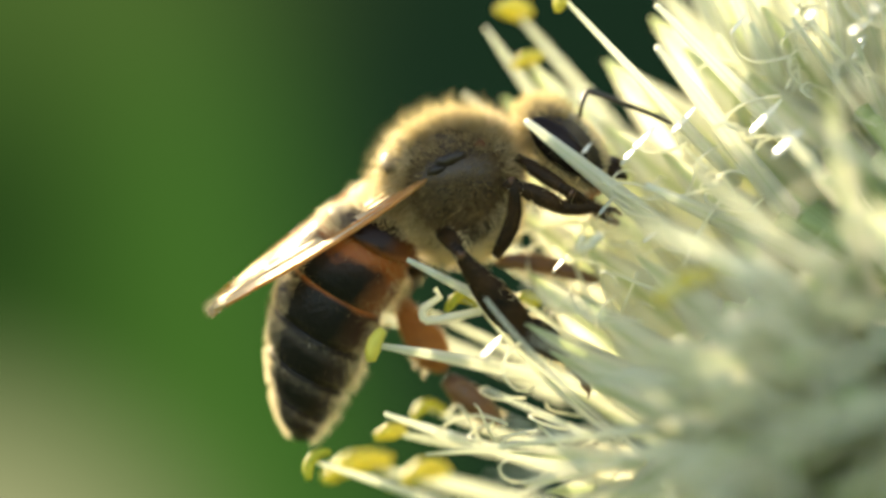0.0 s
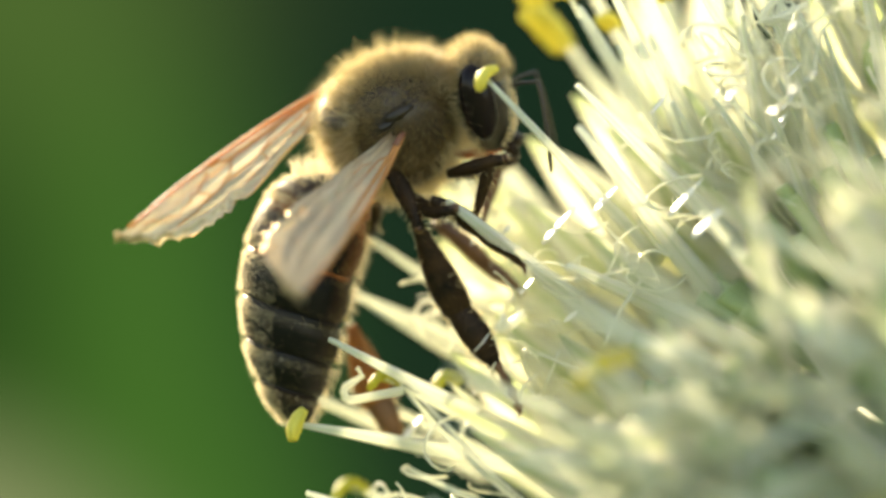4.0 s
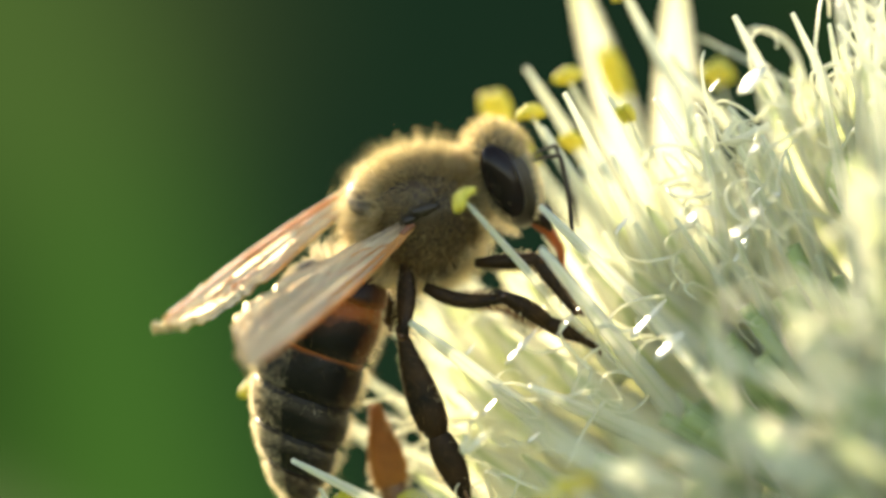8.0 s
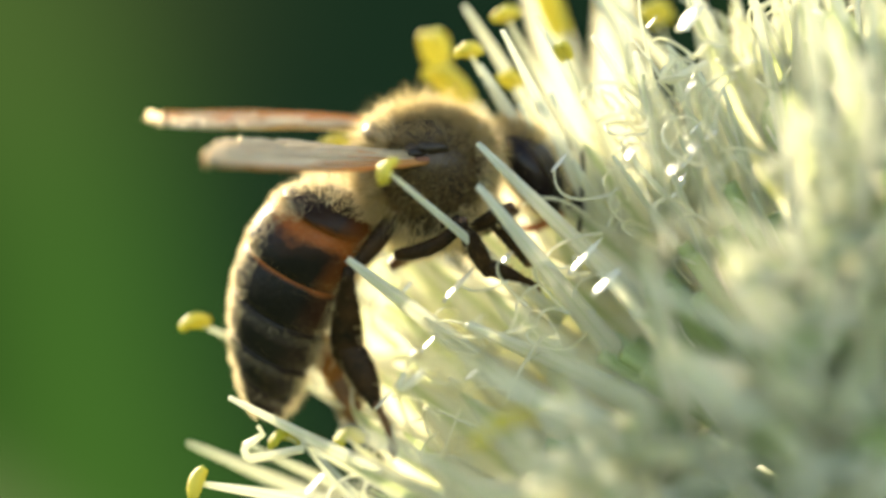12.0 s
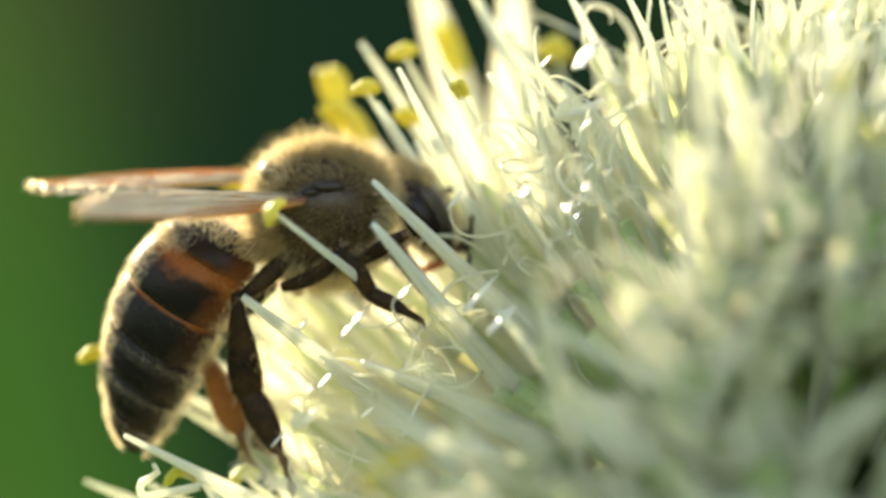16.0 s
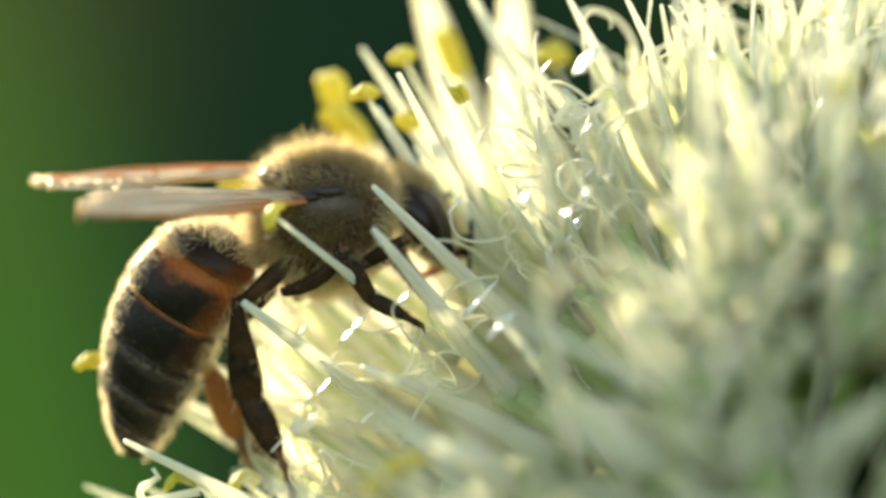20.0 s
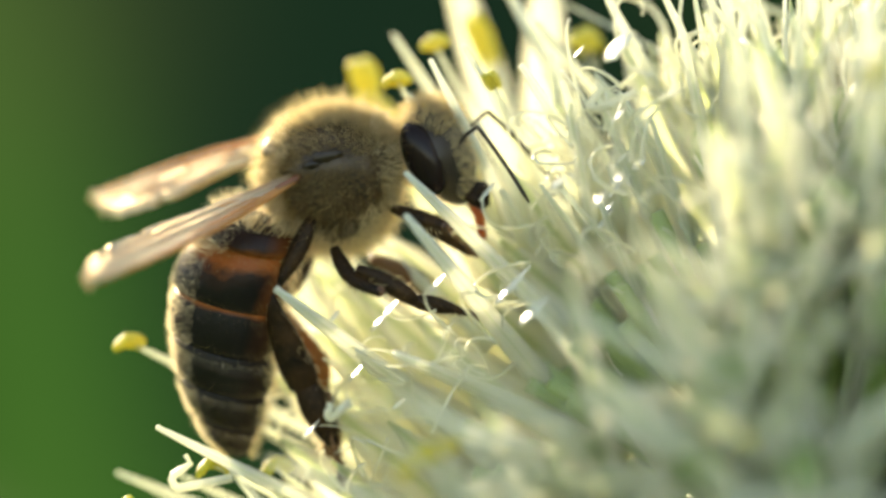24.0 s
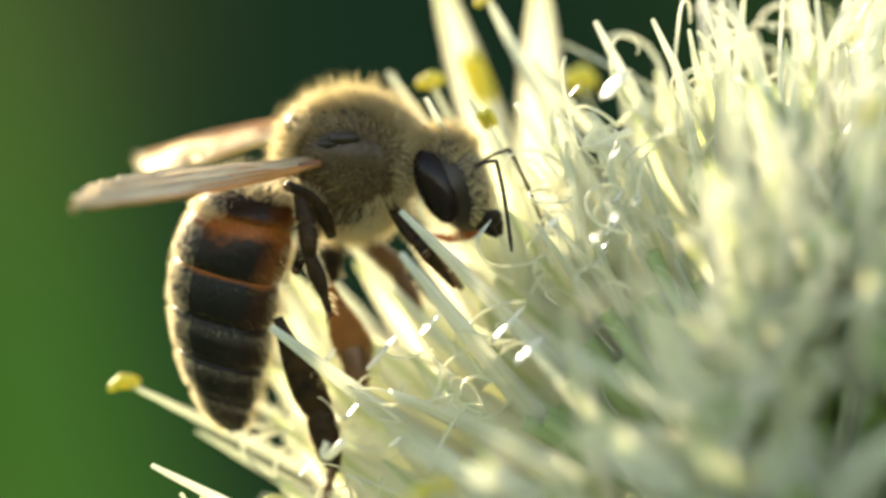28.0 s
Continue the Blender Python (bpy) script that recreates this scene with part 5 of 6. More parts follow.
    walk(middle_femur, [
        (0, mm(0.452, -1.250, -2.426, 6.8, -55.1, -13.9)), (1, mm(-0.003, -1.329, -2.356, 0.1, -34.7, -14.9)),
        (1.5, mm(-0.260, -1.581, -2.245, -14.3, -6.8, -17.1)), (2, mm(-0.518, -1.832, -2.133, -30.7, 19.7, -26.5)),
        (3, mm(-0.337, -1.878, -2.006, -50.1, 19.6, -54.6)), (4, mm(-0.625, -2.019, -1.879, -51.0, -2.3, -66.4)),
        (4.5, mm(-0.628, -2.016, -1.874, -50.7, -2.6, -66.4)), (5.5, mm(-0.647, -1.989, -1.823, -43.2, 10.9, -40.1)),
        (6.5, mm(-0.589, -1.866, -1.592, -29.8, 19.3, -10.7)), (7, mm(-0.588, -1.865, -1.590, -29.8, 19.3, -10.7)),
        (8, mm(-0.461, -1.926, -1.706, -32.8, 20.4, -18.8)), (9, mm(-0.491, -1.483, -2.057, -12.6, -8.4, -25.1)),
        (10, mm(-0.764, -1.367, -2.102, -8.1, -11.2, -23.9)), (11, mm(-0.950, -1.299, -2.184, -4.5, -18.0, -17.4)),
        (12, mm(-0.909, -1.257, -2.475, -0.9, -25.6, -14.9)), (12.5, mm(-0.908, -1.257, -2.474, -0.9, -25.6, -14.9)),
        (14.5, mm(-0.901, -1.256, -2.473, -0.9, -25.6, -14.9)), (15, mm(-0.900, -1.256, -2.473, -0.9, -25.6, -14.9)),
        (16, mm(-1.212, -1.222, -2.231, 2.2, -32.2, -17.1)), (17, mm(-1.215, -1.223, -2.233, 2.3, -32.2, -17.1)),
        (18, mm(-1.211, -1.222, -2.229, 2.2, -32.2, -17.1)), (19, mm(-1.212, -1.222, -2.225, 2.3, -32.3, -17.0)),
        (20, mm(-1.212, -1.222, -2.230, 2.2, -32.2, -17.1)), (21, mm(-1.214, -1.222, -2.230, 2.3, -32.2, -17.1)),
        (22, mm(-1.432, -1.207, -2.125, -8.4, -17.6, 2.6)), (22.5, mm(-1.431, -1.207, -2.125, -8.4, -17.6, 2.6)),
        (23.5, mm(-0.749, -1.379, -2.240, -31.6, 16.5, -22.2)), (24.5, mm(-0.067, -1.550, -2.356, -73.7, 32.0, -65.4)),
        (25, mm(-0.065, -1.550, -2.358, -73.6, 32.1, -65.3)), (26, mm(-0.341, -1.604, -2.332, -86.7, 40.6, -74.8)),
        (26.3333, mm(-0.375, -1.557, -2.324, -140.1, 24.3, -119.9)), (26.6667, mm(-0.409, -1.509, -2.315, -170.1, -12.6, -137.8)),
        (27, mm(-0.443, -1.461, -2.307, 160.0, -53.3, -134.7)), (28, mm(-0.614, -1.473, -2.133, 149.2, -48.2, -120.3)),
    ])
    walk(middle_tibia, [
        (0, mm(1.635, -1.541, -0.681, 5.1, 47.4, 14.3)), (1, mm(1.635, -1.765, -1.182, 8.7, 53.8, 18.0)),
        (2, mm(1.259, -2.720, -2.843, 38.5, 77.0, 43.3)), (3, mm(0.640, -3.254, -2.607, 100.2, 86.1, 99.8)),
        (4, mm(-0.135, -3.139, -1.830, -27.7, 64.3, -17.4)), (4.5, mm(-0.140, -3.133, -1.818, -27.8, 64.3, -17.5)),
        (6.5, mm(1.645, -2.290, -2.389, -36.6, 55.5, -26.2)), (7, mm(1.646, -2.289, -2.387, -36.6, 55.6, -26.2)),
        (8, mm(1.515, -2.598, -2.483, -25.6, 52.0, -10.5)), (9, mm(1.245, -2.298, -1.774, -2.1, 57.3, 7.4)),
        (10, mm(0.982, -2.141, -1.725, 15.4, 60.1, 24.4)), (11, mm(0.907, -1.881, -1.552, 26.8, 63.8, 33.7)),
        (12, mm(0.915, -1.743, -1.569, 17.4, 60.1, 24.2)), (12.5, mm(0.918, -1.743, -1.567, 17.4, 60.1, 24.3)),
        (14.5, mm(0.928, -1.742, -1.565, 17.6, 60.3, 24.4)), (15, mm(0.931, -1.742, -1.566, 17.6, 60.3, 24.4)),
        (16, mm(0.451, -1.733, -1.135, 5.3, 58.0, 11.3)), (17, mm(0.446, -1.733, -1.138, 5.3, 58.0, 11.3)),
        (18, mm(0.453, -1.732, -1.132, 5.3, 58.1, 11.3)), (19, mm(0.451, -1.732, -1.126, 5.3, 58.1, 11.3)),
        (20, mm(0.451, -1.733, -1.134, 5.3, 58.0, 11.3)), (21, mm(0.448, -1.733, -1.133, 5.3, 58.0, 11.3)),
        (22, mm(0.856, -1.105, -1.397, 0.2, 57.7, 5.3)), (22.5, mm(0.857, -1.105, -1.397, 0.2, 57.7, 5.3)),
        (24.5, mm(0.459, -2.699, -3.147, -18.2, 40.7, 0.3)), (25, mm(0.463, -2.699, -3.150, -18.2, 40.7, 0.3)),
        (26, mm(0.004, -2.877, -3.462, -15.1, 48.2, 4.3)), (27, mm(-1.267, -2.293, -0.735, -94.1, 80.3, -79.9)),
        (28, mm(-1.186, -2.454, -0.863, -53.7, 78.6, -38.8)),
    ])
    walk(middle_tarsus, [
        (0, mm(2.763, -1.254, -1.947, -0.8, 26.1, 14.8)), (1, mm(2.569, -1.461, -2.522, -1.9, 29.0, 14.5)),
        (2, mm(1.487, -2.504, -4.201, -28.6, 61.9, -21.1)), (3, mm(0.622, -3.155, -4.084, -53.3, 59.5, -49.1)),
        (4, mm(0.555, -3.356, -3.332, -29.9, 68.8, -21.5)), (4.5, mm(0.551, -3.351, -3.323, -30.0, 68.8, -21.6)),
        (6.5, mm(2.564, -2.743, -3.883, -29.3, 48.1, -14.6)), (7, mm(2.565, -2.742, -3.881, -29.3, 48.2, -14.6)),
        (8, mm(2.547, -2.790, -3.826, -29.9, 45.4, -14.9)), (9, mm(2.145, -2.182, -3.189, -6.1, 42.7, 7.7)),
        (10, mm(1.699, -1.816, -3.094, -9.9, 23.5, 2.9)), (11, mm(1.480, -1.499, -2.954, -5.4, 24.3, 9.5)),
        (12, mm(1.662, -1.406, -2.994, -2.5, 23.6, 12.5)), (12.5, mm(1.664, -1.406, -2.993, -2.5, 23.6, 12.5)),
        (14.5, mm(1.671, -1.406, -2.992, -2.5, 23.7, 12.5)), (15, mm(1.673, -1.406, -2.993, -2.5, 23.7, 12.5)),
        (16, mm(1.368, -1.550, -2.633, -9.2, 29.0, -4.5)), (17, mm(1.364, -1.550, -2.635, -9.2, 29.0, -4.5)),
        (18, mm(1.369, -1.549, -2.630, -9.2, 29.0, -4.5)), (19, mm(1.368, -1.549, -2.626, -9.2, 29.0, -4.5)),
        (20, mm(1.368, -1.550, -2.632, -9.2, 29.0, -4.5)), (21, mm(1.366, -1.550, -2.631, -9.2, 29.0, -4.5)),
        (22, mm(1.819, -1.016, -2.928, -5.6, 27.8, 3.2)), (22.5, mm(1.820, -1.016, -2.928, -5.6, 27.8, 3.2)),
        (24.5, mm(1.940, -2.692, -4.420, -12.5, 28.3, 11.6)), (25, mm(1.944, -2.692, -4.424, -12.5, 28.3, 11.6)),
        (26, mm(1.248, -2.784, -4.856, -11.0, 40.3, 11.6)), (27, mm(-1.201, -2.664, -2.936, -8.2, 73.4, 8.6)),
        (28, mm(-0.880, -2.701, -2.807, -2.1, 75.8, 14.5)),
    ])
    walk(front_femur, [
        (0, mm(2.231, -0.845, -0.196, -30.6, 49.1, -32.6)), (1, mm(2.692, -0.888, -0.371, -40.5, 66.2, -39.8)),
        (1.5, mm(1.958, -1.230, -1.049, -37.8, 38.3, -40.6)), (2, mm(1.224, -1.572, -1.728, -35.3, 10.5, -42.6)),
        (3, mm(1.516, -1.770, -1.986, -38.6, 19.0, -38.6)), (4, mm(0.779, -1.884, -1.818, -31.6, -1.8, -33.1)),
        (4.5, mm(0.776, -1.881, -1.813, -31.5, -1.9, -33.1)), (6.5, mm(1.282, -1.735, -1.537, -28.8, -1.9, -18.5)),
        (7, mm(1.282, -1.734, -1.535, -28.8, -2.0, -18.5)), (8, mm(1.322, -1.750, -1.567, -31.2, 9.1, -18.3)),
        (8.5, mm(1.548, -1.508, -1.579, -14.4, -13.5, -23.8)), (9, mm(1.773, -1.265, -1.591, 7.8, -33.0, -37.7)),
        (10, mm(1.798, -1.223, -1.856, 6.2, -24.1, -42.4)), (11, mm(1.236, -1.157, -1.895, 13.0, -34.1, -36.3)),
        (12, mm(1.345, -1.079, -1.858, 13.5, -25.5, -44.1)), (12.5, mm(1.346, -1.079, -1.857, 13.5, -25.5, -44.1)),
        (14.5, mm(1.351, -1.079, -1.856, 13.3, -25.4, -43.9)), (15, mm(1.353, -1.079, -1.857, 13.2, -25.4, -43.8)),
        (16, mm(1.129, -1.045, -1.617, 9.1, -28.3, -33.0)), (17, mm(1.127, -1.045, -1.619, 9.1, -28.3, -33.0)),
        (18, mm(1.130, -1.045, -1.616, 9.1, -28.4, -33.0)), (19, mm(1.130, -1.045, -1.612, 9.2, -28.5, -33.0)),
        (20, mm(1.129, -1.045, -1.617, 9.1, -28.3, -33.0)), (21, mm(1.128, -1.045, -1.616, 9.2, -28.4, -33.0)),
        (22, mm(1.553, -1.048, -1.635, 16.2, -25.9, -47.6)), (22.5, mm(1.555, -1.048, -1.636, 16.1, -25.8, -47.5)),
        (23.5, mm(1.707, -0.938, -1.583, -13.4, -0.9, -35.4)), (24.5, mm(1.860, -0.827, -1.530, -40.3, 26.6, -36.7)),
        (25, mm(1.861, -0.827, -1.531, -40.3, 26.6, -36.7)), (26, mm(1.608, -0.856, -1.422, -54.6, 34.6, -48.1)),
        (27, mm(1.474, -0.707, -1.320, -29.9, 25.3, -26.7)), (28, mm(1.377, -0.781, -1.602, -42.6, 43.9, -32.6)),
    ])
    walk(front_tarsus, [
        (0, mm(3.148, -1.431, -1.453, 34.2, 50.5, 46.4)), (1, mm(3.243, -1.346, -1.997, 40.7, 63.7, 47.4)),
        (2, mm(2.115, -2.390, -1.952, 118.1, 80.9, 116.1)), (2.5, mm(2.232, -2.563, -2.327, 170.1, 59.9, 153.5)),
        (3, mm(2.590, -2.627, -2.459, -174.6, 36.4, 152.4)), (4, mm(1.918, -2.627, -1.776, -162.6, 48.0, 176.7)),
        (4.5, mm(1.913, -2.622, -1.767, -162.6, 48.2, 176.8)), (5.5, mm(2.314, -2.479, -1.715, -120.8, 69.3, -128.6)),
        (6.5, mm(2.792, -2.241, -1.483, -58.8, 56.7, -54.1)), (7, mm(2.793, -2.239, -1.480, -58.8, 56.7, -54.1)),
        (8, mm(2.915, -2.276, -1.836, -61.4, 57.7, -57.1)), (9, mm(2.478, -1.809, -1.013, 5.8, 62.6, 14.4)),
        (10, mm(2.461, -1.827, -1.455, 13.3, 57.4, 23.2)), (11, mm(2.011, -1.727, -1.244, 26.2, 55.6, 36.7)),
        (12, mm(1.986, -1.701, -1.433, 25.1, 51.4, 36.5)), (12.5, mm(1.988, -1.701, -1.432, 25.2, 51.5, 36.5)),
        (14.5, mm(1.998, -1.701, -1.430, 25.4, 51.6, 36.7)), (15, mm(2.001, -1.701, -1.431, 25.5, 51.6, 36.8)),
        (16, mm(2.051, -1.644, -1.025, 30.6, 53.3, 41.2)), (17, mm(2.047, -1.644, -1.027, 30.5, 53.3, 41.1)),
        (18, mm(2.053, -1.643, -1.021, 30.6, 53.4, 41.2)), (19, mm(2.052, -1.642, -1.016, 30.6, 53.5, 41.2)),
        (20, mm(2.051, -1.643, -1.024, 30.6, 53.4, 41.2)), (21, mm(2.049, -1.643, -1.023, 30.5, 53.3, 41.2)),
        (22, mm(2.124, -1.672, -1.226, 22.5, 53.1, 32.7)), (22.5, mm(2.126, -1.672, -1.226, 22.5, 53.1, 32.8)),
        (24.5, mm(2.740, -1.483, -2.078, 22.8, 46.1, 54.3)), (25, mm(2.742, -1.483, -2.081, 22.8, 46.0, 54.4)),
        (26, mm(2.269, -1.592, -2.105, -17.2, 36.7, 1.9)), (27, mm(2.538, -1.244, -1.884, -0.1, 38.3, 26.6)),
        (28, mm(2.270, -1.353, -2.621, 28.5, 49.8, 56.4)),
    ])
    walk(far_hind_femur, [
        (0, mm(-1.097, 1.090, -1.300, -169.9, 37.4, -173.8)), (1, mm(-1.095, 1.050, -1.301, -164.8, 48.5, -168.5)),
        (2, mm(-1.082, 0.845, -1.272, -148.6, 44.1, -157.0)), (3, mm(-0.839, 0.926, -1.019, -145.4, 44.2, -154.3)),
        (4, mm(-1.001, 0.864, -1.059, -139.1, 44.2, -148.9)), (4.5, mm(-1.001, 0.864, -1.058, -139.1, 44.2, -148.8)),
        (6.5, mm(-1.078, 0.768, -1.239, -133.0, 50.1, -140.5)), (7, mm(-1.078, 0.768, -1.239, -133.0, 50.1, -140.5)),
        (8, mm(-1.078, 0.768, -1.239, -131.3, 51.3, -138.4)), (9, mm(-1.084, 0.957, -1.298, -149.1, 59.7, -152.7)),
        (10, mm(-1.085, 1.012, -1.301, -147.5, 67.3, -149.5)), (11, mm(-1.087, 1.050, -1.300, -160.5, 58.7, -163.1)),
        (12, mm(-1.090, 1.090, -1.298, -166.6, 53.1, -169.2)), (12.5, mm(-1.090, 1.090, -1.298, -166.6, 53.1, -169.2)),
        (14.5, mm(-1.092, 1.090, -1.298, -166.6, 53.0, -169.2)), (15, mm(-1.092, 1.090, -1.298, -166.6, 53.0, -169.3)),
        (16, mm(-1.093, 1.090, -1.299, -167.2, 50.9, -170.0)), (17, mm(-1.092, 1.090, -1.298, -167.2, 50.9, -170.0)),
        (18, mm(-1.093, 1.090, -1.299, -167.2, 50.9, -170.0)), (19, mm(-1.093, 1.090, -1.300, -167.2, 51.0, -170.0)),
        (20, mm(-1.093, 1.090, -1.299, -167.2, 50.9, -170.0)), (21, mm(-1.092, 1.090, -1.299, -167.2, 50.9, -170.0)),
        (22, mm(-1.093, 1.090, -1.298, -168.3, 46.7, -171.4)), (22.5, mm(-1.093, 1.090, -1.298, -168.3, 46.7, -171.4)),
        (24.5, mm(-1.072, 0.780, -1.253, -154.6, 56.4, -146.1)), (25, mm(-1.072, 0.780, -1.253, -154.7, 56.4, -146.1)),
        (26, mm(-1.073, 0.780, -1.253, -148.5, 63.1, -139.0)), (27, mm(-1.083, 0.822, -1.262, -134.9, 76.2, -121.6)),
        (28, mm(-1.083, 0.822, -1.262, -114.8, 79.3, -101.0)),
    ])
    walk(far_hind_tibia, [
        (0, mm(-3.271, 0.855, -2.969, -36.8, 76.6, -36.0)), (1, mm(-3.502, 0.561, -4.073, -33.8, 71.8, -32.5)),
        (2, mm(-4.389, -0.560, -4.750, -86.1, 70.1, -85.8)), (3, mm(-4.436, -0.803, -4.901, -90.3, 69.4, -90.4)),
        (4, mm(-4.716, -1.377, -5.273, -120.3, 69.5, -124.2)), (4.5, mm(-4.712, -1.381, -5.281, -120.2, 69.5, -124.1)),
        (6.5, mm(-3.665, -1.362, -5.246, -110.1, 65.3, -112.8)), (7, mm(-3.666, -1.364, -5.249, -110.1, 65.3, -112.8)),
        (8, mm(-3.620, -1.490, -5.485, -110.2, 69.8, -112.7)), (9, mm(-3.291, -0.184, -5.556, -42.7, 78.4, -41.0)),
        (10, mm(-2.620, 0.109, -5.549, -13.9, 77.5, -11.6)), (11, mm(-3.405, 0.347, -5.289, -9.5, 69.9, -6.4)),
        (12, mm(-3.981, 0.539, -5.215, 10.3, 56.0, 17.7)), (12.5, mm(-3.983, 0.539, -5.216, 10.4, 56.0, 17.7)),
        (14.5, mm(-3.991, 0.539, -5.218, 10.4, 56.1, 17.8)), (15, mm(-3.994, 0.539, -5.217, 10.5, 56.2, 17.8)),
        (16, mm(-4.041, 0.572, -4.984, -2.2, 63.1, 1.6)), (17, mm(-4.037, 0.572, -4.981, -2.2, 63.1, 1.6)),
        (18, mm(-4.042, 0.572, -4.986, -2.2, 63.2, 1.6)), (19, mm(-4.041, 0.571, -4.991, -2.3, 63.2, 1.5)),
        (20, mm(-4.041, 0.572, -4.984, -2.2, 63.1, 1.6)), (21, mm(-4.038, 0.572, -4.985, -2.3, 63.1, 1.6)),
        (22, mm(-3.858, 0.672, -4.269, -2.1, 65.1, 1.4)), (22.5, mm(-3.860, 0.672, -4.269, -2.1, 65.1, 1.4)),
        (24.5, mm(-2.705, -0.317, -4.219, -57.7, 73.7, -44.3)), (25, mm(-2.707, -0.317, -4.217, -57.7, 73.7, -44.3)),
        (26, mm(-2.276, -0.267, -4.396, -100.1, 76.1, -88.1)), (27, mm(-1.555, 0.053, -4.942, 12.0, 72.4, 29.8)),
        (28, mm(-1.198, 0.231, -4.445, 18.2, 71.2, 36.5)),
    ])
    walk(far_hind_metatarsus, [
        (0, mm(-2.640, 0.396, -6.237, -17.0, 61.5, -15.0)), (1, mm(-2.789, 0.108, -6.646, -22.8, 63.3, -20.6)),
        (2, mm(-4.324, -1.456, -7.237, -108.2, 66.8, -109.7)), (3, mm(-4.442, -1.714, -7.321, -125.6, 60.0, -129.6)),
        (4, mm(-5.105, -1.949, -7.126, -96.4, 61.8, -97.3)), (4.5, mm(-5.100, -1.955, -7.136, -96.4, 61.8, -97.3)),
        (6.5, mm(-4.060, -2.305, -7.472, -107.9, 60.4, -110.4)), (7, mm(-4.061, -2.307, -7.475, -107.9, 60.4, -110.4)),
        (8, mm(-3.899, -2.158, -7.455, -96.2, 61.8, -97.0)), (9, mm(-2.950, -0.481, -7.759, -80.6, 74.8, -80.3)),
        (10, mm(-2.176, 0.017, -7.586, -37.7, 70.1, -36.0)), (11, mm(-2.630, 0.260, -7.416, -26.7, 67.2, -24.8)),
        (12, mm(-3.221, 0.782, -6.397, -26.4, 71.8, -25.3)), (12.5, mm(-3.224, 0.782, -6.399, -26.4, 71.8, -25.3)),
        (14.5, mm(-3.235, 0.782, -6.401, -26.4, 71.8, -25.3)), (15, mm(-3.239, 0.782, -6.400, -26.4, 71.8, -25.3)),
        (16, mm(-3.034, 0.599, -6.971, -17.2, 61.9, -15.2)), (17, mm(-3.030, 0.600, -6.968, -17.2, 61.9, -15.2)),
        (18, mm(-3.036, 0.599, -6.974, -17.2, 61.9, -15.2)), (19, mm(-3.035, 0.598, -6.980, -17.2, 61.9, -15.2)),
        (20, mm(-3.034, 0.599, -6.972, -17.2, 61.9, -15.2)), (21, mm(-3.032, 0.599, -6.973, -17.2, 61.9, -15.2)),
        (22, mm(-2.920, 0.695, -6.288, -27.0, 72.2, -25.9)), (22.5, mm(-2.923, 0.695, -6.288, -27.0, 72.2, -25.9)),
        (24.5, mm(-2.076, -0.930, -7.230, -125.1, 73.2, -113.9)), (25, mm(-2.079, -0.930, -7.227, -125.1, 73.2, -113.9)),
        (26, mm(-2.252, -0.967, -7.226, -125.1, 73.2, -113.9)), (27, mm(-1.113, 0.307, -6.545, -84.1, 80.2, -69.8)),
        (28, mm(-0.823, 0.509, -5.815, -45.7, 76.4, -30.7)),
    ])
    walk(far_middle_tibia, [
        (0, mm(0.367, 0.823, -3.200, 1.5, 31.5, 16.2)), (1, mm(0.166, 0.627, -3.700, -1.6, 34.7, 12.0)),
        (2, mm(-0.950, -0.251, -3.985, -44.8, 58.6, -40.0)), (3, mm(-0.998, -0.467, -4.148, -54.9, 60.8, -51.0)),
        (4, mm(-0.541, -0.633, -3.874, -47.5, 65.6, -41.2)), (4.5, mm(-0.537, -0.637, -3.882, -47.5, 65.6, -41.3)),
        (6.5, mm(-0.189, -0.177, -3.017, -27.2, 23.1, -3.5)), (7, mm(-0.190, -0.179, -3.020, -27.2, 23.1, -3.5)),
        (8, mm(-0.064, -0.278, -3.206, -20.4, 32.7, 8.5)), (9, mm(0.016, 0.598, -2.636, -5.8, 19.9, 28.4)),
        (10, mm(-0.346, 0.616, -3.163, -19.5, -10.1, 31.8)), (11, mm(-0.583, 0.772, -2.876, -17.4, -9.8, 32.4)),
        (12, mm(-1.174, 0.830, -3.147, -8.9, -23.1, 4.0)), (12.5, mm(-1.176, 0.830, -3.148, -8.9, -23.1, 4.0)),
        (14.5, mm(-1.185, 0.830, -3.150, -8.9, -23.1, 4.0)), (15, mm(-1.187, 0.830, -3.149, -8.9, -23.1, 4.0)),
        (16, mm(-0.955, 0.887, -2.744, -23.3, -26.5, 32.3)), (17, mm(-0.951, 0.887, -2.742, -23.3, -26.5, 32.3)),
        (18, mm(-0.956, 0.886, -2.747, -23.3, -26.5, 32.3)), (19, mm(-0.955, 0.886, -2.752, -23.3, -26.4, 32.3)),
        (20, mm(-0.955, 0.887, -2.745, -23.3, -26.5, 32.3)), (21, mm(-0.953, 0.886, -2.746, -23.3, -26.5, 32.3)),
        (22, mm(-0.552, 0.894, -2.690, -20.0, -18.7, 32.8)), (22.5, mm(-0.554, 0.894, -2.690, -20.0, -18.7, 32.8)),
        (23.5, mm(0.001, 0.740, -3.077, -7.4, 18.6, 26.9)), (24.5, mm(0.557, 0.586, -3.463, 7.7, 56.3, 30.8)),
        (25, mm(0.554, 0.586, -3.461, 7.7, 56.3, 30.8)), (26, mm(-0.008, 0.538, -3.161, 1.2, 70.9, 18.4)),
        (27, mm(0.599, 0.924, -3.101, -24.7, 66.2, -8.6)), (28, mm(-0.165, 0.795, -2.732, 14.0, 49.1, 40.6)),
    ])
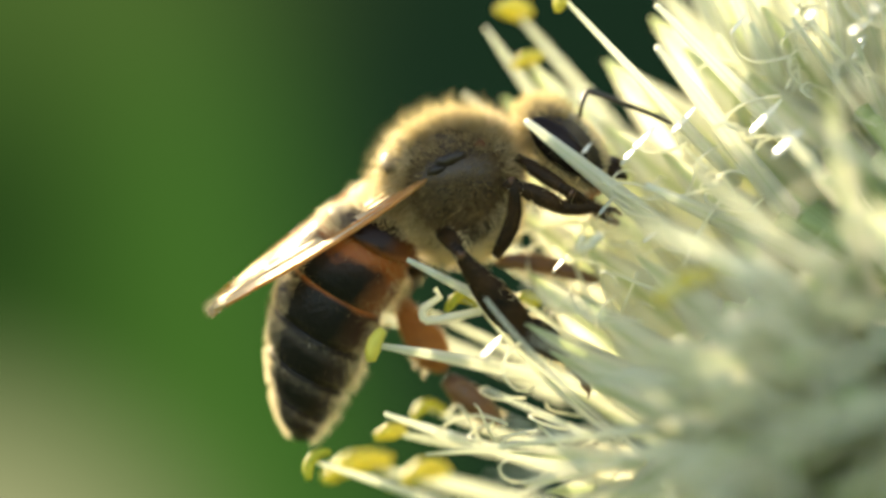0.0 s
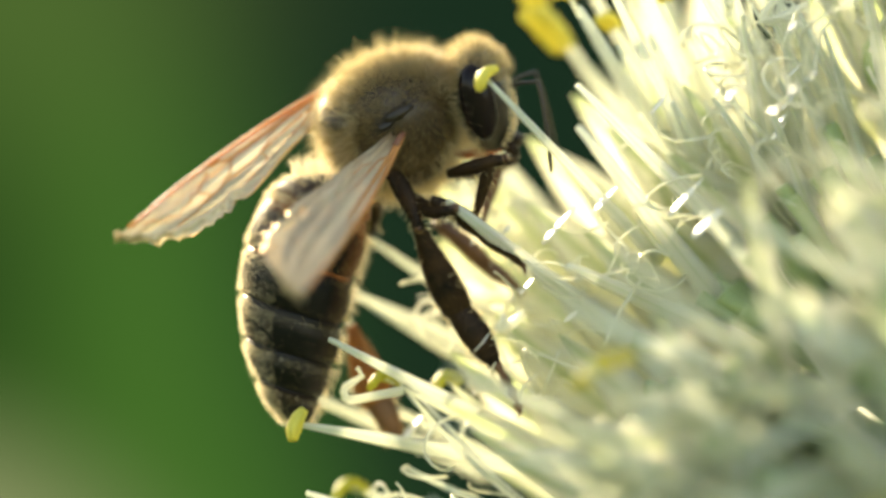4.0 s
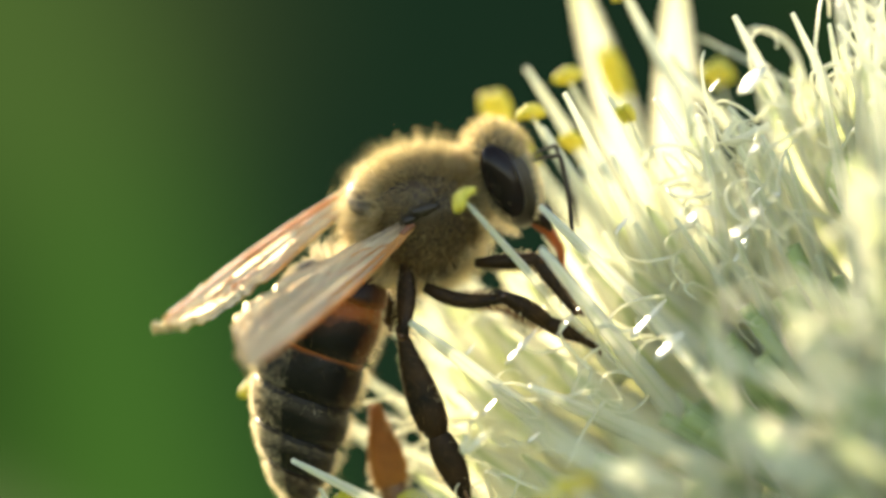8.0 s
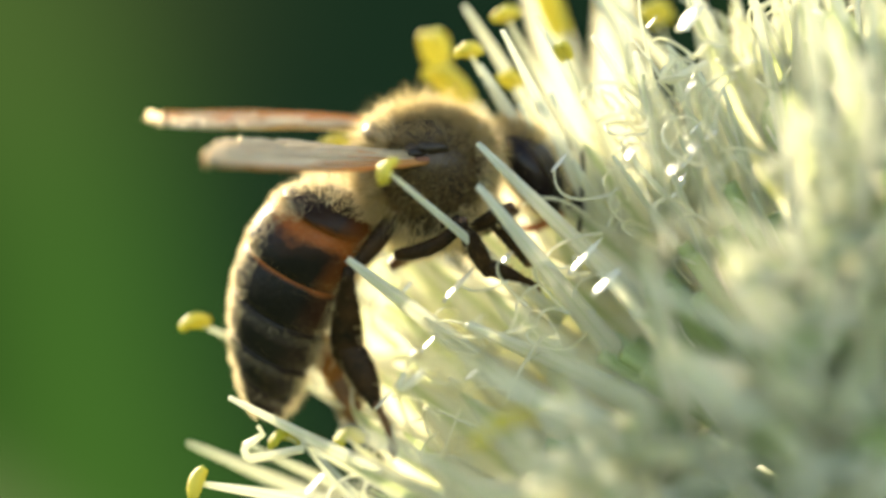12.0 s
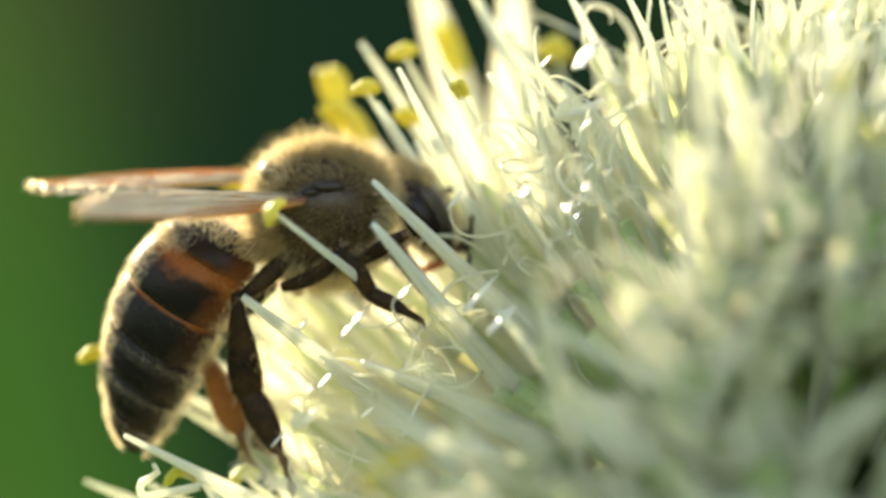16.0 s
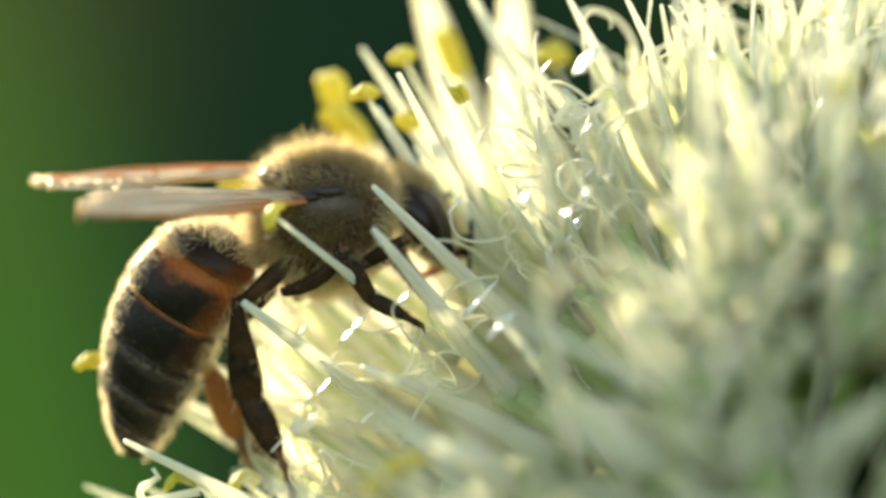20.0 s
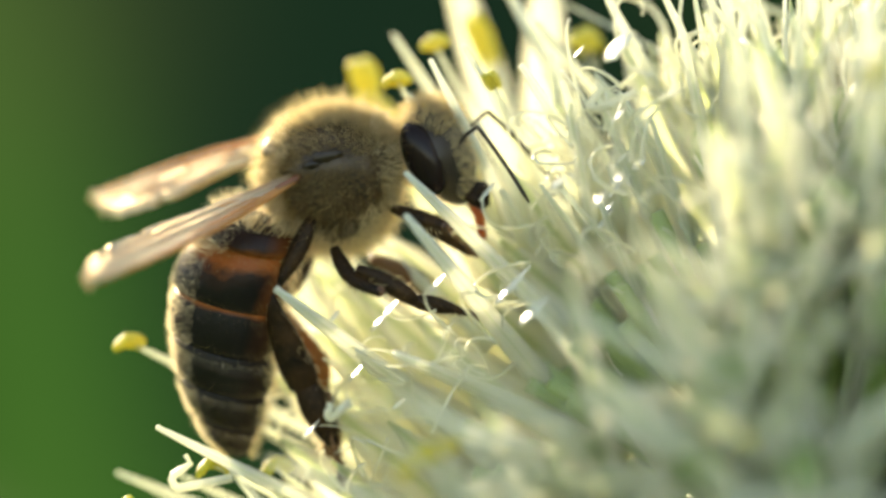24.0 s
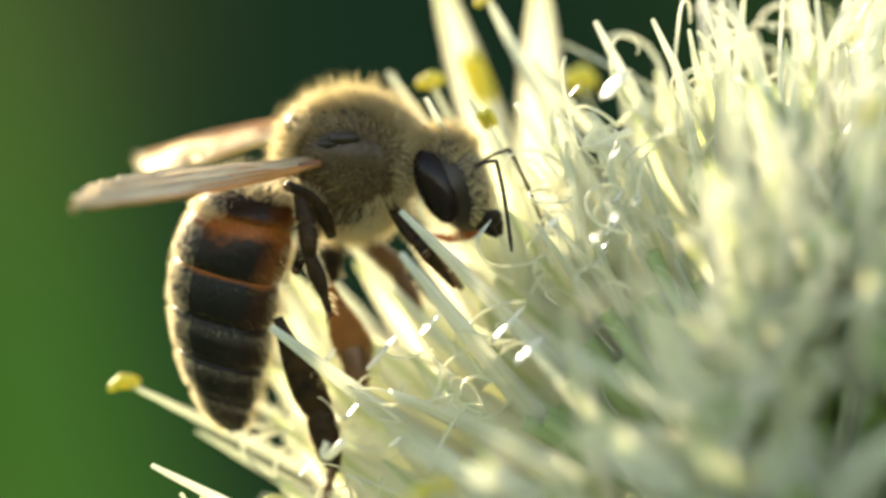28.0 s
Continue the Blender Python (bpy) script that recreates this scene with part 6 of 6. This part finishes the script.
    walk(far_middle_tarsus, [
        (0, mm(1.863, 1.257, -4.154, -10.5, 40.0, -6.8)), (1, mm(1.687, 0.950, -4.775, -13.2, 40.3, -8.6)),
        (2, mm(-0.072, -0.989, -5.863, -55.7, 63.0, -52.6)), (3, mm(-0.352, -1.264, -5.986, -53.6, 59.6, -49.4)),
        (4, mm(0.070, -1.169, -5.667, -53.5, 54.3, -47.7)), (4.5, mm(0.075, -1.174, -5.678, -53.5, 54.3, -47.7)),
        (6.5, mm(1.663, -0.289, -3.807, -34.5, 34.0, -21.1)), (7, mm(1.661, -0.291, -3.810, -34.5, 34.0, -21.1)),
        (8, mm(1.403, -0.058, -4.157, -40.8, 44.1, -31.0)), (9, mm(1.252, 1.265, -3.145, -23.9, 50.2, -18.8)),
        (10, mm(1.001, 1.450, -2.881, -21.7, 55.8, -18.2)), (11, mm(0.733, 1.608, -2.607, -17.6, 54.9, -14.5)),
        (12, mm(0.768, 0.967, -2.314, -12.7, 50.7, -9.9)), (12.5, mm(0.766, 0.967, -2.316, -12.7, 50.7, -9.9)),
        (14.5, mm(0.757, 0.966, -2.317, -12.7, 50.7, -9.9)), (15, mm(0.755, 0.966, -2.316, -12.7, 50.7, -9.9)),
        (16, mm(0.329, 1.699, -1.987, -13.8, 54.3, -11.3)), (17, mm(0.335, 1.699, -1.983, -13.8, 54.3, -11.3)),
        (18, mm(0.327, 1.698, -1.991, -13.8, 54.3, -11.3)), (19, mm(0.329, 1.697, -1.998, -13.8, 54.3, -11.3)),
        (20, mm(0.329, 1.699, -1.988, -13.8, 54.3, -11.3)), (21, mm(0.333, 1.698, -1.989, -13.8, 54.3, -11.3)),
        (22, mm(0.749, 1.732, -2.167, -14.5, 56.3, -12.2)), (22.5, mm(0.746, 1.732, -2.166, -14.5, 56.3, -12.2)),
        (24.5, mm(1.387, 1.081, -4.913, -20.4, 47.1, -2.9)), (25, mm(1.384, 1.082, -4.909, -20.4, 47.1, -2.9)),
        (26, mm(0.576, 0.733, -4.943, -24.4, 55.1, -8.1)), (27, mm(1.608, 0.771, -5.417, -10.5, 22.1, 10.2)),
        (28, mm(0.675, 1.514, -4.007, -19.3, 59.3, -2.5)),
    ])
    walk(far_front_femur, [
        (0, mm(2.388, 0.737, -0.576, 4.8, 56.2, 11.1)), (1, mm(2.838, 0.679, -0.814, -24.5, 70.5, -22.6)),
        (2, mm(1.310, -0.136, -2.499, -3.9, 35.9, 26.9)), (3, mm(1.615, -0.361, -2.803, -10.7, 40.8, 13.6)),
        (4, mm(0.915, -0.527, -2.716, -19.1, 25.2, 22.0)), (4.5, mm(0.917, -0.530, -2.721, -19.1, 25.4, 21.9)),
        (6.5, mm(1.452, -0.370, -2.421, -25.5, 13.8, 12.3)), (7, mm(1.451, -0.371, -2.423, -25.5, 13.8, 12.3)),
        (8, mm(1.505, -0.388, -2.454, -26.1, 19.9, 1.9)), (8.5, mm(1.757, -0.059, -2.290, -25.5, 3.1, 23.9)),
        (9, mm(2.010, 0.269, -2.126, -31.4, -12.7, 46.4)), (10, mm(2.042, 0.339, -2.300, -23.5, -7.2, 46.2)),
        (11, mm(1.471, 0.422, -2.271, -30.2, -21.6, 44.0)), (12, mm(1.577, 0.513, -2.167, -25.4, -14.2, 48.0)),
        (12.5, mm(1.576, 0.513, -2.168, -25.4, -14.2, 48.0)), (14.5, mm(1.570, 0.513, -2.169, -25.6, -14.1, 48.2)),
        (15, mm(1.569, 0.513, -2.169, -25.6, -14.2, 48.3)), (16, mm(1.341, 0.547, -1.929, -23.7, -19.3, 38.9)),
        (17, mm(1.343, 0.547, -1.927, -23.6, -19.4, 38.9)), (18, mm(1.340, 0.547, -1.931, -23.6, -19.3, 38.9)),
        (19, mm(1.341, 0.546, -1.934, -23.5, -19.2, 38.9)), (20, mm(1.341, 0.547, -1.929, -23.6, -19.3, 38.9)),
        (21, mm(1.342, 0.547, -1.930, -23.6, -19.3, 38.9)), (22, mm(1.768, 0.543, -1.954, -27.9, -14.0, 51.9)),
        (22.5, mm(1.766, 0.543, -1.954, -28.0, -14.0, 52.0)), (23.5, mm(1.744, 0.635, -1.990, -7.3, 14.9, 43.4)),
        (24.5, mm(1.722, 0.726, -2.025, 14.9, 44.9, 46.2)), (25, mm(1.721, 0.726, -2.024, 15.0, 44.9, 46.3)),
        (26, mm(1.479, 0.701, -1.912, 30.1, 56.2, 54.9)), (27, mm(1.288, 0.881, -1.661, 11.4, 36.3, 45.7)),
        (28, mm(1.198, 0.810, -1.936, 18.7, 56.2, 42.5)),
    ])
    walk(far_front_tarsus, [
        (0, mm(3.301, 0.916, -1.969, -46.1, 37.2, -54.5)), (1, mm(3.392, 0.449, -2.508, -58.5, 46.4, -62.2)),
        (2, mm(2.181, 0.306, -3.207, -93.5, 39.4, -93.3)), (2.5, mm(2.313, 0.048, -3.603, -122.8, 27.9, -119.3)),
        (3, mm(2.687, -0.102, -3.756, -142.4, 8.5, -135.0)), (4, mm(2.047, -0.069, -3.292, -133.0, 23.5, -135.7)),
        (4.5, mm(2.052, -0.074, -3.302, -133.1, 23.4, -135.8)), (5.5, mm(2.476, -0.104, -3.143, -110.2, 48.8, -109.0)),
        (6.5, mm(2.977, -0.038, -2.804, -59.1, 56.3, -54.5)), (7, mm(2.976, -0.040, -2.807, -59.1, 56.3, -54.5)),
        (8, mm(3.120, -0.335, -3.039, -61.8, 57.2, -57.6)), (9, mm(2.735, 1.031, -1.889, -49.5, 45.8, -50.7)),
        (10, mm(2.729, 1.056, -2.175, -44.3, 43.5, -47.4)), (11, mm(2.261, 1.184, -1.838, -47.6, 41.8, -52.8)),
        (12, mm(2.222, 1.229, -1.924, -41.6, 40.6, -48.2)), (12.5, mm(2.220, 1.229, -1.925, -41.6, 40.6, -48.2)),
        (14.5, mm(2.210, 1.229, -1.927, -41.4, 40.5, -48.0)), (15, mm(2.207, 1.229, -1.926, -41.3, 40.5, -47.9)),
        (16, mm(2.257, 1.287, -1.515, -45.5, 41.5, -52.0)), (17, mm(2.261, 1.287, -1.512, -45.6, 41.5, -52.0)),
        (18, mm(2.256, 1.286, -1.518, -45.4, 41.4, -51.9)), (19, mm(2.257, 1.285, -1.524, -45.4, 41.3, -51.9)),
        (20, mm(2.257, 1.287, -1.516, -45.5, 41.4, -52.0)), (21, mm(2.260, 1.286, -1.517, -45.5, 41.5, -52.0)),
        (22, mm(2.327, 1.257, -1.728, -39.5, 43.0, -44.8)), (22.5, mm(2.324, 1.257, -1.728, -39.4, 43.0, -44.8)),
        (24.5, mm(2.323, 1.353, -2.891, -44.8, 25.9, -42.2)), (25, mm(2.320, 1.353, -2.888, -44.8, 26.0, -42.2)),
        (26, mm(1.862, 1.247, -2.911, -17.5, 36.5, 1.4)), (27, mm(2.026, 1.637, -2.438, -21.6, 32.8, -9.6)),
        (28, mm(1.804, 1.365, -3.163, -45.3, 35.5, -39.1)),
    ])
    walk(proboscis, [
        (0, mm(0.324, 0.000, -1.584, 180.0, 75.0, 180.0)), (1, mm(0.324, 0.000, -1.584, 180.0, 75.0, 180.0)),
        (1.3333, mm(0.324, 0.000, -1.584, 0.0, 70.0, 0.0)), (1.6667, mm(0.324, 0.000, -1.584, 0.0, 35.0, 0.0)),
        (2, mm(0.324, 0.000, -1.584, 0.0, 0.0, 0.0)), (3, mm(0.324, 0.000, -1.584, 0.0, 0.0, 0.0)),
        (3.3333, mm(0.324, 0.000, -1.584, 0.0, 35.0, 0.0)), (3.6667, mm(0.324, 0.000, -1.584, 0.0, 70.0, 0.0)),
        (4, mm(0.324, 0.000, -1.584, 180.0, 75.0, 180.0)), (4.5, mm(0.324, 0.000, -1.584, 180.0, 75.0, 180.0)),
        (5.1667, mm(0.324, 0.000, -1.584, 0.0, 70.0, 0.0)), (5.8333, mm(0.324, 0.000, -1.584, 0.0, 35.0, 0.0)),
        (6.5, mm(0.324, 0.000, -1.584, 0.0, 0.0, 0.0)), (7, mm(0.324, 0.000, -1.584, 0.0, 0.0, 0.0)), (8, mm(0.324, 0.000, -1.584, 0.0, 0.0, 0.0)),
        (8.3333, mm(0.324, 0.000, -1.584, 0.0, 35.0, 0.0)), (8.6667, mm(0.324, 0.000, -1.584, 0.0, 70.0, 0.0)),
        (9, mm(0.324, 0.000, -1.584, 180.0, 75.0, 180.0)), (10, mm(0.324, 0.000, -1.584, 180.0, 75.0, 180.0)),
        (11, mm(0.324, 0.000, -1.584, 180.0, 75.0, 180.0)), (12, mm(0.324, 0.000, -1.584, 180.0, 75.0, 180.0)),
        (12.5, mm(0.324, 0.000, -1.584, 180.0, 75.0, 180.0)), (14.5, mm(0.324, 0.000, -1.584, 180.0, 75.0, 180.0)),
        (15, mm(0.324, 0.000, -1.584, 180.0, 75.0, 180.0)), (16, mm(0.324, 0.000, -1.584, 180.0, 75.0, 180.0)),
        (17, mm(0.324, 0.000, -1.584, 180.0, 75.0, 180.0)), (18, mm(0.324, 0.000, -1.584, 180.0, 75.0, 180.0)),
        (19, mm(0.324, 0.000, -1.584, 180.0, 75.0, 180.0)), (20, mm(0.324, 0.000, -1.584, 180.0, 75.0, 180.0)),
        (21, mm(0.324, 0.000, -1.584, 180.0, 75.0, 180.0)), (22, mm(0.324, 0.000, -1.584, 180.0, 75.0, 180.0)),
        (22.5, mm(0.324, 0.000, -1.584, 180.0, 75.0, 180.0)), (23.1667, mm(0.324, 0.000, -1.584, 0.0, 70.0, 0.0)),
        (23.8333, mm(0.324, 0.000, -1.584, 0.0, 35.0, 0.0)), (24.5, mm(0.324, 0.000, -1.584, 0.0, 0.0, 0.0)),
        (25, mm(0.324, 0.000, -1.584, 0.0, 0.0, 0.0)), (26, mm(0.324, 0.000, -1.584, 0.0, 0.0, 0.0)), (27, mm(0.324, 0.000, -1.584, 0.0, 0.0, 0.0)),
        (27.3333, mm(0.324, 0.000, -1.584, 0.0, 35.0, 0.0)), (27.6667, mm(0.324, 0.000, -1.584, 0.0, 70.0, 0.0)),
        (28, mm(0.324, 0.000, -1.584, 180.0, 75.0, 180.0)),
    ])
    walk(right_antenna, [
        (0, mm(0.828, -0.288, 0.216, 0.0, 0.0, 0.0)), (1, mm(0.828, -0.288, 0.216, 0.0, 0.0, 0.0)), (2, mm(0.828, -0.288, 0.216, 0.0, 12.0, 0.0)),
        (3, mm(0.828, -0.288, 0.216, 0.0, 25.0, 0.0)), (4, mm(0.828, -0.288, 0.216, 0.0, 30.0, 0.0)), (4.5, mm(0.828, -0.288, 0.216, 0.0, 30.0, 0.0)),
        (6.5, mm(0.828, -0.288, 0.216, 0.0, 30.0, 0.0)), (7, mm(0.828, -0.288, 0.216, 0.0, 35.0, 0.0)), (8, mm(0.828, -0.288, 0.216, 0.0, 40.0, 0.0)),
        (9, mm(0.828, -0.288, 0.216, 0.0, 62.0, 0.0)), (10, mm(0.828, -0.288, 0.216, 0.0, 62.0, 0.0)), (11, mm(0.828, -0.288, 0.216, 0.0, 62.0, 0.0)),
        (12, mm(0.828, -0.288, 0.216, 0.0, 62.0, 0.0)), (12.5, mm(0.828, -0.288, 0.216, 0.0, 62.0, 0.0)),
        (14.5, mm(0.828, -0.288, 0.216, 0.0, 62.0, 0.0)), (15, mm(0.828, -0.288, 0.216, 0.0, 62.0, 0.0)),
        (16, mm(0.828, -0.288, 0.216, 0.0, 62.0, 0.0)), (17, mm(0.828, -0.288, 0.216, 0.0, 62.0, 0.0)),
        (18, mm(0.828, -0.288, 0.216, 0.0, 62.0, 0.0)), (19, mm(0.828, -0.288, 0.216, 0.0, 62.0, 0.0)),
        (20, mm(0.828, -0.288, 0.216, 0.0, 62.0, 0.0)), (21, mm(0.828, -0.288, 0.216, 0.0, 62.0, 0.0)),
        (22, mm(0.828, -0.288, 0.216, 0.0, 62.0, 0.0)), (22.5, mm(0.828, -0.288, 0.216, 0.0, 62.0, 0.0)),
        (23.5, mm(0.828, -0.288, 0.216, 0.0, 31.0, 0.0)), (24.5, mm(0.728, -0.366, -0.082, 12.1, 2.4, 6.2)),
        (25, mm(0.728, -0.366, -0.082, 13.0, 21.9, 10.6)), (26, mm(0.717, -0.367, -0.078, 7.8, 8.5, 4.2)), (27, mm(0.828, -0.288, 0.216, 0.0, 8.0, 0.0)),
        (28, mm(0.828, -0.288, 0.216, 0.0, 35.0, 0.0)),
    ])
    walk(left_antenna, [
        (0, mm(0.828, 0.288, 0.216, 0.0, 0.0, 0.0)), (1, mm(0.828, 0.288, 0.216, 0.0, 0.0, 0.0)), (2, mm(0.828, 0.288, 0.216, 0.0, 9.6, 0.0)),
        (3, mm(0.828, 0.288, 0.216, 0.0, 20.0, 0.0)), (4, mm(0.828, 0.288, 0.216, 0.0, 24.0, 0.0)), (4.5, mm(0.828, 0.288, 0.216, 0.0, 24.0, 0.0)),
        (6.5, mm(0.828, 0.288, 0.216, 0.0, 24.0, 0.0)), (7, mm(0.828, 0.288, 0.216, 0.0, 28.0, 0.0)), (8, mm(0.828, 0.288, 0.216, 0.0, 32.0, 0.0)),
        (9, mm(0.828, 0.288, 0.216, 0.0, 49.6, 0.0)), (10, mm(0.828, 0.288, 0.216, 0.0, 49.6, 0.0)), (11, mm(0.828, 0.288, 0.216, 0.0, 49.6, 0.0)),
        (12, mm(0.828, 0.288, 0.216, 0.0, 49.6, 0.0)), (12.5, mm(0.828, 0.288, 0.216, 0.0, 49.6, 0.0)),
        (14.5, mm(0.828, 0.288, 0.216, 0.0, 49.6, 0.0)), (15, mm(0.828, 0.288, 0.216, 0.0, 49.6, 0.0)), (16, mm(0.828, 0.288, 0.216, 0.0, 49.6, 0.0)),
        (17, mm(0.828, 0.288, 0.216, 0.0, 49.6, 0.0)), (18, mm(0.828, 0.288, 0.216, 0.0, 49.6, 0.0)), (19, mm(0.828, 0.288, 0.216, 0.0, 49.6, 0.0)),
        (20, mm(0.828, 0.288, 0.216, 0.0, 49.6, 0.0)), (21, mm(0.828, 0.288, 0.216, 0.0, 49.6, 0.0)), (22, mm(0.828, 0.288, 0.216, 0.0, 49.6, 0.0)),
        (22.5, mm(0.828, 0.288, 0.216, 0.0, 49.6, 0.0)), (24.5, mm(0.828, 0.288, 0.216, 0.0, 0.0, 0.0)),
        (25, mm(0.828, 0.288, 0.216, 0.0, 16.0, 0.0)), (26, mm(0.828, 0.288, 0.216, 0.0, 4.0, 0.0)), (27, mm(0.828, 0.288, 0.216, 0.0, 0.0, 0.0)),
        (28, mm(0.828, 0.288, 0.216, 0.0, 28.0, 0.0)),
    ])
    walk(pushed, [
        (0, lean(pushed, 495, 318, -3)),
        (2, lean(pushed, 492, 316, -3)),
        (4, lean(pushed, 495, 315, -3)),
        (7, lean(pushed, 531, 313, -3.2)),
        (8, lean(pushed, 533, 328, -3.3)),
        (9, lean(pushed, 544, 345, -3.6)),
        (10, lean(pushed, 509, 381, -3.9)),
        (11, lean(pushed, 505, 394, -3.9)),
        (12, lean(pushed, 510, 388, -3.9)),
        (15, lean(pushed, 495, 388, -3.9)),
        (18, lean(pushed, 482, 385, -3.9)),
        (22.5, lean(pushed, 487, 376, -3.9)),
        (24.5, lean(pushed, 600, 420, 2.0)),
        (28, lean(pushed, 600, 420, 2.0)),
    ])
    walk(swaying, [
        (0, lean(swaying, 158, 650, 1.8)),
        (9, lean(swaying, 160, 652, 1.8)),
        (12, lean(swaying, 164, 646, 1.8)),
        (17, lean(swaying, 168, 636, 1.8)),
        (19.5, lean(swaying, 166, 644, 1.8)),
        (20.5, lean(swaying, 140, 622, 1.8)),
        (22.5, lean(swaying, 166, 588, 1.8)),
        (24.5, lean(swaying, 184, 642, 1.8)),
        (28, lean(swaying, 184, 640, 1.8)),
    ])


motions()
